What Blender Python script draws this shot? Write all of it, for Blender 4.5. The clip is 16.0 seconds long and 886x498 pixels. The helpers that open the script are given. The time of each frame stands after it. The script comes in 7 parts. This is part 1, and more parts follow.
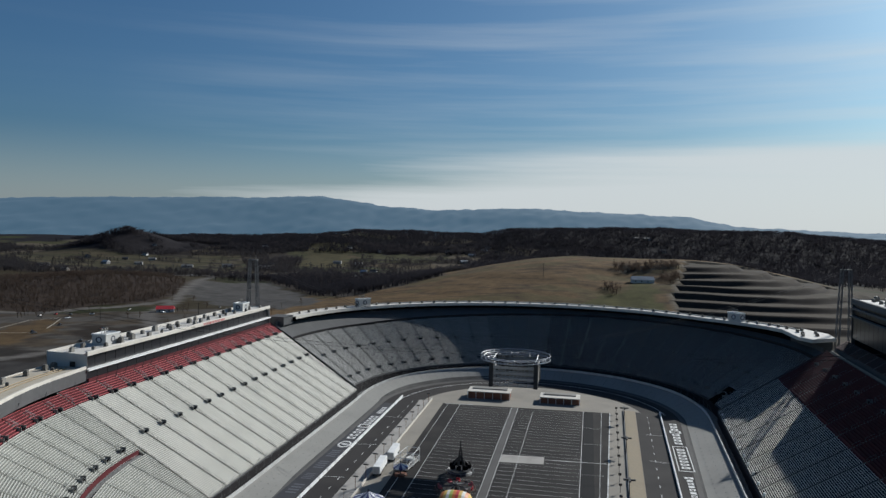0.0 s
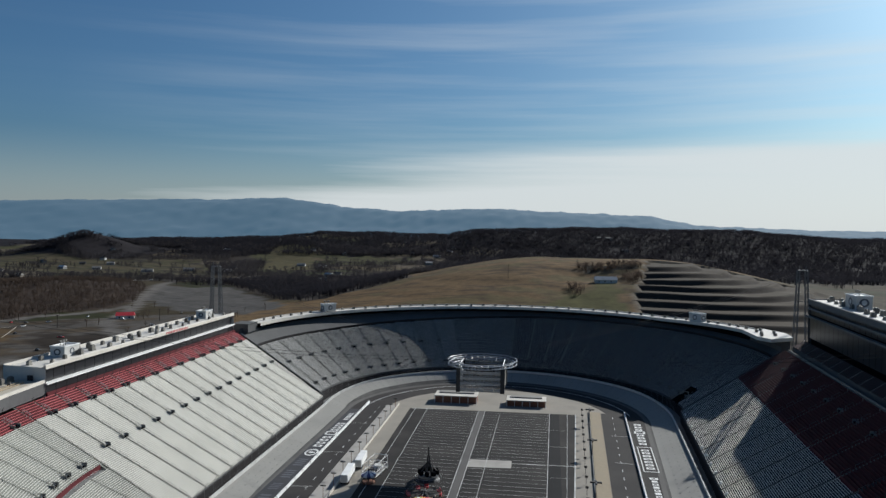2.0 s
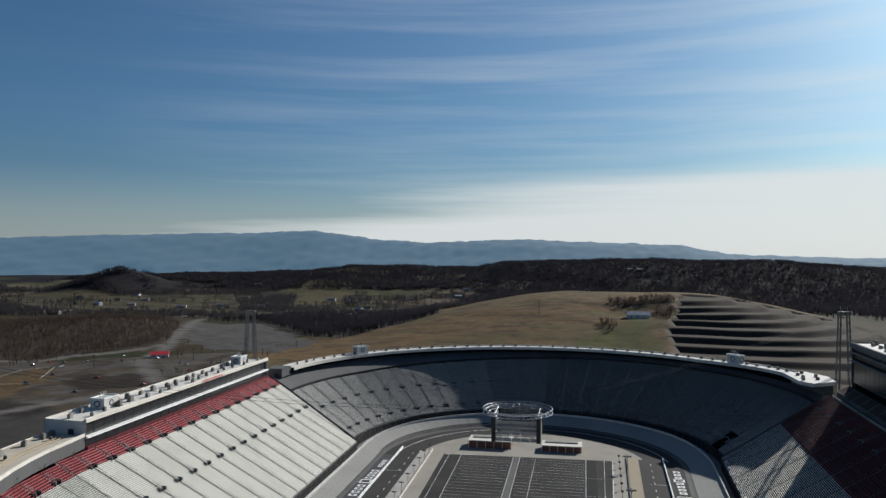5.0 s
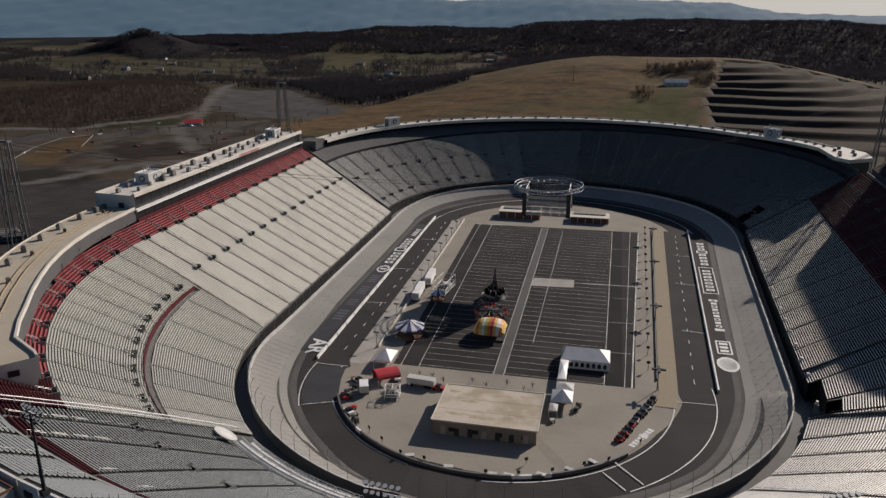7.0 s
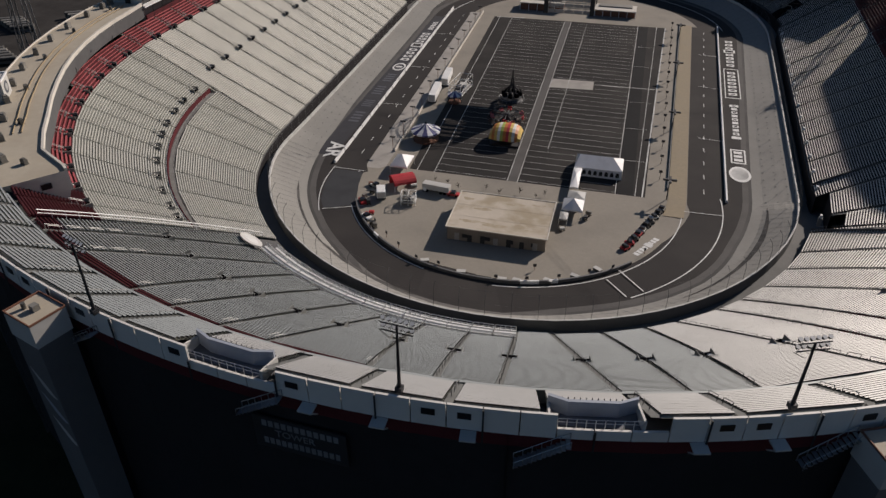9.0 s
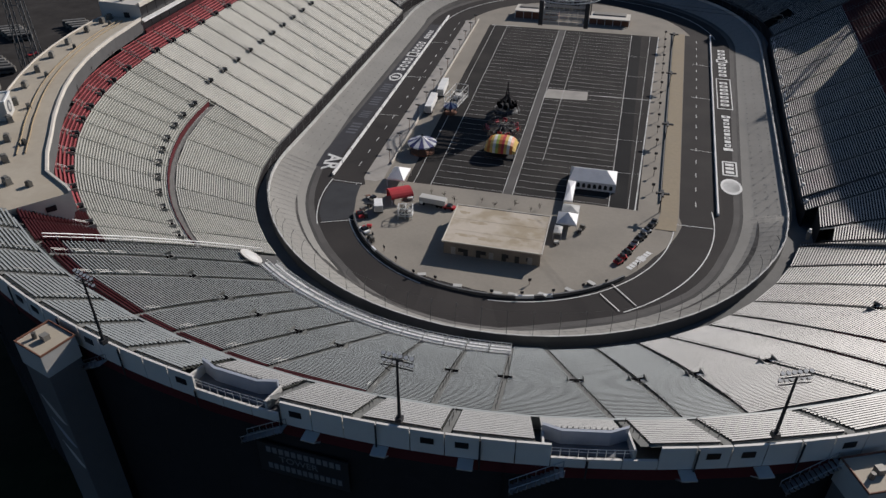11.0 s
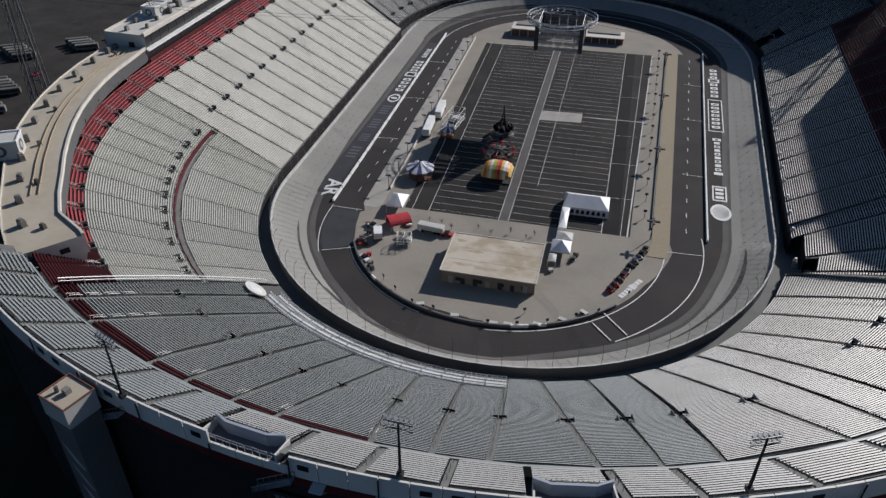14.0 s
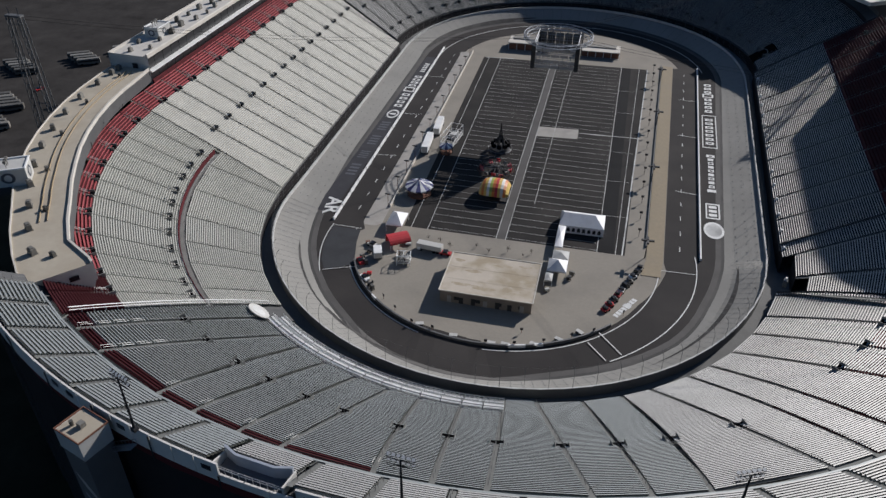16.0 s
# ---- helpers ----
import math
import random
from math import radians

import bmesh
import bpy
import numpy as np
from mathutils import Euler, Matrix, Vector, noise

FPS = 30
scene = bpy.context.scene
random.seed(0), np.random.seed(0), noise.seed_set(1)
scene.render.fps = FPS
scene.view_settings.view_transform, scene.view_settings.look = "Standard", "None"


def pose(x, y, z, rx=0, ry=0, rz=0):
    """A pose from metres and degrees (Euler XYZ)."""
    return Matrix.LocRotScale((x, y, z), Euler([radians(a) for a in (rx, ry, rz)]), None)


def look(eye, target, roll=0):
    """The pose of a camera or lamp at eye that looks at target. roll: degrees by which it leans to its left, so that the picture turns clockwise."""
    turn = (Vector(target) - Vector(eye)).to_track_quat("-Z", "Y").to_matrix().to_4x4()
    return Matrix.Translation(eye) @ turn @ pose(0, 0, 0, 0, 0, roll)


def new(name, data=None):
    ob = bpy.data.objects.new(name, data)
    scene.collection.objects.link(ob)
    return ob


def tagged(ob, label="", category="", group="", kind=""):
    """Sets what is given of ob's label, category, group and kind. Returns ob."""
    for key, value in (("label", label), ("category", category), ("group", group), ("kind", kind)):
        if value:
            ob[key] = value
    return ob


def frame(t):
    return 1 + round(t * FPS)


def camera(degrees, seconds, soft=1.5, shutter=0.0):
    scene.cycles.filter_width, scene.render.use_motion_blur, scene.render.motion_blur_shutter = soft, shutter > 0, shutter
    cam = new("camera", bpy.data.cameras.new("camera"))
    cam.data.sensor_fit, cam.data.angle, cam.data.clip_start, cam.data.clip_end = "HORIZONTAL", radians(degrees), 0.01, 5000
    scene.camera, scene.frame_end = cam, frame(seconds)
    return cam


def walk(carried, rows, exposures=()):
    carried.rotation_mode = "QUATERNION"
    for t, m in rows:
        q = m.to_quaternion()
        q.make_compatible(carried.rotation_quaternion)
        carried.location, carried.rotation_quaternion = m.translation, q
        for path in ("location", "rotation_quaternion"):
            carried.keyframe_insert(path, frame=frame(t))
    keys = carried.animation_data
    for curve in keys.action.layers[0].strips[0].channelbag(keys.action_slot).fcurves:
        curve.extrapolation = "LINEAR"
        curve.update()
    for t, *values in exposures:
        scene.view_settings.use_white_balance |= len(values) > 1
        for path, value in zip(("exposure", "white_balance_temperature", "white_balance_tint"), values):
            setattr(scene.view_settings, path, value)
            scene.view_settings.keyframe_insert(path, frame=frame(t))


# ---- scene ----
cam = camera(62.05, 16.0, soft=1.45)
PATH = [
    (0.0, pose(24.60, -274.39, 86.10, 88.14, 0, 10.87) @ pose(0, 0, 0, 0, 0, 1.16)),
    (0.5, pose(24.39, -274.45, 86.22, 88.19, 0, 8.73) @ pose(0, 0, 0, 0, 0, 0.94)),
    (1.0, pose(24.23, -274.49, 86.51, 88.15, 0, 8.22) @ pose(0, 0, 0, 0, 0, 0.81)),
    (1.5, pose(24.11, -274.54, 87.16, 88.14, 0, 8.20) @ pose(0, 0, 0, 0, 0, 0.76)),
    (2.0, pose(24.05, -274.54, 88.16, 88.21, 0, 8.11) @ pose(0, 0, 0, 0, 0, 0.71)),
    (2.5, pose(24.02, -274.48, 89.40, 88.30, 0, 8.07) @ pose(0, 0, 0, 0, 0, 0.62)),
    (3.0, pose(23.93, -274.42, 90.71, 88.34, 0, 8.10) @ pose(0, 0, 0, 0, 0, 0.54)),
    (3.5, pose(23.71, -274.43, 91.99, 88.40, 0, 8.26) @ pose(0, 0, 0, 0, 0, 0.48)),
    (3.7, pose(23.59, -274.43, 92.47, 89.58, 0, 8.60) @ pose(0, 0, 0, 0, 0, 0.43)),
    (4.5, pose(22.70, -274.60, 94.00, 91.2, 0, 9.75) @ pose(0, 0, 0, 0, 0, 0.25)),
    (5.2, pose(21.90, -274.92, 95.00, 89.8, 0, 10.55) @ pose(0, 0, 0, 0, 0, 0.08)),
    (5.8, pose(21.29, -275.10, 95.99, 85.36, 0, 11.20) @ pose(0, 0, 0, 0, 0, -0.01)),
    (6.0, pose(21.18, -275.08, 96.42, 83.13, 0, 11.47) @ pose(0, 0, 0, 0, 0, -0.01)),
    (6.5, pose(21.00, -274.99, 97.63, 77.75, 0, 12.06) @ pose(0, 0, 0, 0, 0, -0.01)),
    (7.0, pose(21.03, -274.84, 99.20, 72.35, 0, 12.63) @ pose(0, 0, 0, 0, 0, 0.01)),
    (7.5, pose(21.31, -274.64, 101.15, 66.85, 0, 13.49) @ pose(0, 0, 0, 0, 0, 0.04)),
    (8.0, pose(21.40, -274.59, 103.12, 61.35, 0, 14.23) @ pose(0, 0, 0, 0, 0, 0.13)),
    (8.5, pose(21.49, -274.48, 104.98, 56.05, 0, 14.27) @ pose(0, 0, 0, 0, 0, 0.18)),
    (9.0, pose(21.41, -274.42, 106.37, 55.66, 0, 14.07) @ pose(0, 0, 0, 0, 0, 0.15)),
    (11.3, pose(21.17, -274.78, 112.86, 55.43, 0, 13.63) @ pose(0, 0, 0, 0, 0, 0.30)),
    (11.5, pose(21.22, -274.83, 113.54, 55.43, 0, 13.71) @ pose(0, 0, 0, 0, 0, 0.36)),
    (12.0, pose(21.24, -274.89, 115.33, 55.38, 0, 13.66) @ pose(0, 0, 0, 0, 0, 0.33)),
    (12.5, pose(21.24, -274.91, 117.13, 55.33, 0, 13.60) @ pose(0, 0, 0, 0, 0, 0.35)),
    (13.0, pose(21.26, -274.92, 118.94, 55.26, 0, 13.55) @ pose(0, 0, 0, 0, 0, 0.33)),
    (13.5, pose(21.25, -274.93, 120.82, 55.20, 0, 13.51) @ pose(0, 0, 0, 0, 0, 0.34)),
    (14.0, pose(21.22, -274.96, 122.60, 55.19, 0, 13.43) @ pose(0, 0, 0, 0, 0, 0.33)),
    (14.5, pose(21.22, -275.01, 124.41, 55.17, 0, 13.39) @ pose(0, 0, 0, 0, 0, 0.33)),
    (15.0, pose(21.20, -275.08, 126.24, 55.14, 0, 13.36) @ pose(0, 0, 0, 0, 0, 0.31)),
    (15.5, pose(21.16, -275.21, 128.00, 55.17, 0, 13.30) @ pose(0, 0, 0, 0, 0, 0.35)),
    (16.0, pose(21.04, -275.44, 129.71, 55.21, 0, 13.22) @ pose(0, 0, 0, 0, 0, 0.37)),
]
walk(cam, PATH, [(0.0, 0.03, 6000, 8), (3.5, 0.25, 6100, 8), (6.0, 0.06, 6400, 12), (7.5, -0.28, 7000, 18), (9.0, -0.28, 6900, 18), (12.0, -0.13, 6250, 14), (16.0, -0.1, 6150, 14)])

# ---- world and sun ----
SUN_AZ, SUN_EL = radians(33), radians(28.5)
world = bpy.data.worlds.new("sky")
scene.world = world
world.use_nodes = True
wn, wl = world.node_tree.nodes, world.node_tree.links
sky = wn.new("ShaderNodeTexSky")
sky.sky_type, sky.sun_disc = "NISHITA", False
sky.sun_elevation, sky.sun_rotation = SUN_EL, SUN_AZ
sky.air_density, sky.dust_density, sky.ozone_density = 1.0, 1.5, 4.0
wn["Background"].inputs[1].default_value = 0.045
# high cirrus: streaks stretched along the horizon, and a pale veil low towards the sun
tc = wn.new("ShaderNodeTexCoord")
mp = wn.new("ShaderNodeMapping")
mp.inputs["Rotation"].default_value = (0, radians(-2), 0)
mp.inputs["Location"].default_value = (1.3, 0.4, 2.6)
mp.inputs["Scale"].default_value = (1.1, 1.1, 26.0)
wl.new(tc.outputs["Generated"], mp.inputs[0])
streak = wn.new("ShaderNodeTexNoise")
streak.inputs["Scale"].default_value, streak.inputs["Detail"].default_value, streak.inputs["Roughness"].default_value = 1.3, 7, 0.55
wl.new(mp.outputs[0], streak.inputs[0])
thin = wn.new("ShaderNodeMapRange")
thin.inputs[1].default_value, thin.inputs[2].default_value = 0.44, 0.92
wl.new(streak.outputs[0], thin.inputs[0])
flat = wn.new("ShaderNodeSeparateXYZ")
wl.new(tc.outputs["Generated"], flat.inputs[0])
side = wn.new("ShaderNodeVectorMath")
side.operation = "DOT_PRODUCT"
side.inputs[1].default_value = (math.sin(SUN_AZ), math.cos(SUN_AZ), 0)
wl.new(tc.outputs["Generated"], side.inputs[0])
toward_sun = wn.new("ShaderNodeMapRange")
toward_sun.inputs[1].default_value, toward_sun.inputs[2].default_value = 0.36, 0.97
wl.new(side.outputs["Value"], toward_sun.inputs[0])
# upper edge of the veil rises towards the sun
edge = wn.new("ShaderNodeMath")
edge.operation = "MULTIPLY_ADD"
wl.new(toward_sun.outputs[0], edge.inputs[0])
edge.inputs[1].default_value, edge.inputs[2].default_value = 0.1, -0.012
soft = wn.new("ShaderNodeMath")
soft.operation = "MULTIPLY_ADD"
wl.new(streak.outputs[0], soft.inputs[0])
soft.inputs[1].default_value = 0.085
wl.new(edge.outputs[0], soft.inputs[2])
under = wn.new("ShaderNodeMath")
under.operation = "SUBTRACT"
wl.new(soft.outputs[0], under.inputs[0]), wl.new(flat.outputs["Z"], under.inputs[1])
veil = wn.new("ShaderNodeMapRange")
veil.interpolation_type = "SMOOTHSTEP"
veil.inputs[1].default_value, veil.inputs[2].default_value, veil.inputs[4].default_value = -0.012, 0.055, 0.88
wl.new(under.outputs[0], veil.inputs[0])
thinner = wn.new("ShaderNodeMath")
thinner.operation = "MULTIPLY"
wl.new(thin.outputs[0], thinner.inputs[0])
more = wn.new("ShaderNodeMath")
more.operation = "MULTIPLY_ADD"
wl.new(toward_sun.outputs[0], more.inputs[0])
more.inputs[1].default_value, more.inputs[2].default_value = 0.6, 0.02
wl.new(more.outputs[0], thinner.inputs[1])
cloud = wn.new("ShaderNodeMath")
cloud.operation = "MAXIMUM"
wl.new(thinner.outputs[0], cloud.inputs[0]), wl.new(veil.outputs[0], cloud.inputs[1])
# pale haze along the whole horizon
low = wn.new("ShaderNodeMapRange")
low.interpolation_type = "SMOOTHSTEP"
low.inputs[1].default_value, low.inputs[2].default_value, low.inputs[3].default_value, low.inputs[4].default_value = 0.0, 0.13, 0.3, 0.0
wl.new(flat.outputs["Z"], low.inputs[0])
both = wn.new("ShaderNodeMath")
both.operation = "MAXIMUM"
wl.new(cloud.outputs[0], both.inputs[0]), wl.new(low.outputs[0], both.inputs[1])
cl = wn.new("ShaderNodeMix")
cl.data_type = "RGBA"
cl.inputs[7].default_value = (14.4, 14.5, 14.0, 1)
deep = wn.new("ShaderNodeMix")
deep.data_type, deep.blend_type = "RGBA", "MULTIPLY"
deep.inputs[0].default_value, deep.inputs[7].default_value = 1.0, (0.73, 1.02, 1.18, 1)
wl.new(sky.outputs[0], deep.inputs[6])
wl.new(both.outputs[0], cl.inputs[0]), wl.new(deep.outputs[2], cl.inputs[6])
wl.new(cl.outputs[2], wn["Background"].inputs[0])

sun = new("sun", bpy.data.lights.new("sun", "SUN"))
sun.data.energy, sun.data.angle, sun.data.color = 5.0, radians(0.5), (1.0, 0.95, 0.87)
toward = Vector((math.sin(SUN_AZ) * math.cos(SUN_EL), math.cos(SUN_AZ) * math.cos(SUN_EL), math.sin(SUN_EL)))
sun.matrix_world = look(toward * 600, (0, 0, 0))


# ---- materials ----
def material(name, color, rough=0.8, metal=0.0, scale=1.0, vary=0.25, bump=0.2, second=None, second_scale=0.08, second_amount=0.5, rand=0.0, stretch=(1, 1, 1), spec=0.5):
    """A surface with fine grain and broad stains, both in metres."""
    m = bpy.data.materials.new(name)
    m.use_nodes = True
    n, l = m.node_tree.nodes, m.node_tree.links
    b = n["Principled BSDF"]
    b.inputs["Roughness"].default_value, b.inputs["Metallic"].default_value = rough, metal
    b.inputs["Specular IOR Level"].default_value = spec
    geo = n.new("ShaderNodeNewGeometry")
    mapping = n.new("ShaderNodeMapping")
    mapping.inputs["Scale"].default_value = stretch
    l.new(geo.outputs["Position"], mapping.inputs[0])
    fine = n.new("ShaderNodeTexNoise")
    fine.inputs["Scale"].default_value, fine.inputs["Detail"].default_value, fine.inputs["Roughness"].default_value = scale, 6, 0.65
    broad = n.new("ShaderNodeTexNoise")
    broad.inputs["Scale"].default_value, broad.inputs["Detail"].default_value = second_scale, 5
    l.new(mapping.outputs[0], fine.inputs[0]), l.new(mapping.outputs[0], broad.inputs[0])
    lo = tuple(c * (1 - vary) for c in color)
    hi = tuple(min(1, c * (1 + vary)) for c in color)
    ramp = n.new("ShaderNodeMix")
    ramp.data_type = "RGBA"
    ramp.inputs[6].default_value, ramp.inputs[7].default_value = (*lo, 1), (*hi, 1)
    l.new(fine.outputs[0], ramp.inputs[0])
    out = ramp.outputs[2]
    step = n.new("ShaderNodeMapRange")
    step.inputs[1].default_value, step.inputs[2].default_value, step.inputs[4].default_value = 0.45, 0.65, second_amount
    l.new(broad.outputs[0], step.inputs[0])
    mix = n.new("ShaderNodeMix")
    mix.data_type = "RGBA"
    mix.inputs[7].default_value = (*(second or tuple(c * 0.7 for c in color)), 1)
    l.new(step.outputs[0], mix.inputs[0]), l.new(out, mix.inputs[6])
    out = mix.outputs[2]
    if rand:
        info = n.new("ShaderNodeObjectInfo")
        hsv = n.new("ShaderNodeHueSaturation")
        mr = n.new("ShaderNodeMapRange")
        mr.inputs[3].default_value, mr.inputs[4].default_value = 1 - rand, 1 + rand
        l.new(info.outputs["Random"], mr.inputs[0]), l.new(mr.outputs[0], hsv.inputs["Value"]), l.new(out, hsv.inputs["Color"])
        out = hsv.outputs[0]
    l.new(out, b.inputs["Base Color"])
    if bump:
        bp = n.new("ShaderNodeBump")
        bp.inputs["Strength"].default_value, bp.inputs["Distance"].default_value = bump, 0.05
        l.new(fine.outputs[0], bp.inputs["Height"]), l.new(bp.outputs[0], b.inputs["Normal"])
    return m


M = {
    "asphalt": material("asphalt", (0.038, 0.035, 0.034), 0.85, scale=3, vary=0.3, second=(0.056, 0.051, 0.048), second_scale=0.06, spec=0.12),
    "lot": material("parking lot", (0.029, 0.027, 0.026), 0.85, scale=2, vary=0.35, second=(0.047, 0.043, 0.04), second_scale=0.06, second_amount=0.8, spec=0.1),
    "track": material("track concrete", (0.27, 0.262, 0.24), 0.8, scale=1.2, vary=0.15, second=(0.2, 0.195, 0.18), second_scale=0.04, spec=0.15),
    "concrete": material("infield concrete", (0.28, 0.255, 0.215), 0.85, scale=1.0, vary=0.15, second=(0.2, 0.185, 0.16), second_scale=0.07, spec=0.2),
    "tan": material("tan concrete", (0.30, 0.25, 0.175), 0.85, scale=1.0, vary=0.2, second=(0.28, 0.24, 0.18), second_scale=0.1, spec=0.2),
    "white": material("white paint", (0.78, 0.78, 0.76), 0.6, scale=2, vary=0.08, second=(0.6, 0.6, 0.58), second_scale=0.3),
    "cream": material("cream seats", (0.64, 0.625, 0.565), 0.6, scale=1.5, vary=0.1, second=(0.58, 0.57, 0.51), second_scale=0.1, bump=0),
    "alu": material("aluminium benches", (0.41, 0.432, 0.42), 0.5, 0.1, scale=1.5, vary=0.16, second=(0.35, 0.368, 0.355), second_scale=0.08, bump=0, spec=0.25),
    "deck": material("stand deck", (0.16, 0.16, 0.155), 0.8, scale=1.5, vary=0.2, second_scale=0.1, spec=0.15),
    "red": material("red seats", (0.5, 0.12, 0.125), 0.6, scale=1.5, vary=0.2, second=(0.28, 0.04, 0.045), second_scale=0.2, bump=0),
    "redwall": material("dark red wall", (0.10, 0.02, 0.024), 0.7, scale=1, vary=0.2, bump=0.1, spec=0.15),
    "roof": material("roof membrane", (0.42, 0.37, 0.29), 0.85, scale=0.8, vary=0.12, second=(0.33, 0.28, 0.21), second_scale=0.12),
    "roofwhite": material("pale roof", (0.54, 0.51, 0.46), 0.8, scale=0.8, vary=0.1, second=(0.5, 0.47, 0.42), second_scale=0.12),
    "glass": material("dark glazing", (0.012, 0.012, 0.015), 0.32, scale=0.5, vary=0.2, bump=0),
    "steel": material("galvanised steel", (0.32, 0.33, 0.34), 0.45, 0.6, scale=2, vary=0.15, bump=0),
    "dark": material("dark steel", (0.03, 0.03, 0.032), 0.6, 0.2, scale=2, vary=0.2, bump=0),
    "wall": material("barrier wall", (0.5, 0.5, 0.48), 0.75, scale=1, vary=0.12, second=(0.32, 0.31, 0.29), second_scale=0.3),
    "tar": material("rubbered edge", (0.075, 0.073, 0.07), 0.85, scale=2, vary=0.25, second=(0.12, 0.115, 0.11), second_scale=0.08, spec=0.12),
    "line": material("road paint", (0.68, 0.68, 0.66), 0.7, scale=3, vary=0.12, second=(0.48, 0.48, 0.47), second_scale=0.4, second_amount=0.6),
    "faint": material("faded paint", (0.6, 0.6, 0.58), 0.8, scale=3, vary=0.2, second=(0.3, 0.3, 0.29), second_scale=0.12, second_amount=0.9, spec=0.2),
    "sealed": material("sealed asphalt", (0.05, 0.052, 0.056), 0.8, scale=2, vary=0.2, second_scale=0.15, spec=0.15),
    "lane": material("worn lane", (0.11, 0.105, 0.1), 0.85, scale=2, vary=0.2, second_scale=0.1, spec=0.15),
    "pad": material("concrete pad", (0.36, 0.34, 0.31), 0.85, scale=1.5, vary=0.12, second_scale=0.2, spec=0.2),
    "fadedblue": material("faded blue-black paint", (0.022, 0.022, 0.028), 0.8, scale=2, vary=0.3, second=(0.034, 0.034, 0.04), second_scale=0.2),
    "fadedink": material("dark emblem paint", (0.075, 0.08, 0.095), 0.7, scale=2, vary=0.2),
    "deckpale": material("pale stand deck", (0.42, 0.41, 0.365), 0.8, scale=1.5, vary=0.15, second_scale=0.1, bump=0),
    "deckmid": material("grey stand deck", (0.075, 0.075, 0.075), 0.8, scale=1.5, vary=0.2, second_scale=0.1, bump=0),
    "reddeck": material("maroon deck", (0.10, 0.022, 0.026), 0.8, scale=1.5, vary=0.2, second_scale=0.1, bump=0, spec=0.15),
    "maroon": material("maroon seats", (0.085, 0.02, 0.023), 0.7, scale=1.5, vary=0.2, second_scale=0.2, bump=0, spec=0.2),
    "alupale": material("bright aluminium benches", (0.55, 0.54, 0.51), 0.5, 0.1, scale=1.5, vary=0.1, second=(0.45, 0.44, 0.41), second_scale=0.08, bump=0, spec=0.25),
    "step": material("aisle steps", (0.22, 0.22, 0.205), 0.85, scale=2, vary=0.2, second_scale=0.3, bump=0, spec=0.2),
    "rail": material("rail metal", (0.16, 0.16, 0.155), 0.5, 0.3, scale=2, vary=0.2, bump=0),
    # near-black for tyres, and for painted-in darkness of openings and roof undersides
    "black": material("black of openings and tyres", (0.008, 0.008, 0.009), 0.9, scale=2, vary=0.2, bump=0, spec=0),
    # concrete under and behind the stands, its shade put into the dark tone
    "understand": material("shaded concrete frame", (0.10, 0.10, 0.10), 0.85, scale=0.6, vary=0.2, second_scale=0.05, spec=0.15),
    "panel": material("pale metal panels", (0.5, 0.49, 0.46), 0.6, scale=0.8, vary=0.08, second=(0.42, 0.41, 0.38), second_scale=0.15),
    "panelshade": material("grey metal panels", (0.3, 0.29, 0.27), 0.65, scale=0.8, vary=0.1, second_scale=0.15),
    "fascia": material("cream fascia", (0.60, 0.56, 0.49), 0.65, scale=0.8, vary=0.08, second_scale=0.2),
    "unit": material("weathered units", (0.18, 0.17, 0.15), 0.6, 0.2, scale=2, vary=0.25, rand=0.45),
    "tanpipe": material("tan conduit", (0.3, 0.22, 0.12), 0.7, scale=2, vary=0.2),
    # near-black for bench backs and gaps, with their shade painted in
    "seatback": material("painted bench gap shade", (0.045, 0.045, 0.047), 0.8, scale=1.5, vary=0.2, second_scale=0.1, bump=0, spec=0.1),
    "deckolive": material("grey-green stand deck", (0.23, 0.235, 0.205), 0.8, scale=1.5, vary=0.15, second_scale=0.1, bump=0),
    "patch": material("fresh asphalt patch", (0.018, 0.018, 0.019), 0.85, scale=2, vary=0.3, second_scale=0.1, spec=0.1),
    "rubber": material("tyre-blackened concrete", (0.05, 0.048, 0.046), 0.8, scale=0.6, vary=0.4, second=(0.095, 0.09, 0.084), second_scale=0.12, second_amount=0.8, spec=0.15),
    "bluefloor": material("blue-grey coating", (0.13, 0.135, 0.15), 0.6, scale=1, vary=0.12, second_scale=0.3),
    "bluepanel": material("blue-grey panels", (0.34, 0.37, 0.42), 0.6, scale=1, vary=0.08, second_scale=0.3),
    "post": material("weathered steel posts", (0.14, 0.14, 0.14), 0.6, 0.3, scale=2, vary=0.2, bump=0),
    "ringsteel": material("pale painted tube", (0.4, 0.41, 0.43), 0.4, 0.2, scale=2, vary=0.1, bump=0),
    # pale colour that paints the sun's reflection on the lamp tops
    "lens": material("sunlit lamp disc", (0.7, 0.69, 0.66), 0.5, scale=2, vary=0.05, bump=0),
    "towerwall": material("lift tower cladding", (0.13, 0.125, 0.125), 0.7, scale=0.5, vary=0.08, second_scale=0.1),
    "rust": material("rusty trim", (0.2, 0.09, 0.055), 0.8, scale=2, vary=0.3, second_scale=0.4),
    "letter": material("grey lettering", (0.2, 0.2, 0.205), 0.7, scale=2, vary=0.1, bump=0),
    "tanwall": material("tan block wall", (0.22, 0.185, 0.15), 0.85, scale=1.2, vary=0.15, second_scale=0.3),
    "roofstain": material("stained roof", (0.50, 0.44, 0.36), 0.85, scale=0.6, vary=0.12, second=(0.30, 0.24, 0.15), second_scale=0.14, second_amount=0.75),
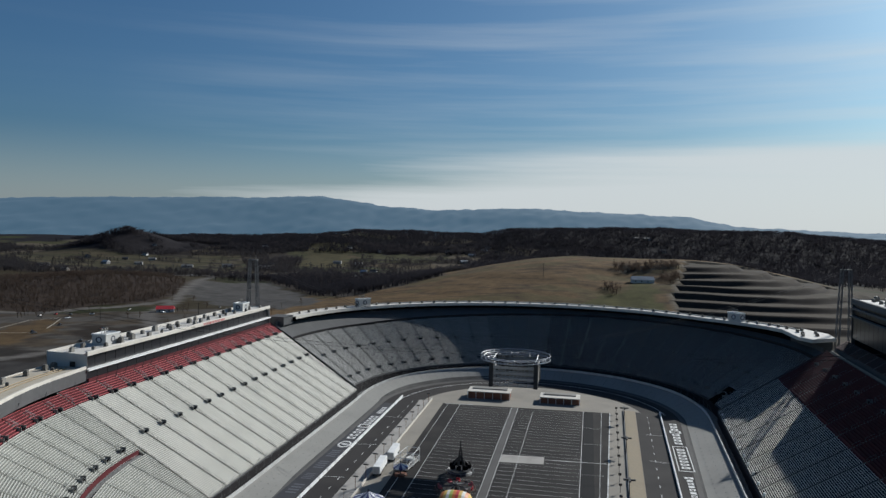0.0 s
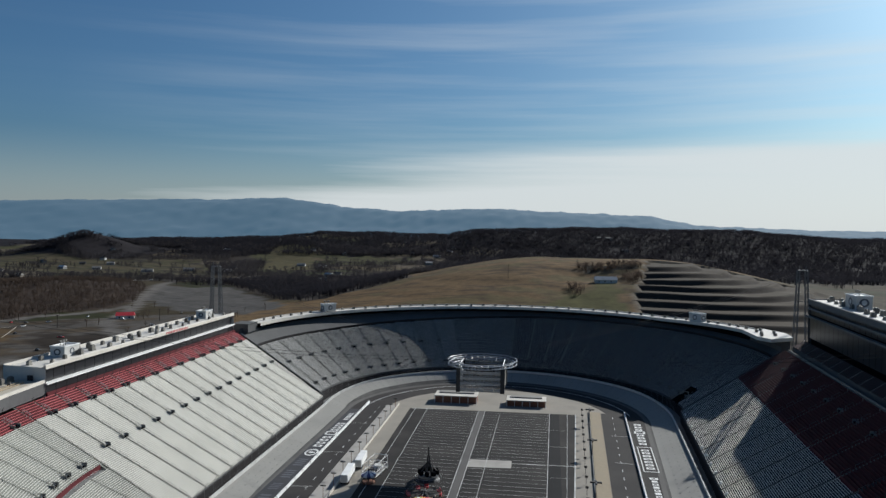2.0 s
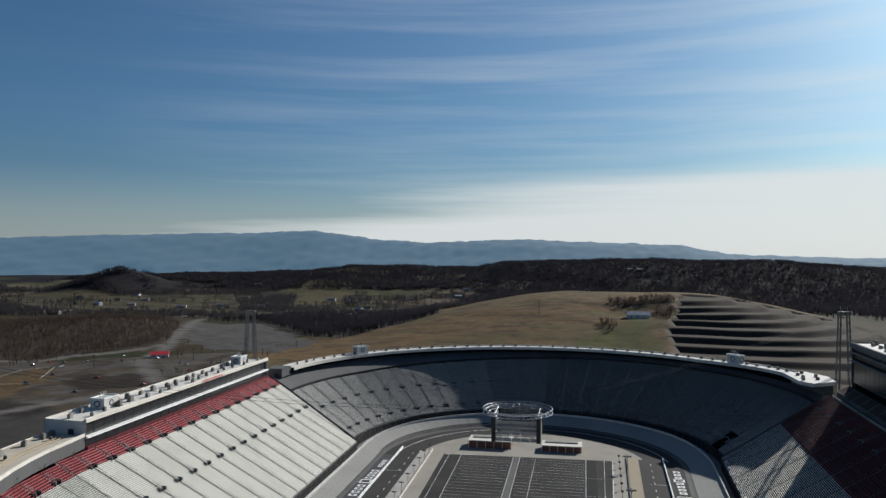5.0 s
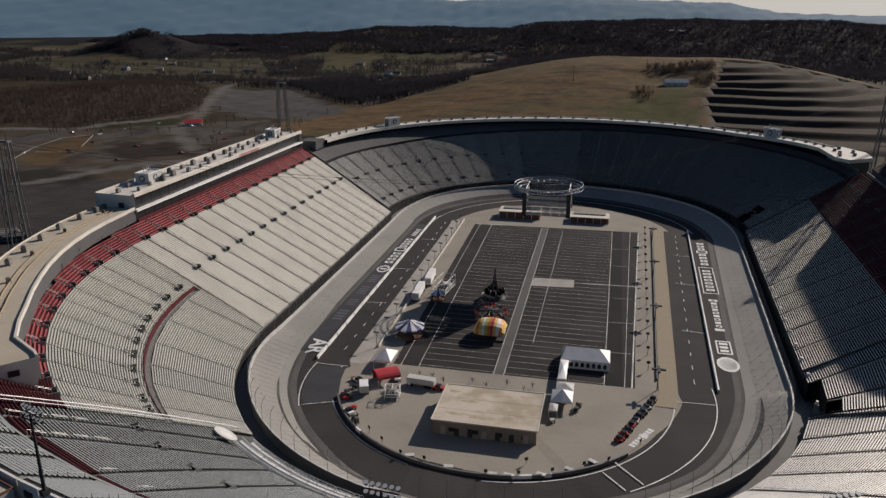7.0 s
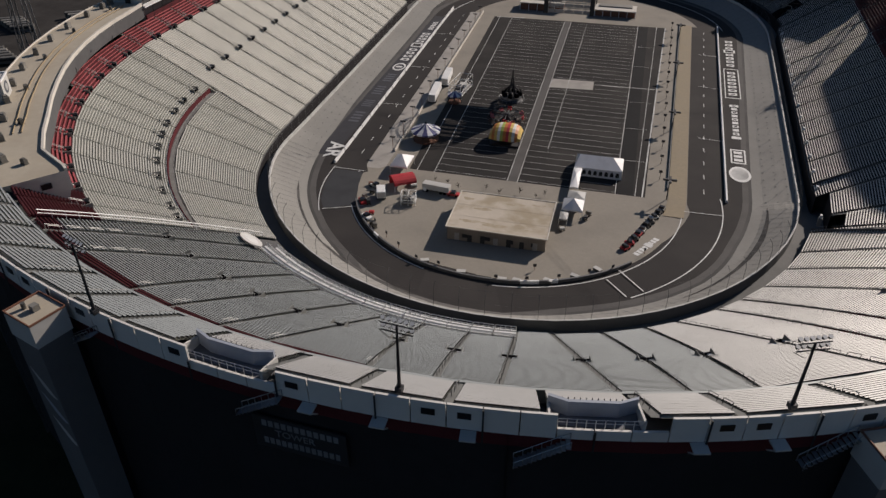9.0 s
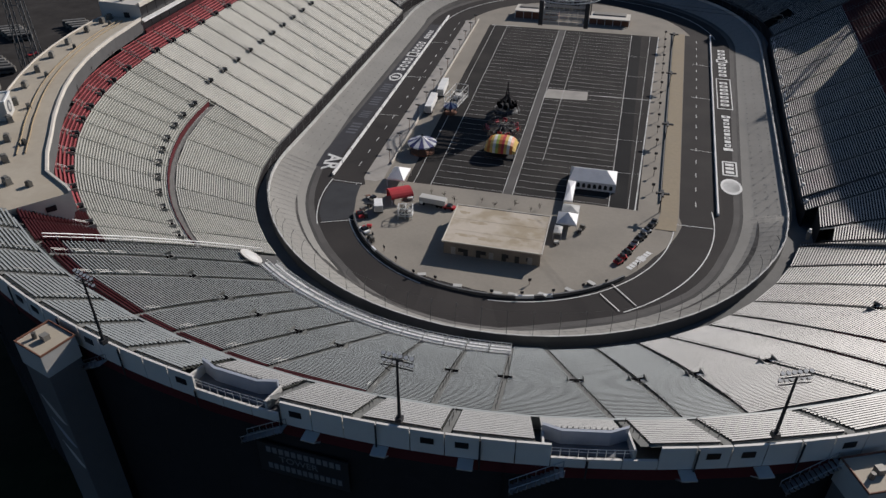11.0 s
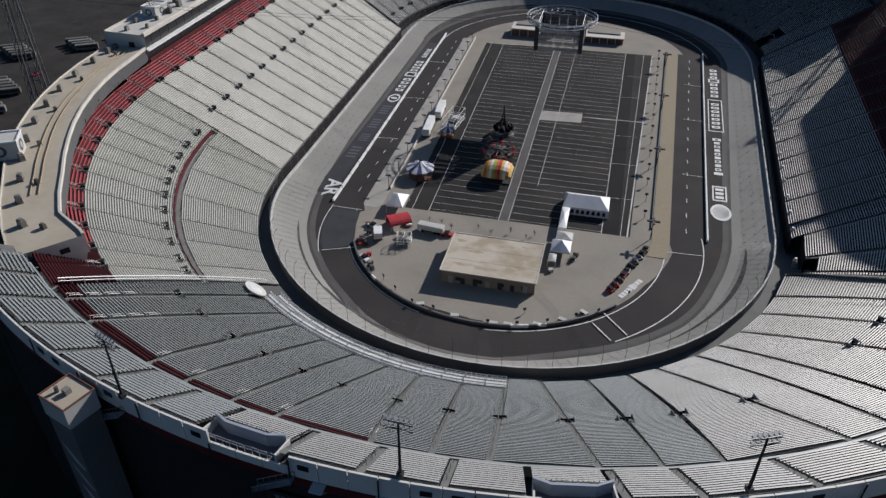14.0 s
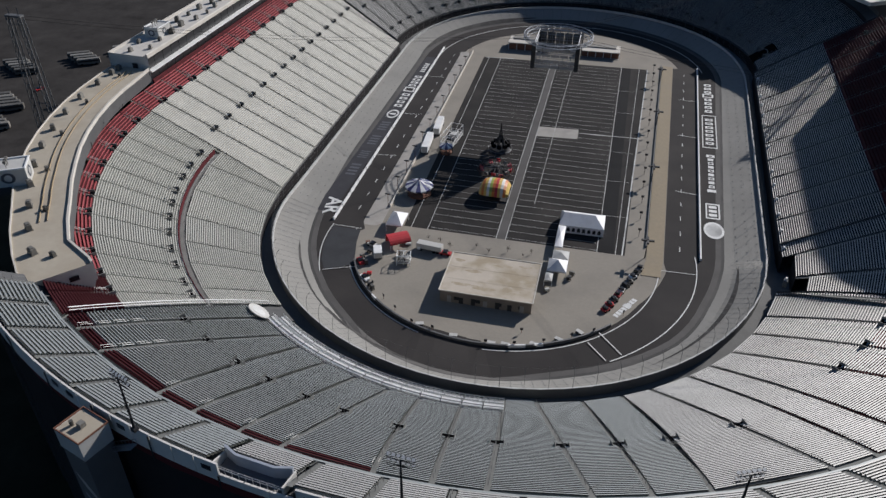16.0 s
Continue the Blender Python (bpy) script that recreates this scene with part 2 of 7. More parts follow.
    "roofdirt": material("water-stained roof", (0.36, 0.30, 0.21), 0.9, scale=0.9, vary=0.2, second=(0.46, 0.4, 0.32), second_scale=0.5, second_amount=0.9),
    "parapet": material("pale parapet panels", (0.68, 0.65, 0.60), 0.6, scale=0.8, vary=0.08, second=(0.66, 0.63, 0.58), second_scale=0.15),
    "tentwhite": material("white tent cloth", (0.74, 0.74, 0.74), 0.55, scale=1.5, vary=0.06, second=(0.62, 0.62, 0.62), second_scale=0.5, bump=0.1),
    "tentgrey": material("grey tent cloth", (0.42, 0.42, 0.40), 0.6, scale=1.5, vary=0.1, second_scale=0.5),
    "bluecloth": material("blue cloth", (0.07, 0.075, 0.2), 0.6, scale=1.5, vary=0.12, second_scale=0.5),
    "yellow": material("yellow cloth", (0.62, 0.42, 0.10), 0.55, scale=1.5, vary=0.12, second_scale=0.5),
    "orange": material("orange cloth", (0.55, 0.17, 0.03), 0.55, scale=1.5, vary=0.12, second_scale=0.5),
    "green": material("green cloth", (0.35, 0.42, 0.08), 0.55, scale=1.5, vary=0.12, second_scale=0.5),
    "red2": material("bright red cloth and paint", (0.48, 0.035, 0.04), 0.5, scale=1.5, vary=0.12, second_scale=0.5),
    "bark": material("dark bark", (0.06, 0.05, 0.042), 0.95, scale=2, vary=0.3, bump=0, spec=0.1),
    "scrub": material("brown scrub", (0.08, 0.06, 0.048), 1.0, scale=0.05, vary=0.3, second=(0.062, 0.048, 0.04), second_scale=0.02, bump=0, spec=0),
    "rooflight": material("pale roofing", (0.42, 0.42, 0.42), 0.7, scale=0.5, vary=0.15, second_scale=0.1),
    "darkwall": material("dark walls and painted shade", (0.028, 0.026, 0.027), 0.8, scale=0.4, vary=0.25, second_scale=0.05, spec=0.1),
    # distance haze is put into these tree colours: valley paler, other woods bluish
    "valley": material("hazy bare valley woods", (0.056, 0.051, 0.053), 1.0, scale=0.02, vary=0.2, second=(0.04, 0.038, 0.042), second_scale=0.006, bump=0, spec=0),
    "woods": material("bare woods", (0.034, 0.032, 0.037), 1.0, scale=0.02, vary=0.12, second=(0.026, 0.026, 0.032), second_scale=0.006, bump=0, spec=0),
}


# bare crowns let some light through
for name in ("woods", "valley", "scrub"):
    n, l = M[name].node_tree.nodes, M[name].node_tree.links
    thru, blend = n.new("ShaderNodeBsdfTranslucent"), n.new("ShaderNodeMixShader")
    blend.inputs[0].default_value = 0.5
    l.new(n["Principled BSDF"].inputs["Base Color"].links[0].from_socket, thru.inputs[0])
    l.new(n["Principled BSDF"].outputs[0], blend.inputs[1]), l.new(thru.outputs[0], blend.inputs[2])
    l.new(blend.outputs[0], n["Material Output"].inputs[0])


# ---- mesh helpers ----
def link(name, bm, mat, parent=None, label="", smooth=False):
    me = bpy.data.meshes.new(name)
    bm.to_mesh(me)
    bm.free()
    for one in mat if isinstance(mat, (list, tuple)) else [mat]:
        me.materials.append(one)
    if smooth:
        for p in me.polygons:
            p.use_smooth = True
    ob = new(name, me)
    ob.parent = parent
    if label:
        ob["label"] = label
    return ob


part = link


def raw(name, verts, faces, mats, idx=None, parent=None, label="", smooth=False):
    me = bpy.data.meshes.new(name)
    me.from_pydata(verts, [], faces)
    for one in mats if isinstance(mats, (list, tuple)) else [mats]:
        me.materials.append(one)
    if idx is not None:
        me.polygons.foreach_set("material_index", idx)
    if smooth:
        me.polygons.foreach_set("use_smooth", [True] * len(faces))
    me.update()
    ob = new(name, me)
    ob.parent = parent
    if label:
        ob["label"] = label
    return ob


def empty(name, label, category, at=(0, 0, 0), group="", kind=""):
    ob = new(name)
    ob.location = at
    return tagged(ob, label, category, group, kind)


def box(bm, x0, x1, y0, y1, z0, z1, m=None, bevel=0.0, mat=0):
    """An axis-aligned box added to bm, moved by m."""
    vs = [bm.verts.new((x, y, z)) for z in (z0, z1) for y in (y0, y1) for x in (x0, x1)]
    fs = [bm.faces.new([vs[i] for i in f]) for f in ((0, 2, 3, 1), (4, 5, 7, 6), (0, 1, 5, 4), (1, 3, 7, 5), (3, 2, 6, 7), (2, 0, 4, 6))]
    for f in fs:
        f.material_index = mat
    if bevel:
        es = list({e for f in fs for e in f.edges})
        r = bmesh.ops.bevel(bm, geom=es, offset=bevel, segments=2, affect="EDGES")
        vs = list({v for f in r["faces"] for v in f.verts} | {v for v in vs if v.is_valid})
    if m is not None:
        bmesh.ops.transform(bm, matrix=m, verts=[v for v in vs if v.is_valid])
    return vs


def tube(bm, a, b, r, sides=6, r2=None, mat=0):
    """A straight tapered tube from a to b."""
    a, b = Vector(a), Vector(b)
    q = (b - a).to_track_quat("Z", "Y").to_matrix()
    r2 = r if r2 is None else r2
    ring = []
    for p, rad in ((a, r), (b, r2)):
        ring.append([bm.verts.new(p + q @ Vector((rad * math.cos(t), rad * math.sin(t), 0))) for t in (2 * math.pi * k / sides for k in range(sides))])
    for k in range(sides):
        f = bm.faces.new((ring[0][k], ring[0][(k + 1) % sides], ring[1][(k + 1) % sides], ring[1][k]))
        f.material_index = mat
    for r_, flip in ((ring[0], True), (ring[1], False)):
        bm.faces.new(r_[::-1] if flip else r_).material_index = mat


# ---- the oval ----
# Stadium-shaped plan: a near cap, a far cap and two straights. d is the distance outwards from the foot of the stands.
NEAR, NEAR_R = (-2.2, -79.5), 81.0
FAR, FAR_R = (0.8, 67.5), 85.5


def oval(s, d):
    """Plan point at s (0-1 east straight, 1-2 far cap, 2-3 west straight, 3-4 near cap) and offset d."""
    s %= 4
    if s < 1:
        x0, x1 = NEAR[0] + NEAR_R + d, FAR[0] + FAR_R + d
        return x0 + (x1 - x0) * s, NEAR[1] + (FAR[1] - NEAR[1]) * s
    if s < 2:
        a = (s - 1) * math.pi
        return FAR[0] + (FAR_R + d) * math.cos(a), FAR[1] + (FAR_R + d) * math.sin(a)
    if s < 3:
        x0, x1 = FAR[0] - FAR_R - d, NEAR[0] - NEAR_R - d
        return x0 + (x1 - x0) * (s - 2), FAR[1] + (NEAR[1] - FAR[1]) * (s - 2)
    a = (s - 2) * math.pi
    return NEAR[0] + (NEAR_R + d) * math.cos(a), NEAR[1] + (NEAR_R + d) * math.sin(a)


def bank(s):
    """How far the track is banked: 0 on the straights, 1 in the turns."""
    s %= 4
    turn = min(abs(s - 1.5), abs(s - 3.5))
    t = min(1, max(0, (0.62 - turn) / 0.3))
    return t * t * (3 - 2 * t)


def steps(s0, s1):
    """Sample values of s from s0 to s1, dense in the caps."""
    out = []
    s = s0
    while s < s1 - 1e-6:
        out.append(s)
        k = math.floor(s + 1e-6)
        s = min(s + (1 / 40 if k % 2 else 1 / 16), s1, k + 1)
    out.append(s1)
    return out


def band(name, s0, s1, profile, mats, parent=None, label="", idx=None, closed=False):
    """A strip swept along the oval; profile, or profile(s), holds (d, z), idx a material for each of its edges."""
    ss = steps(s0, s1)
    verts, faces, ids = [], [], []
    n = len(profile(s0) if callable(profile) else profile)
    for s in ss:
        for d, z in profile(s) if callable(profile) else profile:
            x, y = oval(s, d)
            verts.append((x, y, z))
    for i in range(len(ss) - 1):
        for j in range(n if closed else n - 1):
            k = (j + 1) % n
            faces.append((i * n + j, i * n + k, (i + 1) * n + k, (i + 1) * n + j))
            ids.append(idx[j] if idx else 0)
    if closed:
        faces.append(tuple(range(n)))
        faces.append(tuple((len(ss) - 1) * n + j for j in reversed(range(n))))
        ids += [0, 0]
    return raw(name, verts, faces, mats, ids, parent, label)


# ---- ground ----
def smooth01(a, b, v):
    t = np.clip((v - a) / (b - a), 0, 1)
    return t * t * (3 - 2 * t)


def crest(x, y, pts, width):
    """Height of a ridge whose crest runs through pts (x, y, height), falling off over width."""
    best, top = np.full_like(x, 1e9), np.zeros_like(x)
    for (x0, y0, h0), (x1, y1, h1) in zip(pts, pts[1:]):
        dx, dy = x1 - x0, y1 - y0
        t = np.clip(((x - x0) * dx + (y - y0) * dy) / (dx * dx + dy * dy), 0, 1)
        dist = np.hypot(x - x0 - t * dx, y - y0 - t * dy)
        near = dist < best
        best, top = np.where(near, dist, best), np.where(near, h0 + t * (h1 - h0), top)
    return top * np.exp(-((best / width) ** 2))


def inside(x, y, poly):
    """Which of the points lie in the polygon."""
    hit = np.zeros(np.shape(x), bool)
    for (x0, y0), (x1, y1) in zip(poly, poly[1:] + poly[:1]):
        if y0 != y1:
            hit ^= ((y0 > y) != (y1 > y)) & (x < (x1 - x0) * (y - y0) / (y1 - y0) + x0)
    return hit


def waves(x, y, size, seed=0):
    """Smooth pseudo-noise between -1 and 1."""
    r = np.random.RandomState(seed)
    v = 0
    for k in range(7):
        a, p = r.rand() * 6.283, r.rand() * 6.283
        f = (0.6 + 0.9 * r.rand() + 0.5 * k) / size
        v = v + np.sin((x * math.cos(a) + y * math.sin(a)) * f * 6.283 + p) / (1 + 0.5 * k)
    return v / 3


RIDGE = [(-3200, 1500, 30), (-2100, 1750, 30), (-1350, 1900, 32), (-1000, 1650, 42), (-711, 1693, 50), (-604, 1720, 66), (-420, 1800, 62), (-260, 1780, 62), (-190, 1800, 74), (70, 1760, 84), (480, 1700, 82), (760, 1640, 64), (1500, 1700, 60), (2600, 1700, 70)]
RANGE = [(-4700, 1500, 100), (-3700, 2900, 160), (-2750, 3640, 214), (-2100, 4120, 238), (-1650, 4280, 256), (-1300, 4400, 206), (-920, 4400, 183), (-340, 4400, 205), (20, 4380, 186), (640, 4300, 163), (900, 4280, 108), (1500, 4200, 86), (3500, 3500, 88), (4700, 2600, 80)]
KNOLL = [(-1085, 1375, 40), (-1050, 1390, 36)]
BANK = [(-600, 330), (-466, 325), (-425, 479), (-490, 619), (-639, 757), (-830, 600)]
LOT = [(-488, 640), (-417, 716), (-250, 480), (-268, 421), (-352, 440), (-412, 484)]
BELT = [(-500, 690), (-430, 735), (-240, 500), (-150, 640), (-200, 860), (-386, 900)]
FIELD = [(-685, 830), (-558, 942), (-740, 1272), (-934, 1227), (-1336, 1244), (-1299, 1100)]
FIELD_EAST = [(-523, 1090), (-427, 1112), (-560, 1500), (-667, 1500)]
MEADOW = [(-1500, 1500), (-1250, 1450), (-900, 1560), (-1200, 1700)]
NEAR_LOT = [(-560, 300), (-440, 330), (-330, 400), (-260, 330), (-200, 200), (-170, 60), (-180, -170), (-400, -200), (-600, 0)]
OUTER_LOT = [(-620, 260), (-440, 330), (-330, 420), (-250, 340), (-215, 215), (-230, 140), (-420, 120), (-640, 160)]
TERRACES = [(150, 700), (210, 705), (330, 640), (330, 230), (120, 300), (108, 480)]
HOLLOW = [(62, 606), (58, 640), (136, 652), (134, 622)]


def terrain(x, y, stepped=False):
    z = np.full_like(x, -3.0)
    up = smooth01(330, 720, y + 0.25 * np.abs(x - 60)) * smooth01(-330, 30, x) * (1 - 0.8 * smooth01(150, 430, x))
    up = up * (1 - 0.65 * smooth01(740, 1050, y))
    z = z + 50 * up
    step = np.floor(z / 5.4) * 5.4 + 5.4 * smooth01(0.6, 0.95, z / 5.4 - np.floor(z / 5.4))
    if stepped:
        z = np.where(inside(x, y, TERRACES), step, z)
    z = z - 5 * np.exp(-(((x - 92) / 42) ** 2 + ((y - 590) / 36) ** 2))
    z = z + 16 * np.exp(-(((x + 590) / 130) ** 2 + ((y - 560) / 150) ** 2))
    z = np.maximum(z, -3 + crest(x, y, RIDGE, 330) + 3 * waves(x, y, 260, 3) * smooth01(900, 1500, y))
    z = np.maximum(z, -3 + crest(x, y, KNOLL, 150)) + 25 * np.exp(-np.hypot((x + 1080) / 85, (y - 1380) / 90) ** 1.7)
    z = z + 1.4 * waves(x, y, 170, 1) * smooth01(330, 600, np.hypot(x, y))
    flat = smooth01(235, 330, np.hypot(x, y + 10))
    return -3 + (z + 3) * flat


def spread(lo, hi, a, b, step, grow):
    """Grid lines: step apart between a and b, then growing towards lo and hi."""
    mid = list(np.arange(a, b + 0.1, step))
    left, s = [], step
    v = a
    while v > lo:
        s *= grow
        v -= s
        left.append(max(v, lo))
    right, s, v = [], step, b
    while v < hi:
        s *= grow
        v += s
        right.append(min(v, hi))
    return np.array(left[::-1] + mid + right)


def stripe(verts, faces, a, b, w, z):
    """A painted line from a to b added to the lists."""
    d = Vector((b[0] - a[0], b[1] - a[1]))
    if d.length < 1e-6:
        return
    p = Vector((-d.y, d.x)).normalized() * w / 2
    k = len(verts)
    verts += [(a[0] - p.x, a[1] - p.y, z), (b[0] - p.x, b[1] - p.y, z), (b[0] + p.x, b[1] + p.y, z), (a[0] + p.x, a[1] + p.y, z)]
    faces.append((k, k + 1, k + 2, k + 3))


gx = spread(-4900, 4900, -1000, 420, 7.0, 1.06)
gy = spread(-4900, 4900, 210, 1000, 4.0, 1.03)
X, Y = np.meshgrid(gx, gy)
Z = terrain(X, Y)
mid_x, mid_y = sum(p[0] for p in TERRACES) / len(TERRACES), sum(p[1] for p in TERRACES) / len(TERRACES)
Z = np.where(inside(X, Y, [(mid_x + (x - mid_x) * 0.93, mid_y + (y - mid_y) * 0.95) for x, y in TERRACES]), Z - 7, Z)
Z = np.where((np.abs(X) < 75) & (np.abs(Y + 6) < 120), -4.5, Z)
wob = 14 * waves(X, Y, 90, 7)
cover = np.zeros(X.shape + (3,))
cover[:] = (0.085, 0.068, 0.04)
PX, PY = X + wob, Y + 14 * waves(X, Y, 80, 9)


def lay(mask, color):
    cover[mask] = color


lay(waves(X, Y, 420, 11) > 0.25, (0.06, 0.062, 0.03))
lay((Y > 1000) & ((Z > 12) | (waves(X, Y, 520, 13) > -0.25) | (X > -200)), (0.034, 0.031, 0.036))
lay((Y > 780) & (X < -150) & (Z < 14), (0.075, 0.062, 0.052))
# patchwork of winter fields in the valley: (x, y, half length, half depth, turn, colour)
pick = np.random.RandomState(77)
PATCHES = []
for k in range(95):
    PATCHES.append((pick.uniform(-1900, -120), pick.uniform(830, 1700), pick.uniform(35, 120), pick.uniform(14, 42), pick.uniform(-0.25, 0.25), [(0.17, 0.135, 0.085), (0.12, 0.115, 0.06), (0.14, 0.115, 0.075), (0.095, 0.1, 0.05), (0.2, 0.165, 0.12)][pick.randint(5)]))


def in_patch(x, y, patch):
    px, py, a, b, turn, _ = patch
    u, v = (x - px) * math.cos(turn) + (y - py) * math.sin(turn), (y - py) * math.cos(turn) - (x - px) * math.sin(turn)
    return (np.abs(u / a) ** 3 + np.abs(v / b) ** 3) < 1


def open_land(x, y):
    hit = np.zeros(np.shape(x), bool)
    for patch in PATCHES:
        hit |= in_patch(x, y, patch)
    return hit


for patch in PATCHES:
    lay(in_patch(PX, PY, patch), patch[5])
lay(np.hypot(X + 1075, (Y - 1380)) < 190, (0.045, 0.04, 0.043))
lay((X > -300) & (Y > 330) & (Y < 1000) & (X < 320), (0.25, 0.165, 0.085))
lay((X > -300) & (Y > 330) & (Y < 1000) & (X < 320) & (waves(X, Y, 130, 15) > 0.15), (0.2, 0.155, 0.078))
lay((X > -300) & (Y > 330) & (Y < 1000) & (X < 320) & (np.abs(waves(X * 0.3, Y, 60, 16)) < 0.09), (0.15, 0.105, 0.066))
for poly, color in ((FIELD, (0.115, 0.105, 0.06)), (FIELD_EAST, (0.15, 0.13, 0.07)), (MEADOW, (0.14, 0.12, 0.08)), (NEAR_LOT, (0.092, 0.085, 0.08)), (OUTER_LOT, (0.15, 0.134, 0.118)), (LOT, (0.15, 0.14, 0.13)), (BANK, (0.1, 0.075, 0.06)), (BELT, (0.12, 0.10, 0.085)), (HOLLOW, (0.035, 0.035, 0.032))):
    lay(inside(PX, PY, poly), color)
lay(inside(PX, PY, OUTER_LOT) & (waves(X, Y, 75, 61) > 0.12), (0.125, 0.098, 0.07))
lay(inside(PX, PY, OUTER_LOT) & (waves(X, Y, 60, 62) > 0.4), (0.085, 0.07, 0.056))
lay(inside(PX, PY, FIELD) & (waves(X * 0.4, Y, 80, 91) > 0.12), (0.15, 0.125, 0.08))
lay(inside(PX, PY, FIELD) & (waves(X * 0.4, Y, 80, 91) < -0.3), (0.07, 0.06, 0.05))
lay(inside(PX, PY, [(30, 330), (26, 470), (100, 560), (100, 330)]), (0.15, 0.14, 0.055))
lay(inside(PX, PY, [(-400, 178), (-429, 228), (-436, 285), (-416, 290), (-385, 237), (-360, 150)]), (0.17, 0.115, 0.062))
lay(inside(PX, PY, [(-379, 259), (-327, 285), (-280, 215), (-346, 213)]), (0.062, 0.05, 0.04))
lay(inside(X, Y, [(-388, 148), (-309, 160), (-305, 120), (-347, 104)]), (0.06, 0.052, 0.045))
terr = inside(X, Y, TERRACES)
lay(terr, (0.20, 0.17, 0.13))
for road in ([(-640, 270), (-531, 305), (-464, 327), (-452, 361), (-427, 409), (-411, 459)], [(-411, 459), (-435, 507), (-468, 592), (-511, 695), (-548, 798)], [(-811, 611), (-776, 679), (-724, 738), (-650, 775), (-578, 801), (-518, 858), (-477, 949), (-393, 1006), (-200, 1080)], [(-336, 114), (-305, 188), (-279, 205), (-250, 290)], [(-411, 459), (-371, 340), (-300, 250)]):
    for (x0, y0), (x1, y1) in zip(road, road[1:]):
        dx, dy = x1 - x0, y1 - y0
        t = np.clip(((X - x0) * dx + (Y - y0) * dy) / (dx * dx + dy * dy), 0, 1)
        lay(np.hypot(X - x0 - t * dx, Y - y0 - t * dy) < 6.5, (0.23, 0.21, 0.19))
cover *= 0.49
verts = np.stack([X, Y, Z], -1).reshape(-1, 3).tolist()
w = len(gx)
faces = [(j * w + i, j * w + i + 1, (j + 1) * w + i + 1, (j + 1) * w + i) for j in range(len(gy) - 1) for i in range(w - 1)]
gm = material("ground cover", (0.5, 0.5, 0.5), 0.95, scale=0.15, vary=0.0, bump=0.15, second_amount=0.0, spec=0.05)
n, l = gm.node_tree.nodes, gm.node_tree.links
att = n.new("ShaderNodeAttribute")
att.attribute_name = "cover"
gn = n.new("ShaderNodeTexNoise")
gn.inputs["Scale"].default_value, gn.inputs["Detail"].default_value, gn.inputs["Roughness"].default_value = 0.06, 9, 0.75
l.new(n["Geometry"].outputs["Position"], gn.inputs[0])
mr = n.new("ShaderNodeMapRange")
mr.inputs[1].default_value, mr.inputs[2].default_value, mr.inputs[3].default_value, mr.inputs[4].default_value = 0.3, 0.7, 0.6, 1.4
l.new(gn.outputs[0], mr.inputs[0])
hv = n.new("ShaderNodeHueSaturation")
l.new(att.outputs["Color"], hv.inputs["Color"]), l.new(mr.outputs[0], hv.inputs["Value"])
l.new(hv.outputs[0], n["Principled BSDF"].inputs["Base Color"])
ground = raw("ground", verts, faces, gm, smooth=True)
ca = ground.data.color_attributes.new("cover", "FLOAT_COLOR", "POINT")
ca.data.foreach_set("color", np.concatenate([cover, np.ones(X.shape + (1,))], -1).ravel())
# terraces of the hill; the shade on each steep bank is painted dark
tx, ty = np.meshgrid(np.arange(104, 336, 4.0), np.arange(228, 708, 1.2))
tz = terrain(tx, ty, True)
nx = tx.shape[1]
cx, cy = (tx[:-1, :-1] + tx[1:, 1:]) / 2, (ty[:-1, :-1] + ty[1:, 1:]) / 2
ok = inside(cx, cy, TERRACES)
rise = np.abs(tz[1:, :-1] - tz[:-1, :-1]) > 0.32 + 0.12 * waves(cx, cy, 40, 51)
fs, ids = [], []
for j in range(ok.shape[0]):
    for i in range(ok.shape[1]):
        if ok[j, i]:
            fs.append((j * nx + i, j * nx + i + 1, (j + 1) * nx + i + 1, (j + 1) * nx + i))
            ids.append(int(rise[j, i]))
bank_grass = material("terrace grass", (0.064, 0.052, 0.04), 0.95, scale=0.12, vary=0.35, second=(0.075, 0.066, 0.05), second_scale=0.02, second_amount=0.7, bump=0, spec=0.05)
bank_shade = material("terrace bank shade", (0.042, 0.034, 0.028), 0.95, scale=0.15, vary=0.4, second_scale=0.03, bump=0, spec=0.05)
tagged(raw("hill_terraces", np.stack([tx, ty, tz], -1).reshape(-1, 3).tolist(), fs, [bank_grass, bank_shade], ids), "grassed hillside terraces with banks painted darker for shade", "terraces", kind="structure")
# pale kerbs between the outer lots
vs, fs = [], []
for line in ([(-407, 183), (-429, 228), (-440, 275), (-427, 294)], [(-413, 211), (-386, 217)], [(-395, 241), (-424, 294)]):
    for a, b in zip(line, line[1:]):
        for k in range(8):
            u, v = (a[0] + (b[0] - a[0]) * q / 8 for q in (k, k + 1)), (a[1] + (b[1] - a[1]) * q / 8 for q in (k, k + 1))
            (xa, xb), (ya, yb) = u, v
            stripe(vs, fs, (xa, ya), (xb, yb), 0.9, float(terrain(np.array([xa]), np.array([ya]))[0]) + 0.35)
tagged(raw("kerb", vs, fs, M["roof"]), "pale kerbs edging the outer lots", "kerb", kind="stuff")
tagged(ground, "dormant winter fields and lots rolling to wooded ridges", "ground", kind="structure")

# far mountain range; distance haze is painted as blue colour and faint emission
bx, by = np.meshgrid(np.linspace(-4700, 4700, 420), np.linspace(2600, 4700, 60))
bz = -3 + crest(bx, by, RANGE, 520) + 8 * waves(bx, by, 420, 5) + 5 * waves(bx, by, 170, 6) + 6 * np.abs(waves(bx, by * 0.3, 260, 8))
bz = bz - 40 * (1 - smooth01(0, 60, bz))
n_ = 420
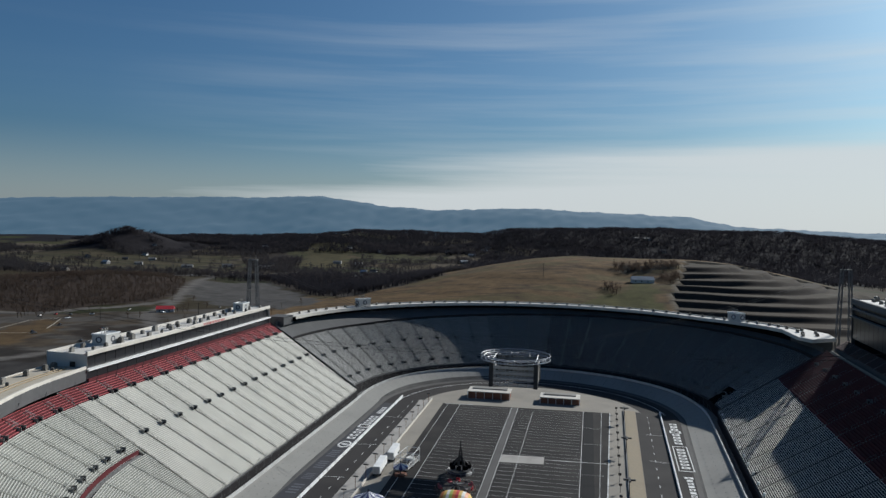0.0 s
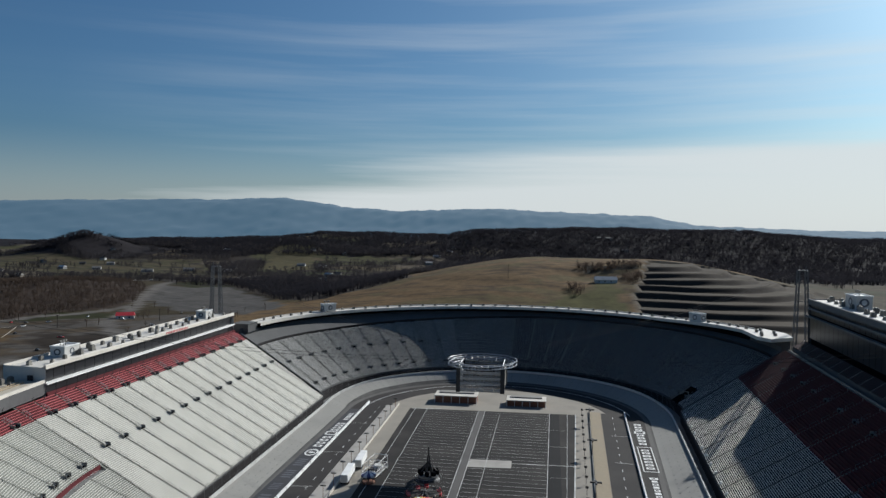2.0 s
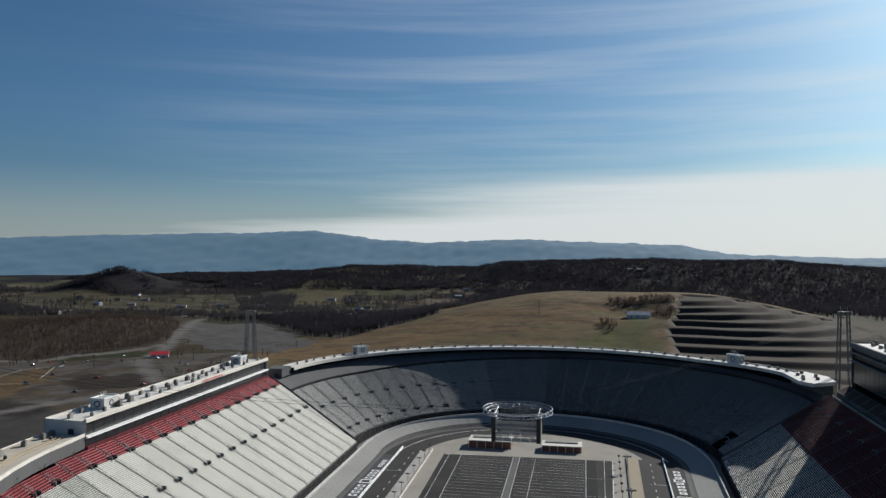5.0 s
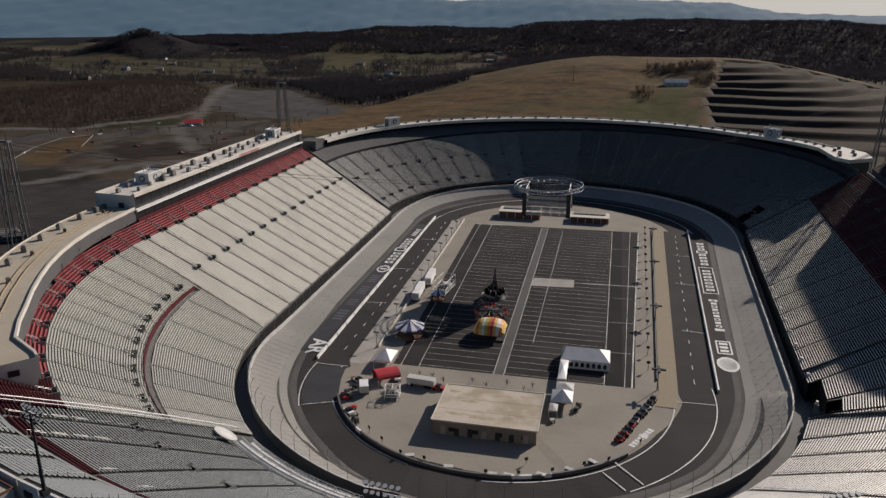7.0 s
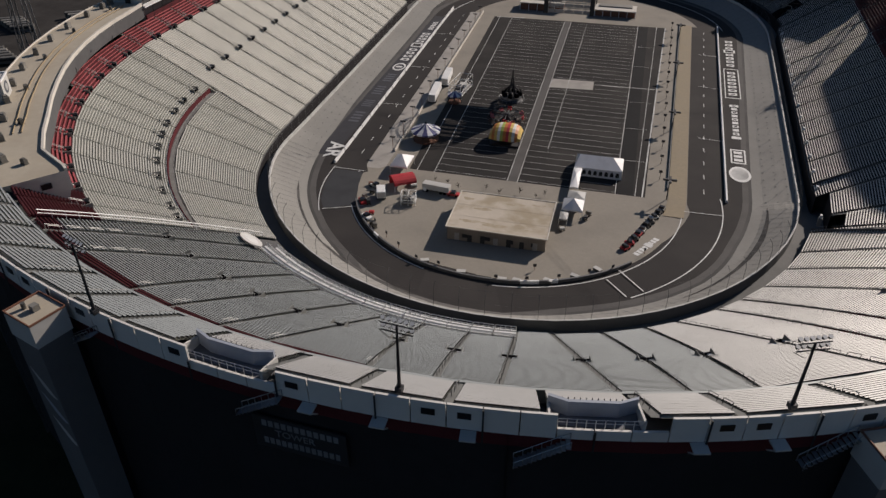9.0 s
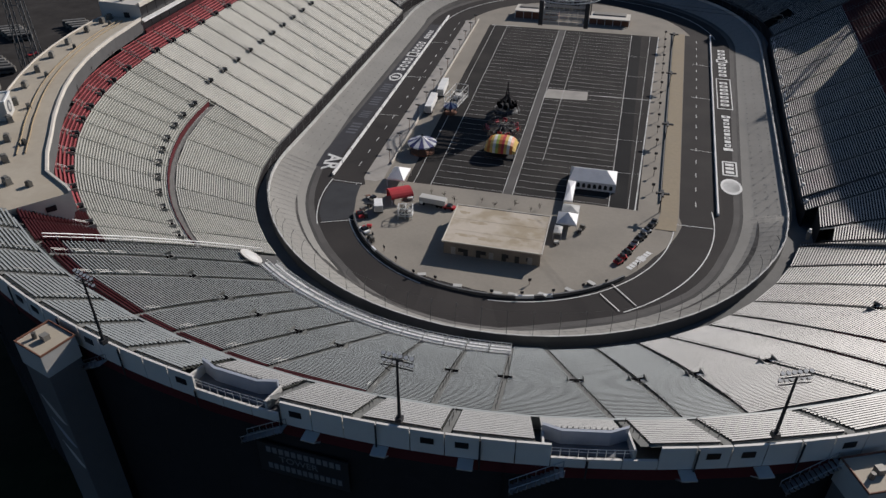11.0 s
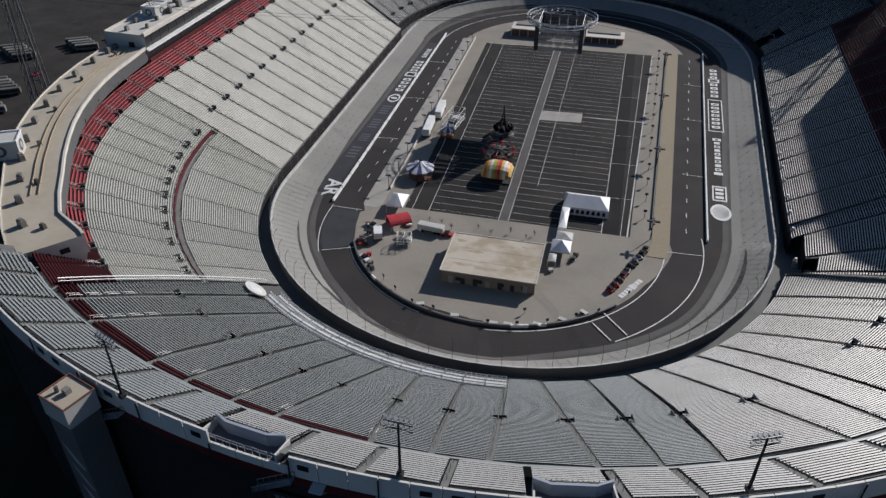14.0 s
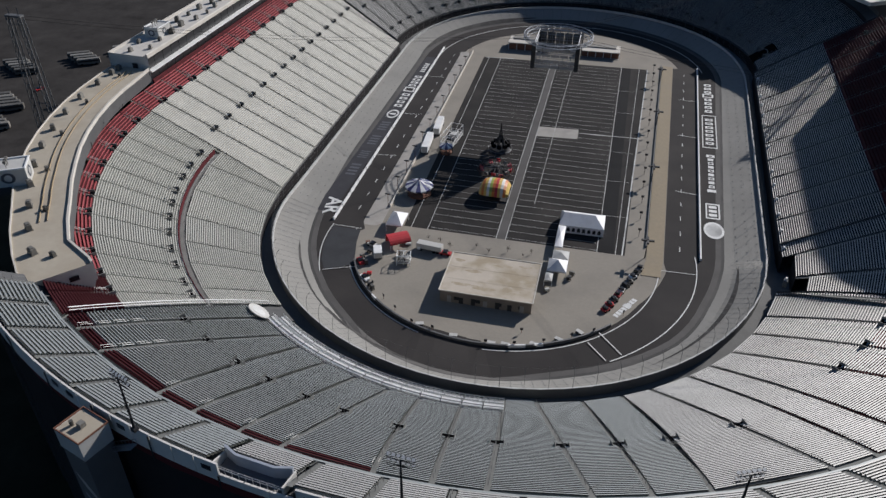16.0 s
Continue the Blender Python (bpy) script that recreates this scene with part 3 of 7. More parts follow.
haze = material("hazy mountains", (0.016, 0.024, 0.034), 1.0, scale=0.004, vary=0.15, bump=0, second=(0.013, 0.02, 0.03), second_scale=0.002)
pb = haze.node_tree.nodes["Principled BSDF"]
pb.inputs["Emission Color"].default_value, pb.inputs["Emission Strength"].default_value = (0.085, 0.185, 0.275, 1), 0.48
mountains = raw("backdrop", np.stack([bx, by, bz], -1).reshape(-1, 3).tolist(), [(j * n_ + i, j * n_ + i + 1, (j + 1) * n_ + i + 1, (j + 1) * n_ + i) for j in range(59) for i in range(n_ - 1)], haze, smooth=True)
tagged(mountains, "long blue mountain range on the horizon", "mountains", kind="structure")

# ---- infield floor ----
RIM_IN = -32.5
floor = raw("floor", [(*oval(s, RIM_IN), 0.0) for s in np.linspace(0, 4, 200, endpoint=False)], [tuple(range(200))], M["concrete"])
tagged(floor, "pale stained concrete slab of the infield", "floor", kind="structure")


def slab(name, pts, z, mat, parent=None, label="", thick=0.0):
    """A flat paved or painted patch with the outline pts."""
    n = len(pts)
    vs = [(x, y, z) for x, y in pts]
    fs = [tuple(range(n))]
    if thick:
        vs += [(x, y, z - thick) for x, y in pts]
        fs += [(i, i + n, (i + 1) % n + n, (i + 1) % n) for i in range(n)]
    return raw(name, vs, fs, mat, None, parent, label)


# ---- track, apron and walls ----
def wall_d(s):
    return -5.0 - 1.8 * bank(s)


def wall_z(s):
    return 2.0 + 2.8 * bank(s)


def bank_z(s, d):
    """Height of the banked concrete at offset d."""
    low = 0.12 + 0.28 * bank(s)
    return 0.1 if d < -14.9 else low + (wall_z(s) - low) * (d + 14.9) / (wall_d(s) + 14.9)


# how far out the dark, rubbered lane reaches: (place, offset)
GROOVE = [(0.0, -16.3), (0.6, -15.4), (1.0, -14.9), (1.5, -14.0), (2.0, -13.6), (2.73, -13.4), (2.93, -14.9), (3.06, -16.4), (3.2, -16.5), (3.29, -15.5), (3.35, -13.4), (3.4, -12.4), (3.46, -11.2), (3.52, -12.4), (3.57, -14.6), (3.61, -15.6), (3.78, -15.3), (3.82, -16.0), (3.88, -17.3), (3.94, -17.2), (4.0, -16.3)]


def groove(s):
    return float(np.interp(s, [g[0] for g in GROOVE], [g[1] for g in GROOVE]))


def track_profile(s):
    g, w_ = groove(s), wall_d(s)
    ds = [RIM_IN, -29.0, g - 2.6, g - 0.9, g] + [g + (w_ - g) * k / 4 for k in (1, 2, 3, 4)]
    return [(d, 0.004 if d < -30 else 0.02 if d < -28 else bank_z(s, d)) for d in ds]


track = band("track", 0, 4, track_profile, [M["asphalt"], M["lane"], M["tar"], M["track"]], idx=[0, 0, 1, 2, 3, 3, 3, 3])
tagged(track, "banked pale concrete race track with a dark asphalt apron", "race track", kind="structure")
wall = band("barrier_wall", 0, 4, lambda s: [(wall_d(s), wall_z(s) - 0.1), (wall_d(s), wall_z(s) + 1.1), (wall_d(s) + 0.4, wall_z(s) + 1.1), (wall_d(s) + 0.4, 0.0)], [M["wall"], M["deck"]], idx=[0, 0, 1])
tagged(wall, "weathered pale concrete outer barrier wall of the track", "barrier", kind="structure")
moat = band("walkway", 0, 4, lambda s: [(wall_d(s) + 0.4, wall_z(s) - 2), (6.5, wall_z(s) - 2)], M["deck"])
tagged(moat, "dark service walkway between the barrier and the stands", "walkway", kind="structure")

# asphalt lanes along both straights
slab("pit_road", [(-50.6, -84), (-52.8, 74), (-55, 80), (-68.4, 80), (-69, -80), (-66, -95), (-52, -104), (-45.5, -96)], 0.03, M["asphalt"], track)
slab("pit_road", [(44.6, -85), (50.1, 80), (69.4, 78), (69.4, 60), (65.4, -45), (62.8, -80), (57, -97), (47, -98)], 0.03, M["asphalt"], track)
slab("pit_strip", [(39.4, -84), (45.2, 81.5), (50, 81.2), (44.4, -84), (43.6, -93), (38.0, -93)], 0.17, M["tan"], floor)
slab("wall_strip", [(-50.4, -86), (-53.6, 77), (-47.3, 78.5), (-44.2, -86)], 0.012, M["pad"], floor)
vs, fs = [], []
for k in range(17):
    y = -78 + k * 9.24
    f = (y + 85) / 165
    stripe(vs, fs, (-54.3 - 1.2 * f, y), (-54.3 - 1.2 * f, y + 2.7), 0.22, 0.175)
    stripe(vs, fs, (49.2 + 6.1 * f, y), (49.2 + 6.1 * f, y + 2.7), 0.22, 0.175)
for a, b, w_ in (((-58.9, -88.7), (-49.7, -88.8), 0.2), ((-53.7, -112.8), (-43.1, -108.4), 0.2), ((43.8, -89.3), (54.3, -89), 0.2), ((25, -126.6), (30, -132.4), 0.28), ((27.6, -121.9), (33.8, -129.3), 0.28),
                 ((-53, 0), (-61, -1), 0.2), ((-53, -38), (-61, -39), 0.2), ((-53.4, 42), (-61.5, 41.5), 0.2), ((50.5, 6), (58.5, 5), 0.2), ((49, -40), (57, -41), 0.2), ((52, 42), (60, 41.5), 0.2)):
    stripe(vs, fs, a, b, w_, 0.3 if b[1] < -100 else 0.176)
lines = raw("lane_marking", vs, fs, M["line"])
tagged(lines, "white painted dashes and cross lines of the pit lanes", "road marking", kind="stuff")


def arc_line(name, s0, s1, d, w_, z, label):
    return tagged(band(name, s0, s1, [(d - w_ / 2, z), (d + w_ / 2, z + 0.01)], M["line"]), label, "road marking", kind="structure")


def painted_curve(name, cx, cy, r, a0, a1, w_, z, label):
    """A painted line on a circle, from angle a0 to a1 in degrees."""
    vs_, n_ = [], 64
    for k in range(n_ + 1):
        a = radians(a0 + (a1 - a0) * k / n_)
        for rr in (r - w_ / 2, r + w_ / 2):
            vs_.append((cx + rr * math.cos(a), cy + rr * math.sin(a), z))
    return tagged(raw(name, vs_, [(2 * k, 2 * k + 1, 2 * k + 3, 2 * k + 2) for k in range(n_)], M["line"]), label, "road marking", kind="structure")


painted_curve("trim_inner", -4.0, -88.3, 47.2, 180.5, 359.5, 0.28, 0.1, "white painted line along the inner edge of the apron")
painted_curve("trim_east", -4.0, -86.0, 58.1, 307, 366, 0.28, 0.22, "white painted curve at the pit exit")
painted_curve("trim_west", -9.0, -91.5, 50.4, 176, 206, 0.25, 0.2, "white painted curve at the pit entry")
# raised near end of the infield, bounded by a half circle
apex = [(-4.0 + 45.7 * math.cos(radians(a)), -88.3 + 45.7 * math.sin(radians(a))) for a in np.linspace(182, 358, 60)]
slab("infield_apron", apex + [(39.0, -84.0), (-44.0, -84.0)], 0.05, M["concrete"], floor, "", 0.05)
slab("sealed_patch", [(-59.0, -89.6), (-49.8, -89.7), (-48.6, -97.0), (-45.6, -108.0), (-53.4, -112.4), (-56.0, -108.0), (-58.2, -100.0)], 0.14, M["sealed"], track)
arc_line("trim_far", 1.05, 2.0, -22.3, 0.35, 0.2, "white painted line round the far apron")

# low pit walls
for pts, label in (([(-60.2, -86), (-62.6, 81)], "low white-painted pit wall on the west side"), ([(55.4, -81.5), (57.5, -21.4), (61.2, 81)], "low white-painted pit wall on the east side")):
    pw = empty("pit_wall", label, "pit wall", kind="structure")
    for (x0, y0), (x1, y1) in zip(pts, pts[1:]):
        n_ = max(2, round(abs(y1 - y0) / 9))
        for k in range(n_):
            a, b = k / n_, (k + 1) / n_ - 0.004
            xa, ya, xb, yb = x0 + (x1 - x0) * a, y0 + (y1 - y0) * a, x0 + (x1 - x0) * b, y0 + (y1 - y0) * b
            bm = bmesh.new()
            t = 0.36
            vv = [bm.verts.new(p) for p in ((xa - t, ya, 0.1), (xa + t, ya, 0.1), (xb + t, yb, 0.1), (xb - t, yb, 0.1), (xa - 0.22, ya, 1.0), (xa + 0.22, ya, 1.0), (xb + 0.22, yb, 1.0), (xb - 0.22, yb, 1.0))]
            for f in ((4, 5, 6, 7), (0, 1, 5, 4), (1, 2, 6, 5), (2, 3, 7, 6), (3, 0, 4, 7)):
                bm.faces.new([vv[i] for i in f])
            part("wall_segment", bm, M["white"], pw)

# ---- infield parking field ----
field = slab("pavement", [(-36.9, -85), (-40.6, 73.4), (38.4, 75.2), (35.2, -3.2), (33.0, -85.2)], 0.012, M["lot"])
tagged(field, "dark asphalt parking field with faded white stall lines", "parking field", kind="structure")
slab("centre_lane", [(-6.7, -85), (-7.4, 73.6), (-4.4, 73.7), (-3.9, -85)], 0.018, M["lane"], field)
slab("concrete_pad", [(-4.4, -8.4), (-3.7, 0.6), (11.9, 1.3), (12.1, -7.2)], 0.026, M["pad"], field)
vs, fs = [], []
for k in range(39):
    y = -82.6 + k * 4.05
    f = (y + 85) / 160
    stripe(vs, fs, (-29.3 - 3 * f, y), (-7, y - 0.2), 0.11, 0.03)
    if not -9 < y < 2:
        stripe(vs, fs, (-3.6, y - 0.2), (24.7 + 1.4 * f, y - 0.4), 0.11, 0.03)
    else:
        stripe(vs, fs, (12.4, y - 0.2), (24.7 + 1.4 * f, y - 0.4), 0.11, 0.03)
for a, b, w_ in (((-29.1, -84), (-32.2, 73.5), 0.18), ((-34.5, -84), (-38.0, 73.2), 0.18), ((-3.8, -84), (-4.3, 73.5), 0.18), ((-6.8, -84), (-7.4, 73.4), 0.18), ((24.6, -84), (26.1, 74.8), 0.2), ((30.2, -84), (34.4, 74.9), 0.16), ((32.2, -84), (38.2, 74.8), 0.4), ((2.2, -60), (3, 69), 0.14), ((12.1, -1.8), (35.9, -1.0), 0.4), ((-39.6, 73.2), (-26, 74.2), 0.5)):
    stripe(vs, fs, a, b, w_, 0.034)
for y in (-62, -38, -15, 22, 46):
    stripe(vs, fs, (25.2, y), (33.5, y + 0.3), 0.12, 0.03)
stalls = raw("stall_marking", vs, fs, M["faint"])
tagged(stalls, "thin faded white parking stall lines on asphalt", "road marking", kind="stuff")

slab("asphalt_patch", [(24.9, -84), (26.3, 74.6), (30.6, 74.7), (29.6, -84)], 0.018, M["patch"], field)

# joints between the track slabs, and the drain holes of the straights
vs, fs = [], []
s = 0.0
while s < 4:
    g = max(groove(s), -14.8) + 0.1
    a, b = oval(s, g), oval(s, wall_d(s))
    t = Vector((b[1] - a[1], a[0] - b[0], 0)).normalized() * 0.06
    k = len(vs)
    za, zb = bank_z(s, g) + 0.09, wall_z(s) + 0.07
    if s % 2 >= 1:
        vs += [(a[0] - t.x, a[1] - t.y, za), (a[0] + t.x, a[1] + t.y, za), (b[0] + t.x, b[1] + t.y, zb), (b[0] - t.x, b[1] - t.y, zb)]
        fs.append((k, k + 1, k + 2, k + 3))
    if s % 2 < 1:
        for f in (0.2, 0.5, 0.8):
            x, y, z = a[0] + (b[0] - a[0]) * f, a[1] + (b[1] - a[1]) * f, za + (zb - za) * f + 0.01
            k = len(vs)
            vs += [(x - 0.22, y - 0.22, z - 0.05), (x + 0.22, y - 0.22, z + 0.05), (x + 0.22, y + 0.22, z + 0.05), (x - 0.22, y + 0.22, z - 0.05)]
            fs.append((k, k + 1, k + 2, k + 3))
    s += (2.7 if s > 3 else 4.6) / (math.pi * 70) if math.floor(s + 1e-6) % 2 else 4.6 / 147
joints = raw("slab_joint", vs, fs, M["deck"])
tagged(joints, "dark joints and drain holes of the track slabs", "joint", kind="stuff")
# tyre-blackened stretches of the concrete, tapering at both ends


def tyre_stain(s0, s1, f0, f1):
    def across(s):
        t = min(1, max(0, (s - s0) / (s1 - s0)))
        half = (f1 - f0) / 2 * math.sin(math.pi * t) ** 0.7 * (1 + 0.12 * math.sin(31 * s))
        mid = (f0 + f1) / 2 + 0.05 * math.sin(9 * s)
        low, row = 0.12 + 0.28 * bank(s), []
        for f in (mid - half, mid + half):
            f = min(0.96, max(0.02, f))
            row.append((-14.9 + (wall_d(s) + 14.9) * f, low + (wall_z(s) - low) * f + 0.07))
        return row
    band("tyre_stain", s0, s1, across, M["rubber"], track)


tyre_stain(3.72, 3.985, 0.2, 0.36)
tyre_stain(1.6, 2.0, 0.05, 0.35)
tyre_stain(3.1, 3.45, 0.0, 0.2)

# painted panels beside the pit walls
ad = empty("painted_panels", "painted advertising panels on the apron beside the pit walls", "ground graphics", kind="structure")


def ad_panel(x, y0, y1, wdt, mat, z=0.19, skew=0.0):
    slab("painted_panel", [(x - wdt / 2, y0), (x + wdt / 2, y0), (x + wdt / 2 + skew, y1), (x - wdt / 2 + skew, y1)], z, mat, ad)


ad_panel(-65.4, -81.5, 66, 6.4, M["fadedblue"], 0.185, 0.6)
for y0, y1 in ((-58, -46), (-44, -36), (-33, -22), (-20, -9)):
    for k in range(4):
        yy = y0 + (y1 - y0) * (0.15 + 0.2 * k)
        ad_panel(-65.2, yy, yy + (y1 - y0) * 0.1, 3.6, M["fadedink"], 0.2)
slab("emblem", [(-65 + 2.5 * math.cos(a), -2.5 + 4.2 * math.sin(a)) for a in np.linspace(0, 6.283, 24, endpoint=False)], 0.2, M["line"], ad, "round white painted emblem")
slab("emblem", [(-65 + 1.9 * math.cos(a), -2.5 + 3.0 * math.sin(a)) for a in np.linspace(0, 6.283, 24, endpoint=False)], 0.21, M["fadedblue"], ad)
slab("emblem", [(-65 + 1.5 * math.cos(a), -2.5 + 0.9 * math.sin(a)) for a in np.linspace(0, 6.283, 12, endpoint=False)], 0.22, M["line"], ad)
for y0, y1, n_ in ((5, 21, 4), (28, 42, 4), (46, 58, 5)):
    for k in range(n_):
        a = y0 + (y1 - y0) * k / n_
        ad_panel(-65.2, a, a + (y1 - y0) / n_ * 0.62, 3.4 if n_ == 4 else 2.2, M["line"], 0.2)
        ad_panel(-65.2, a + 0.6, a + (y1 - y0) / n_ * 0.62 - 0.6, 1.4 if n_ == 4 else 0.8, M["asphalt"], 0.21)
slab("logo_tile", [(-67.6, 21.8), (-62.8, 21.8), (-62.9, 26.8), (-67.7, 26.8)], 0.2, M["line"], ad)
slab("logo_tile", [(-66.9, 22.8), (-63.5, 22.8), (-63.6, 25.8), (-67, 25.8)], 0.21, M["asphalt"], ad)


def east_x(y):
    return 60.4 + (y + 60) * 0.037


def east_bar(y0, y1, w_, mat, z=0.2, off=0.0):
    slab("painted_bar", [(east_x(y0) + off - w_ / 2, y0), (east_x(y0) + off + w_ / 2, y0), (east_x(y1) + off + w_ / 2, y1), (east_x(y1) + off - w_ / 2, y1)], z, mat, ad)


slab("emblem", [(60.4 + 3.2 * math.cos(a), -63 + 5.0 * math.sin(a)) for a in np.linspace(0, 6.283, 28, endpoint=False)], 0.2, M["line"], ad, "round pale painted emblem")
slab("emblem", [(60.4 + 2.5 * math.cos(a), -63 + 3.8 * math.sin(a)) for a in np.linspace(0, 6.283, 28, endpoint=False)], 0.21, M["faint"], ad)
east_bar(-56, -46, 4.6, M["line"])
east_bar(-55.2, -46.8, 3.6, M["asphalt"], 0.21)
for k in range(3):
    east_bar(-54.4 + k * 2.6, -52.7 + k * 2.6, 2.6, M["line"], 0.22)
for k in range(10):
    east_bar(-38 + k * 3.0, -36 + k * 3.0, 3.0 if k in (0, 9) else 2.0, M["line"], 0.2)
    if k % 2:
        east_bar(-37.5 + k * 3.0, -36.6 + k * 3.0, 1.0, M["asphalt"], 0.21)
east_bar(-3, 28, 5.6, M["line"])
east_bar(-2.4, 27.4, 4.9, M["asphalt"], 0.21)
for k in range(7):
    east_bar(0 + k * 3.7, 2.2 + k * 3.7, 3.0, M["line"], 0.22)
    east_bar(0.7 + k * 3.7, 1.5 + k * 3.7, 1.5, M["asphalt"], 0.23)
for k in range(8):
    if k != 4:
        east_bar(31 + k * 4.2, 33.6 + k * 4.2, 3.0, M["line"])
        east_bar(31.8 + k * 4.2, 32.8 + k * 4.2, 1.3, M["asphalt"], 0.21)
    else:
        east_bar(30.6 + k * 4.2, 34.4 + k * 4.2, 4.6, M["line"])
        east_bar(31.4 + k * 4.2, 33.6 + k * 4.2, 3.2, M["asphalt"], 0.21)
BAR_A, BAR_B = (31.4, -114.0), (36.8, -104.8)
for k in range(8):
    t = k / 8
    x, y = BAR_A[0] + (BAR_B[0] - BAR_A[0]) * t, BAR_A[1] + (BAR_B[1] - BAR_A[1]) * t
    along, out = Vector((BAR_B[0] - BAR_A[0], BAR_B[1] - BAR_A[1])).normalized(), Vector((BAR_A[1] - BAR_B[1], BAR_B[0] - BAR_A[0])).normalized()
    w_, h_ = (1.5, 2.2) if k == 4 else (1.05, 1.5)
    p = [Vector((x, y)) - out * h_ / 2, Vector((x, y)) + along * w_ - out * h_ / 2, Vector((x, y)) + along * w_ + out * h_ / 2, Vector((x, y)) + out * h_ / 2]
    slab("painted_bar", [(q.x, q.y) for q in p], 0.12, M["line"], ad)


def lettering(text, size, m, mat, parent, name="lettering", depth=0.02, bold=0.0):
    """Letters as a mesh of their own, lying in the plane of m."""
    cu = bpy.data.curves.new(name, "FONT")
    cu.body, cu.size, cu.extrude, cu.align_x, cu.align_y = text, size, depth, "CENTER", "CENTER"
    cu.offset = bold
    tmp = bpy.data.objects.new("tmp", cu)
    scene.collection.objects.link(tmp)
    bpy.context.view_layer.update()
    me = bpy.data.meshes.new_from_object(tmp.evaluated_get(bpy.context.evaluated_depsgraph_get()))
    bpy.data.objects.remove(tmp)
    me.transform(m)
    me.materials.clear()
    me.materials.append(mat)
    ob = new(name, me)
    ob.parent = parent
    return ob


lettering("AR", 7.4, Matrix.Translation((-63.8, -77.6, 0.22)) @ Matrix.Rotation(radians(-83), 4, "Z") @ Matrix.Diagonal((1.1, 0.95, 1, 1)), M["line"], ad, "lettering", 0.02, 0.16)

# ---- stands ----
Z0, SLOPE, ROW = 7.0, 0.67, 0.54


def at(c, d):
    """Place of an aisle at depth d: a plain number, or a pair for its foot and for 45 m up the slope."""
    return c[0] + (c[1] - c[0]) * d / 45 if isinstance(c, tuple) else c


def between(a, b):
    return (at(a, 22) + at(b, 22)) / 2


def lerp2(s0, s1, d, t):
    (xa, ya), (xb, yb) = oval(at(s0, d), d), oval(at(s1, d), d)
    return xa + (xb - xa) * t, ya + (yb - ya) * t


def surface(d, k=SLOPE):
    return Z0 + k * d


def block(s0, s1, bands, parent, gap=0.5, lift=0.0, k_=SLOPE, wide=0.36, row=ROW, back=False):
    """Straight benches on stepped decks between two aisles; bands holds (d0, d1, bench, deck), and a row's depth and a seat back's height."""
    verts, faces, ids, mats = [], [], [], []
    for d0, d1, seat, deck, *own in bands:
        for m_ in (deck, seat):
            if M[m_] not in mats:
                mats.append(M[m_])
        di, si = mats.index(M[deck]), mats.index(M[seat])
        if M["seatback"] not in mats:
            mats.append(M["seatback"])
        # bench backs take a darker copy: their shade is put into the colour
        bi = mats.index(M["seatback"]) if back else di
        n_ = int(round((d1 - d0) / (own[0] if own else row)))
        for k in range(n_):
            d = d0 + k * (d1 - d0) / n_
            e = (d1 - d0) / n_
            z = surface(d, k_) + lift
            (xa, ya), (xb, yb) = oval(at(s0, d), d), oval(at(s1, d), d)
            L = math.hypot(xb - xa, yb - ya)
            t0, t1 = gap / L, 1 - gap / L
            b0 = 0.05
            tall = own[1] if len(own) > 1 else 0.3
            if tall > 0.3:
                b0, b1 = 0.3, 0.38
            else:
                b1 = b0 + wide * e
            fi = si if tall > 0.3 else di
            prof = ((d, z - e * k_, di), (d, z, di), (d + e, z, di), None, (d + b0, z + tall - 0.04, si), (d + b0, z + tall, si), (d + b1, z + tall, si), (d + b1, z + 0.02, bi), (d + b0, z + 0.02, di), (d + b0, z + tall - 0.04, fi))
            last = None
            for p in prof:
                if p is None:
                    last = None
                    continue
                dd, zz, mi = p
                i = len(verts)
                for t in (t0, t1):
                    verts.append((*lerp2(s0, s1, dd, t), zz))
                if last is not None:
                    faces.append((last, last + 1, i + 1, i))
                    ids.append(mi)
                last = i
    return raw("seating_block", verts, faces, mats, ids, parent)


def aisle(s, d0, d1, parent, mat="step", lift=0.0, rail=True, k_=SLOPE, half=0.5, rail_mat="rail", sides=(0.0,)):
    """A stair of half-row steps with a handrail down its middle."""
    verts, faces, ids = [], [], []
    x, y = oval(at(s, d0), d0)
    x2, y2 = oval(at(s, d1), d1)
    ux, uy = (x2 - x) / (d1 - d0), (y2 - y) / (d1 - d0)
    px, py = Vector((-uy, ux)).normalized()
    n_ = int((d1 - d0) / 0.42)
    e = (d1 - d0) / n_
    for k in range(n_):
        d = k * e
        z = surface(d0 + d, k_) + lift
        i = len(verts)
        for dd, zz in ((d, z - e * k_), (d, z), (d + e, z)):
            for side in (-half, half):
                verts.append((x + ux * dd + px * side, y + uy * dd + py * side, zz))
        faces += [(i, i + 1, i + 3, i + 2), (i + 2, i + 3, i + 5, i + 4)]
        ids += [0, 0]
    st = raw("aisle_stair", verts, faces, [M[mat], M["rail"]], ids, parent)
    if rail:
        for off in sides:
            bm = bmesh.new()
            k = 1.0
            while k < d1 - d0 - 2:
                za, zb = surface(d0 + k, k_) + lift, surface(d0 + k + 2.2, k_) + lift
                a = Vector((x + ux * k + px * off, y + uy * k + py * off, za))
                b = Vector((x + ux * (k + 2.2) + px * off, y + uy * (k + 2.2) + py * off, zb))
                tube(bm, a, a + Vector((0, 0, 1)), 0.05, 4)
                tube(bm, b, b + Vector((0, 0, 1)), 0.05, 4)
                tube(bm, a + Vector((0, 0, 1)), b + Vector((0, 0, 1)), 0.05, 4)
                k += 3.4
            part("handrail", bm, M[rail_mat], st)


def frame_at(s, d, z):
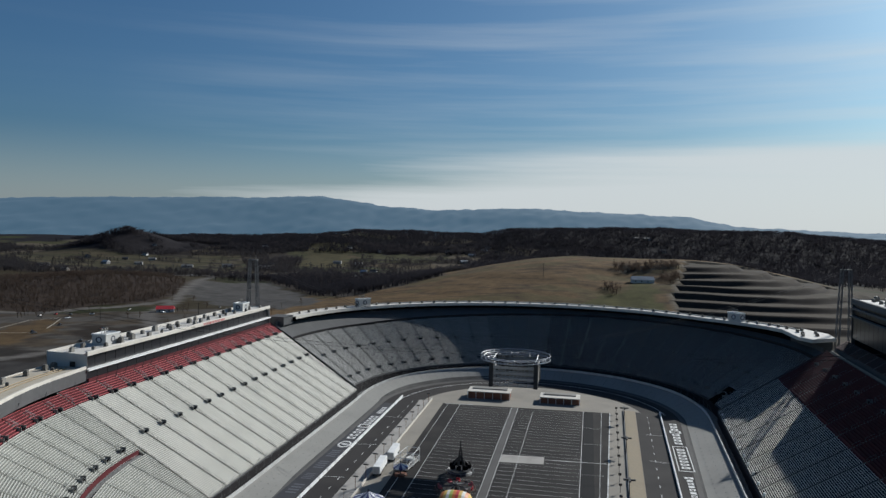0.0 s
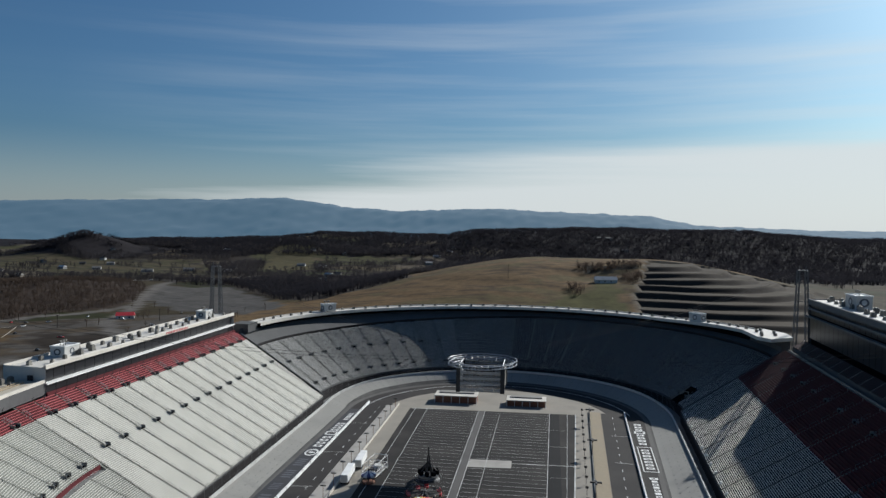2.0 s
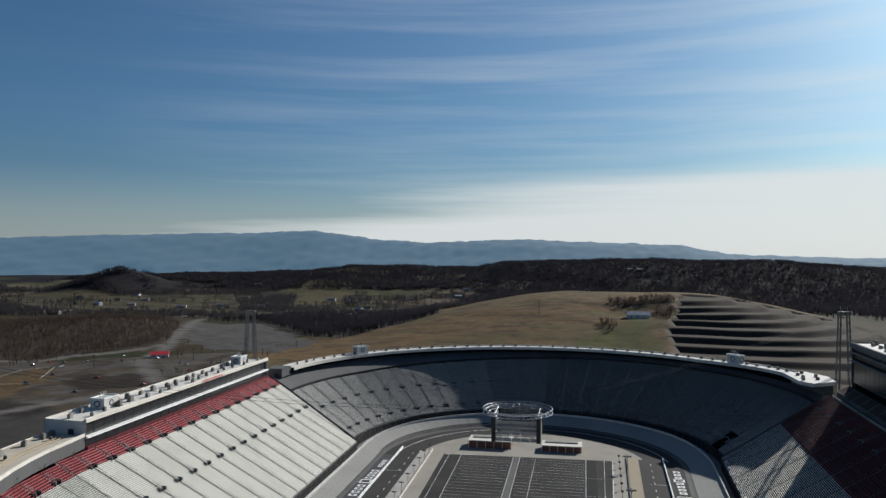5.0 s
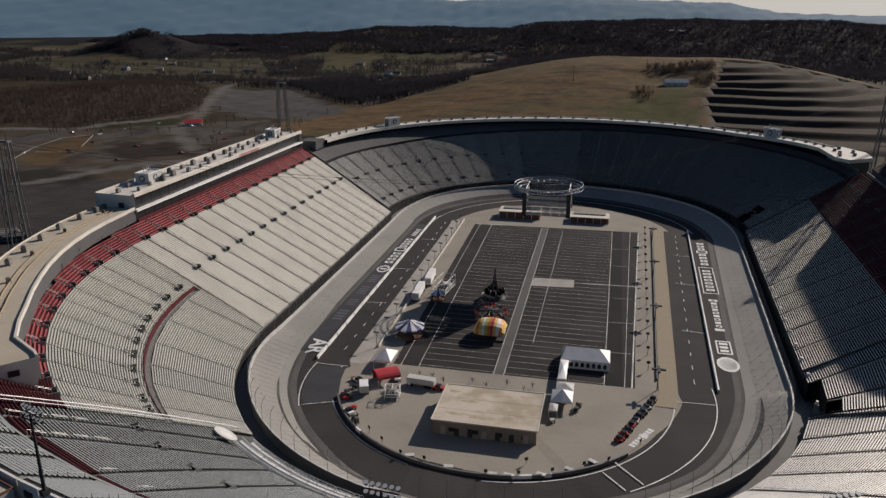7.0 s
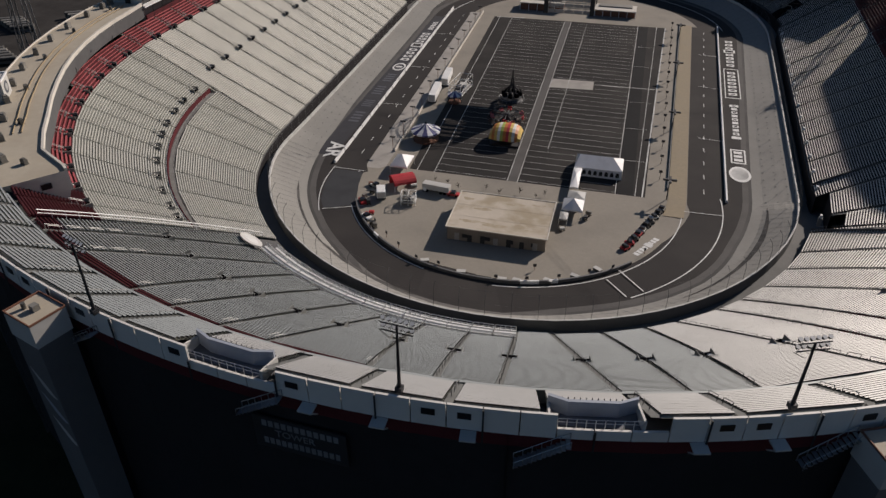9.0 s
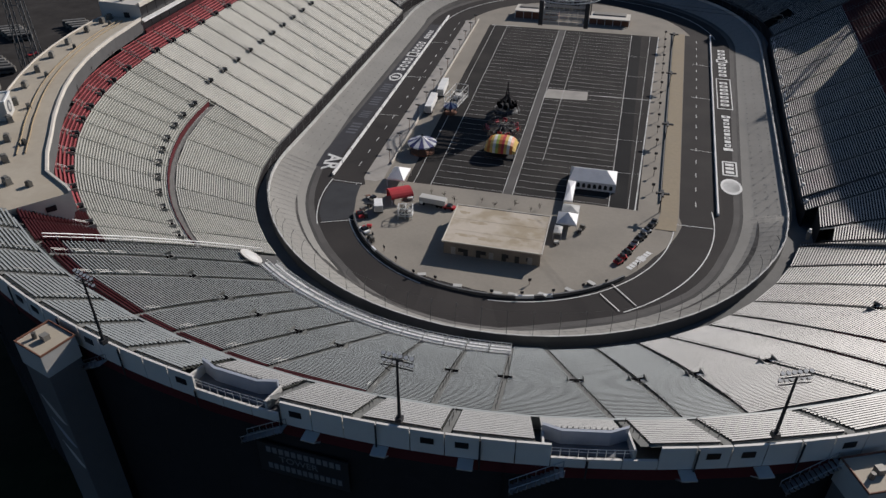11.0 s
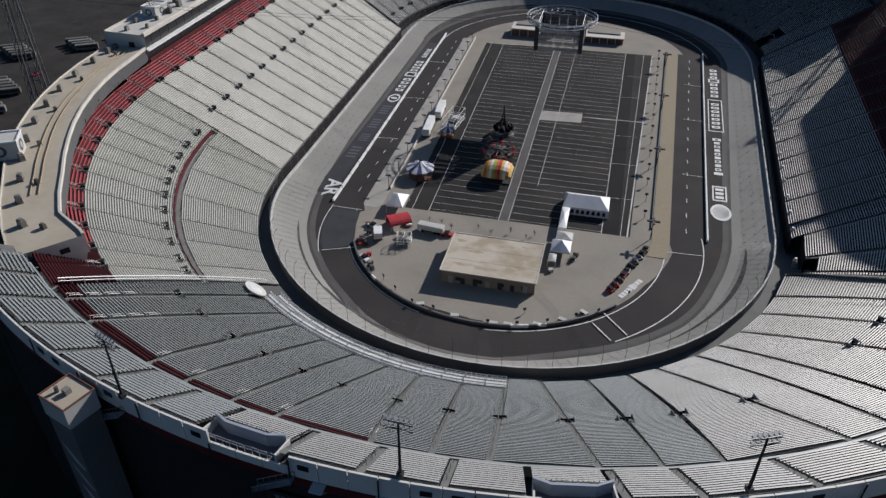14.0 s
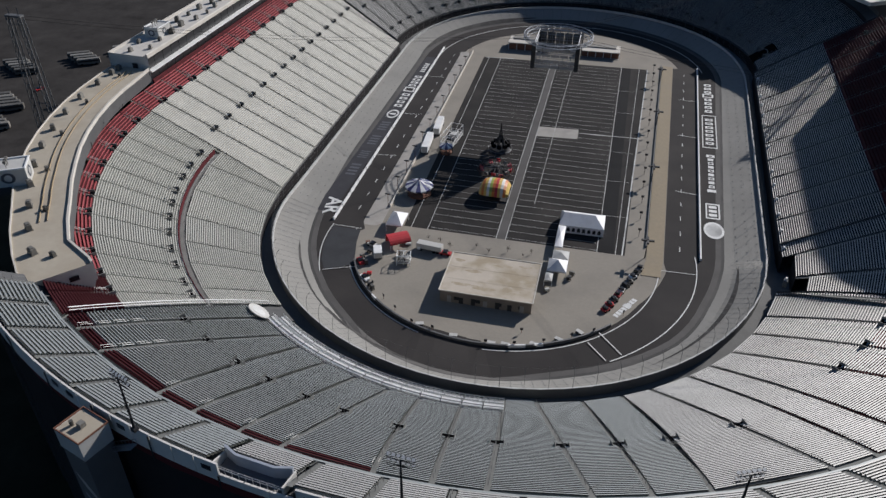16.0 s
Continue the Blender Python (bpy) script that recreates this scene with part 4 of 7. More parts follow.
    """A pose on the oval: x along the row, y outwards, z up."""
    a, b = oval(s, d), oval(s, d + 1)
    out = Vector((b[0] - a[0], b[1] - a[1], 0)).normalized()
    along = Vector((out.y, -out.x, 0))
    return Matrix(((along.x, out.x, 0, a[0]), (along.y, out.y, 0, a[1]), (0, 0, 1, z), (0, 0, 0, 1)))


def vomitory_mesh():
    bm = bmesh.new()
    # black box stands in for the darkness inside the doorway
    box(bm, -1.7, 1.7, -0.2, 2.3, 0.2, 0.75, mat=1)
    for x in (-1.9, 1.7):
        box(bm, x, x + 0.2, -0.4, 2.6, -0.4, 1.9, mat=0)
    box(bm, -1.9, 1.9, 2.3, 2.5, 0.2, 2.1, mat=0)
    for x in (-1.8, 0, 1.8):
        tube(bm, (x, 2.4, 2.1), (x, 2.4, 3.0), 0.06, 4, mat=2)
    tube(bm, (-1.8, 2.4, 3.0), (1.8, 2.4, 3.0), 0.06, 4, mat=2)
    me = bpy.data.meshes.new("entrance")
    bm.to_mesh(me)
    bm.free()
    for m_ in ("step", "black", "rail"):
        me.materials.append(M[m_])
    return me


ENTRANCE = vomitory_mesh()


def entrance(s, d, parent, name="entrance", k_=SLOPE):
    ob = new(name, ENTRANCE)
    ob.parent = parent
    ob.matrix_local = frame_at(at(s, d), d, surface(d, k_)) @ Matrix.Diagonal((0.72, 0.85, 0.6, 1))
    return ob


def slope_at(k_, s):
    return k_(s) if callable(k_) else k_


def stairs(c, d0, d1, parent, rail_mat="rail"):
    """A narrow aisle: one rail in the cream rows, a bright pair in the red rows."""
    aisle(c, d0, min(36.4, d1), parent, mat="deckolive", half=0.36, rail_mat=rail_mat)
    if d1 > 36.4:
        aisle(c, 36.4, d1, parent, half=0.36, rail_mat="alupale", sides=(-0.4, 0.4))


def stand(label, cuts, bands, entries=(), rail=True, ends=2, foot=-0.2, k_=SLOPE, wide=0.36, narrow=False):
    """A grandstand: cuts are the aisles' places, bands(s) the rows at a place, entries the depths of its doorways."""
    st = empty("grandstand", label, "grandstand", kind="structure")
    for a, b in zip(cuts, cuts[1:]):
        m_ = between(a, b)
        block(a, b, bands(m_), st, k_=slope_at(k_, m_), wide=wide(m_) if callable(wide) else wide, gap=0.36 if narrow else 0.5)
    lo_s, hi_s = at(cuts[0], 22), at(cuts[-1], 22)
    for k, c in enumerate(cuts):
        s = at(c, 22)
        bs = bands(min(max(s, lo_s + 0.001), hi_s - 0.001))
        if narrow:
            stairs(c, bs[0][0], bs[-1][1], st)
        else:
            aisle(c, bs[0][0], bs[-1][1], st, rail=rail, k_=slope_at(k_, s))
        for d in entries:
            if 0 < k < len(cuts) - 1:
                entrance(c, d, st, k_=slope_at(k_, s))
    lo, hi = bands(lo_s + 0.001)[0][0], bands(lo_s + 0.001)[-1][1]
    kk = k_
    k_ = min(slope_at(kk, at(c, 22)) for c in cuts)
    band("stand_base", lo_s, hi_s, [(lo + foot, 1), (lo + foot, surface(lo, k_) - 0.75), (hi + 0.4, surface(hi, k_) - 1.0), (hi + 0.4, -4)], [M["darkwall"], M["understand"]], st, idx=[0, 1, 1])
    for c in (cuts[0], cuts[-1])[:ends]:
        p = [(*oval(at(c, lo), lo + foot), -3), (*oval(at(c, hi), hi + 0.4), -3), (*oval(at(c, hi), hi + 0.4), surface(hi, k_) + 0.9), (*oval(at(c, lo), lo + foot), surface(lo, k_) + 0.6)]
        raw("end_wall", p, [(0, 1, 2, 3)], M["understand"], None, st)
    return st


TURN = (3.000, 3.019)
SEAM = (3.265, 3.310)
W_CUTS = [(2.0, 2.0)] + [(2.001 + k * 0.0662, 2.070 + k * 0.0662) for k in range(15)] + [TURN]


def west_rows(s):
    return [(-2.3, 36.6, "cream", "deckpale"), (36.6, 42.2, "red", "reddeck", 0.8)]


west = stand("cream bleachers with red top rows under the suites", W_CUTS, west_rows, (21.4, 36.2), ends=1, wide=lambda s: 0.78 if s < 2.97 else 0.68, narrow=True)
# the curve: half as many aisles below the cross aisle as above it
W_LOW = [TURN] + [(f, f + 0.05) for f in (3.0199, 3.0701, 3.1195, 3.163, 3.198, 3.2385)] + [SEAM]
W_HIGH = [TURN] + [(u - 0.018, u + 0.004) for u in (3.0377, 3.0641, 3.0872, 3.1132, 3.1355, 3.1593, 3.1848, 3.2111, 3.2358, 3.2615)] + [(3.258, 3.288), SEAM]
for a, b in zip(W_LOW, W_LOW[1:]):
    block(a, b, [(-2.6, 16.2, "cream", "deckolive")], west, gap=0.2, wide=0.46)
for c in W_LOW[1:-1]:
    stairs(c, -2.6, 16.2, west, "panelshade")
for a, b in zip(W_HIGH, W_HIGH[1:]):
    block(a, b, [(17.7, 36.4, "cream", "deckolive"), (36.4, 41.6 - 1.5 * (between(a, b) > 3.1), "red", "reddeck", 0.8) if between(a, b) < 3.26 else (36.4, 48.4, "maroon", "reddeck")], west, gap=0.2, wide=0.46)
for c in W_HIGH[1:-1]:
    stairs(c, 17.7, 40.6, west, "panelshade")
    entrance(c, 19.4, west)
    entrance(c, 36.4, west)
band("stand_base", 3.01, 3.29, [(-2.8, 1), (-2.8, surface(-2.6) - 0.75), (42, surface(42) - 1.4), (42, -4)], [M["darkwall"], M["understand"]], west, idx=[0, 1, 1])
for s in np.arange(2.05, 3.25, 0.034):
    bm = bmesh.new()
    x, y = oval(s, 41.4 - 1.6 * (s > 3.1))
    lean = Vector(oval(s, 39.6)) - Vector((x, y))
    tube(bm, (x, y, surface(40)), (x + lean.x * 0.5, y + lean.y * 0.5, surface(41) + 2.4), 0.09, 5)
    part("leaning_post", bm, M["dark"], west)
band("cross_aisle", 3.012, 3.28, [(16.2, surface(16.2) - 0.2), (17.5, surface(16.2) - 0.2), (17.5, surface(17.6) + 0.5), (17.7, surface(17.6) + 0.5)], [M["step"], M["redwall"]], west, idx=[0, 1, 1])
bm = bmesh.new()
s = 3.022
while s < 3.27:
    p = Vector((*oval(s, 16.3), surface(16.2) - 0.2))
    q = Vector((*oval(min(s + 0.009, 3.272), 16.3), surface(16.2) - 0.2))
    tube(bm, p, p + Vector((0, 0, 1.1)), 0.06, 4)
    tube(bm, p + Vector((0, 0, 1.1)), q + Vector((0, 0, 1.1)), 0.05, 4)
    s += 0.009
part("guard_rail", bm, M["rail"], west)

N_CUTS = [SEAM, (3.2918, 3.3247), (3.3255, 3.3477), (3.345, 3.3885), (3.3782, 3.4092), (3.4116, 3.4327), (3.444, 3.4531), (3.4705, 3.4907), (3.5058, 3.514), (3.5402, 3.5351), (3.5709, 3.5732), (3.6119, 3.5961), (3.65, 3.6192), (3.6812, 3.6679), (3.724, 3.69), (3.7526, 3.712), (3.7873, 3.757), (3.828, 3.785), (3.8646, 3.815), (3.9065, 3.838), (3.9135, 3.845)]


def near_foot(s):
    return 6.2 if s < 3.539 else -5.2 if s < 3.58 else -2.5


def near_rows(s):
    lo = near_foot(s)
    if s < 3.322:
        return [(lo, 44.6, "alu", "deckolive"), (44.6, 48.0, "maroon", "reddeck")]
    if s < 3.375:
        return [(lo, 45.8, "alu", "deckolive"), (45.8, 48.0, "maroon", "reddeck")]
    if s < 3.475:
        return [(lo, 46.4, "alu", "deckolive"), (46.4, 48.0, "maroon", "reddeck")]
    if s < 3.64:
        return [(lo, 47.4, "alu", "deckolive")]
    if s < 3.70:
        return [(lo, 47.4, "alupale", "deck")]
    if s < 3.72:
        return [(lo, 19.5, "alupale", "deck"), (19.5, 46.6, "maroon", "reddeck"), (46.6, 47.7, "alu", "deckolive")]
    return [(lo, 22.5, "alupale", "deck"), (22.5, 47.4, "alupale", "reddeck")]


near = empty("grandstand", "grey aluminium bleachers curving round the near turn", "grandstand", kind="structure")
for a, b in zip(N_CUTS, N_CUTS[1:]):
    m_ = between(a, b)
    block(a, b, near_rows(m_), near, row=0.68 if m_ < 3.6 else 0.58, back=True, wide=0.2 + (0.05 if m_ < 3.54 else 0.22) * min(1, abs(m_ - 3.54) / 0.16) ** 2)
for c in N_CUTS[1:]:
    s = at(c, 22)
    q = near_rows(min(s + 0.004, 3.90))
    bright = s < 3.5 or s > 3.69
    aisle(c, q[0][0], 34.0 if s < 3.36 else 42.0, near)
    aisle(c, 34.0 if s < 3.36 else 42.0, 48.0, near, rail_mat="alupale" if bright else "rail", sides=(-0.45, 0.45) if bright else (0.0,))
    if 3.30 < s < 3.69:
        entrance(c, 25.6, near)
    elif 3.75 < s < 3.89:
        entrance(c, 22.0, near)
for a, b, lo in ((3.27, 3.539, 6.2), (3.539, 3.58, -5.2), (3.58, 3.908, -2.5)):
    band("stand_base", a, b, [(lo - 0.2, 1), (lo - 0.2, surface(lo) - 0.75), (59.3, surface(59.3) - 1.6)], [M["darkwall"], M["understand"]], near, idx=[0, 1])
for c, lo in ((SEAM, 6.0), (3.539, -5.4), (N_CUTS[-1], -2.6)):
    raw("end_wall", [(*oval(at(c, lo), lo), -3), (*oval(at(c, 59), 59.3), -3), (*oval(at(c, 59), 59.3), surface(59.3) - 0.6), (*oval(at(c, lo), lo), surface(lo) + 0.5)], [(0, 1, 2, 3)], M["understand"], None, near)

# upper tier with its crosswalk
band("crosswalk", 3.296, 3.87, [(47.4, surface(47.4) - 0.3), (49.4, surface(47.4) - 0.3), (49.4, surface(49.4) + 1.2), (49.7, surface(49.4) + 1.2)], [M["step"], M["alu"]], near, idx=[0, 1, 1])
UPPER = [(3.286, 3.308), (3.308, 3.332), (3.332, 3.356), (3.356, 3.380), (3.380, 3.4025), (3.4025, 3.4248), (3.4248, 3.4455), (3.4745, 3.499), (3.499, 3.5235), (3.5235, 3.548), (3.5745, 3.596), (3.596, 3.630), (3.630, 3.665), (3.665, 3.70), (3.70, 3.735), (3.735, 3.77), (3.77, 3.81), (3.81, 3.86)]
for a, b in UPPER:
    block(a, b, [(49.8, 58.6, "alupale" if a > 3.47 else "alu", "deckolive")], near, gap=0.7, lift=0.8, row=0.66, back=True, wide=0.42 if a < 3.44 or a > 3.68 else 0.34)
    aisle(a, 49.8, 58.6, near, lift=0.8)

# back wall of the upper tier: panels with small windows
WALL_TOP = surface(58.6) + 1.0
bw = empty("back_wall", "pale panelled parapet wall along the top of the stand", "wall", kind="structure")
s, k = 3.284, 0
while s < 3.86:
    step_ = 0.0092
    low_ = 3.441 < s < 3.470 or 3.543 < s < 3.570
    a, b = s + 0.00015, s + step_ - 0.00015
    p = [oval(a, 59.0), oval(b, 59.0), oval(b, 59.3), oval(a, 59.3)]
    zt, zb = WALL_TOP - (2.1 if low_ else 0), WALL_TOP - 3.6
    vv = [(x, y, zb) for x, y in p] + [(x, y, zt) for x, y in p]
    raw("wall_panel", vv, [(0, 3, 2, 1), (4, 5, 6, 7), (0, 1, 5, 4), (1, 2, 6, 5), (2, 3, 7, 6), (3, 0, 4, 7)], M["parapet"], None, bw)
    if k % 4 in (1, 2) and k % 8 != 6 and not low_:
        q = [lerp2(a, b, 59.33, 0.3), lerp2(a, b, 59.33, 0.7), lerp2(a, b, 59.42, 0.7), lerp2(a, b, 59.42, 0.3)]
        vv = [(x, y, zt - 1.9) for x, y in q] + [(x, y, zt - 1.0) for x, y in q]
        raw("window", vv, [(0, 3, 2, 1), (4, 5, 6, 7), (0, 1, 5, 4), (1, 2, 6, 5), (2, 3, 7, 6), (3, 0, 4, 7)], M["glass"], None, bw)
    if k % 3 == 0:
        bm = bmesh.new()
        x, y = oval(a, 59.6)
        tube(bm, (x, y, zb - 1.5), (x, y, zt), 0.12, 5)
        part("downpipe", bm, M["dark"], bw)
    s += step_
    k += 1
# below the red band the wall's deep shade is painted near-black
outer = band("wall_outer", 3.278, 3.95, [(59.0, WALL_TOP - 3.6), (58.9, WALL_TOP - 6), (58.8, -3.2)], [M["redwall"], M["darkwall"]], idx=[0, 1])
tagged(outer, "dark red cladding over a wall darkened for shade", "wall", kind="structure")

# sunken platforms in the upper tier
for a, b in ((3.446, 3.472), (3.5485, 3.572)):
    pl = empty("viewing_platform", "blue-grey sunken viewing platform with pale panels", "platform")
    block(a, b, [(49.8, 54.8, "alupale", "deckolive")], near, gap=0.2, lift=0.8, row=0.66, back=True, wide=0.36)
    zf, zr = WALL_TOP - 2.9, surface(55.0) + 0.8
    cuts = [a + (b - a) * q for q in (0.0, 0.22, 0.78, 1.0)]
    inner = [oval(s, d) for s, d in zip(cuts, (55.7, 56.5, 56.5, 55.7))]
    p = inner + [oval(b, 58.9), oval((a + b) / 2, 58.9), oval(a, 58.9)]
    slab("platform_floor", p, zf, M["bluefloor"], pl, "blue-grey coated deck", 0.5)
    for (x0, y0), (x1, y1) in zip(inner, inner[1:]):
        vv = [(x0, y0, zf), (x1, y1, zf), (x1, y1, WALL_TOP - 0.7), (x0, y0, WALL_TOP - 0.7), (x0, y0 + 0.4, zf), (x1, y1 + 0.4, zf), (x1, y1 + 0.4, WALL_TOP - 0.7), (x0, y0 + 0.4, WALL_TOP - 0.7)]
        raw("screen_panel", vv, [(0, 1, 2, 3), (5, 4, 7, 6), (3, 2, 6, 7), (0, 3, 7, 4), (1, 5, 6, 2)], M["bluepanel"], None, pl)
    for s in (a, b):
        q = [(*oval(s, 55.2), zf), (*oval(s, 58.9), zf), (*oval(s, 58.9), WALL_TOP - 0.9), (*oval(s, 55.2), zr + 0.8)]
        r = [(*oval(s + 0.0006, d), z) for d, z in ((55.2, zf), (58.9, zf), (58.9, WALL_TOP - 0.9), (55.2, zr + 0.8))]
        raw("side_wall", q + r, [(0, 1, 2, 3), (7, 6, 5, 4), (3, 2, 6, 7), (1, 5, 6, 2), (0, 3, 7, 4)], M["panel"], None, pl)
    for i in range(15):
        s = a + (b - a) * (i + 0.5) / 15
        bm = bmesh.new()
        tube(bm, (*oval(s, 55.2), zr - 0.6), (*oval(s, 55.2), zr + 1.3), 0.07, 4)
        part("fence_post", bm, M["rail"], pl)
        x, y = oval(s, 55.2)
        x2, y2 = oval(min(s + (b - a) / 15, b), 55.2)
        raw("fence_panel", [(x, y, zr), (x2, y2, zr), (x2, y2, zr + 1.0), (x, y, zr + 1.0)], [(0, 1, 2, 3)], M["deckmid"], None, pl)
    for i in range(11):
        s = a + (b - a) * i / 10
        bm = bmesh.new()
        tube(bm, (*oval(s, 58.8), zf), (*oval(s, 58.8), WALL_TOP - 1.0), 0.06, 4)
        part("guard_post", bm, M["alupale"], pl)
    for z in (WALL_TOP - 1.5, WALL_TOP - 1.0):
        bm = bmesh.new()
        tube(bm, (*oval(a, 58.8), z), (*oval((a + b) / 2, 58.8), z), 0.06, 4)
        tube(bm, (*oval((a + b) / 2, 58.8), z), (*oval(b, 58.8), z), 0.06, 4)
        part("guard_rail", bm, M["alupale"], pl)

E_CUTS = [(0.0237, -0.006)] + [(0.0237 + k * 0.0935, -0.0263 + k * 0.0935) for k in range(1, 11)] + [(0.9975, 0.9975)]


def east_rows(s):
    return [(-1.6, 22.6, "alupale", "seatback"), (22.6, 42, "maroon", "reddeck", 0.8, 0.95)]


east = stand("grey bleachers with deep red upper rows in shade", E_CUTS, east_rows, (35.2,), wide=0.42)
F_CUTS = [0.999] + [1.0423 + k * 0.0345 for k in range(28)] + [1.998]


def far_top(s):
    """Depth of the topmost row, lower towards the west end."""
    return 36.6 - 5.4 * min(1, max(0, (s - 1.42) / 0.4))


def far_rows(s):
    # deck colour steps from dark to pale westward, imitating shade and then sunlight
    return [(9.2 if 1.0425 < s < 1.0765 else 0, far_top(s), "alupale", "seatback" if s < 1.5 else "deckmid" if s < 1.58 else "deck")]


# wider benches in the sunlit west part add to its painted brightness
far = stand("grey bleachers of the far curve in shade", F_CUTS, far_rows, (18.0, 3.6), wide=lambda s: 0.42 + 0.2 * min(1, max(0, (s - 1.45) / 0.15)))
# dark sheet above the top row paints the rim roof's shadow
band("recess_wall", 0.999, 1.998, lambda s: [(far_top(s) + 0.1, surface(far_top(s)) - 0.6), (far_top(s) + 0.1, surface(far_top(s)) + 1.2), (far_top(s) + 0.5, surface(far_top(s)) + 1.2), (40.6, 34.4), (40.6, 36.4)], [M["darkwall"], M["understand"]], far, idx=[0, 0, 1, 1])
# tunnel mouth at the foot of the far stand: a black sheet paints its darkness
band("tunnel_mouth", 1.0430, 1.0762, [(-0.15, surface(0) - 2.5), (-0.15, surface(0) - 0.55), (9.1, surface(9.1) - 0.6), (9.1, surface(9.1) + 0.1)], M["black"], far, "black sheet painting the dark of a tunnel mouth")
bm = bmesh.new()
for k in range(8):
    q0, q1 = (1.0445 + (1.0748 - 1.0445) * (k + q) / 8 for q in (0, 1))
    d0, d1 = (4.4 + 1.6 * math.sin(math.pi * (k + q) / 8) for q in (0, 1))
    tube(bm, (*oval(q0, d0), surface(d0) + 0.1), (*oval(q1, d1), surface(d1) + 0.1), 0.16, 6)
part("tunnel_kerb", bm, M["step"], far)
# corner between the near and east stands
C_CUTS = [N_CUTS[-1], (3.9415, 3.897), (3.985, 3.972), (4.0237, 3.994)]
corner = empty("grandstand", "short corner bleachers beside the tunnel gap", "grandstand", kind="structure")
for a, b, lo in zip(C_CUTS, C_CUTS[1:], (4.2, 1.2, -1.6)):
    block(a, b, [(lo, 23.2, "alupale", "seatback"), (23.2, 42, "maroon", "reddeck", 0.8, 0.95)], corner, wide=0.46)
    raw("front_wall", [(*oval(at(a, lo), lo), 0), (*oval(at(b, lo), lo), 0), (*oval(at(b, lo), lo), surface(lo) - 0.3), (*oval(at(a, lo), lo), surface(lo) - 0.3)], [(0, 1, 2, 3)], M["darkwall"], None, corner)
for c in C_CUTS[1:3]:
    aisle(c, 1.4, 42, corner)
band("stand_base", 3.9, 4.0, [(4.4, 1), (4.4, surface(4.4) - 0.75), (42, surface(42) - 1), (42, -4)], [M["darkwall"], M["understand"]], corner, idx=[0, 1, 1])


# ---- suites and roofs ----
def roof_unit_mesh():
    bm = bmesh.new()
    box(bm, -0.9, 0.9, -0.6, 0.6, 0.25, 1.5, bevel=0.06)
    box(bm, -1.0, 1.0, -0.7, 0.7, 0.0, 0.25)
    box(bm, -0.55, 0.55, -0.4, 0.4, 1.5, 1.75)
    me = bpy.data.meshes.new("roof_unit")
    bm.to_mesh(me)
    bm.free()
    me.materials.append(M["unit"])
    return me


UNIT = roof_unit_mesh()


def roof_unit(s, d, z, group, scale=1.0, turn=0.0):
    ob = new("air_conditioner", UNIT)
    ob.matrix_world = frame_at(s, d, z) @ Matrix.Rotation(turn, 4, "Z") @ Matrix.Scale(scale, 4)
    return tagged(ob, "small grey rooftop air conditioning unit", "rooftop unit", group)


def penthouse(s, d, z, wx, wy, h, label):
    """A rooftop plant room with a parapet, a round emblem on two faces and small masts."""
    ph = empty("plant_room", label, "rooftop building")
    f = frame_at(s, d, z)
    bm = bmesh.new()
    box(bm, -wx, wx, -wy, wy, 0, h, f)
    part("body", bm, M["panel"], ph)
    bm = bmesh.new()
    for x0, x1, y0, y1 in ((-wx - 0.2, wx + 0.2, -wy - 0.2, -wy + 0.15), (-wx - 0.2, wx + 0.2, wy - 0.15, wy + 0.2), (-wx - 0.2, -wx + 0.15, -wy, wy), (wx - 0.15, wx + 0.2, -wy, wy)):
        box(bm, x0, x1, y0, y1, h, h + 0.35, f)
    part("parapet", bm, M["white"], ph)
    for turn, off in ((0, wy), (math.pi, wy), (math.pi / 2, wx), (-math.pi / 2, wx)):
        bm = bmesh.new()
        g = f @ Matrix.Rotation(turn, 4, "Z") @ Matrix.Translation((0, -off - 0.05, h * 0.52)) @ Matrix.Rotation(math.pi / 2, 4, "X")
        bmesh.ops.create_circle(bm, cap_ends=True, segments=24, radius=h * 0.32, matrix=g @ Matrix.Scale(1.15, 4, (1, 0, 0)))
        e = part("emblem", bm, M["fadedink"], ph)
        bm = bmesh.new()
        bmesh.ops.create_circle(bm, cap_ends=True, segments=20, radius=h * 0.2, matrix=g @ Matrix.Translation((0, 0, 0.03)))
        part("disc", bm, M["faint"], e)
    bm = bmesh.new()
    for x in (-wx * 0.6, -wx * 0.2, wx * 0.1):
        tube(bm, f @ Vector((x, 0, h)), f @ Vector((x, 0, h + 1.8)), 0.1, 5)
        box(bm, x - 0.35, x + 0.35, -0.3, 0.3, h + 1.3, h + 2.0, f)
    part("antenna", bm, M["unit"], ph)
    return ph


def suite(name, s0, s1, label):
    su = empty(name, label, "suite building", kind="structure")
    n_ = 26
    for k in range(n_):
        a, b = s0 + (s1 - s0) * k / n_, s0 + (s1 - s0) * (k + 1) / n_
        g = (b - a) * 0.02
        for z0, z1, dd in ((39.0, 43.2, 44.2), (35.8, 38.3, 43.4)):
            p = [oval(a + g, dd), oval(b - g, dd), oval(b - g, dd + 0.25), oval(a + g, dd + 0.25)]
            vv = [(x, y, z0) for x, y in p] + [(x, y, z1) for x, y in p]
            raw("pane", vv, [(0, 1, 5, 4), (4, 5, 6, 7), (3, 2, 1, 0)], M["glass"], None, su)
    band("fascia", s0, s1, [(42.9, 43.1), (42.9, 44.3), (43.3, 44.5), (43.7, 44.3), (43.7, 43.1)], M["fascia"], su, closed=True)
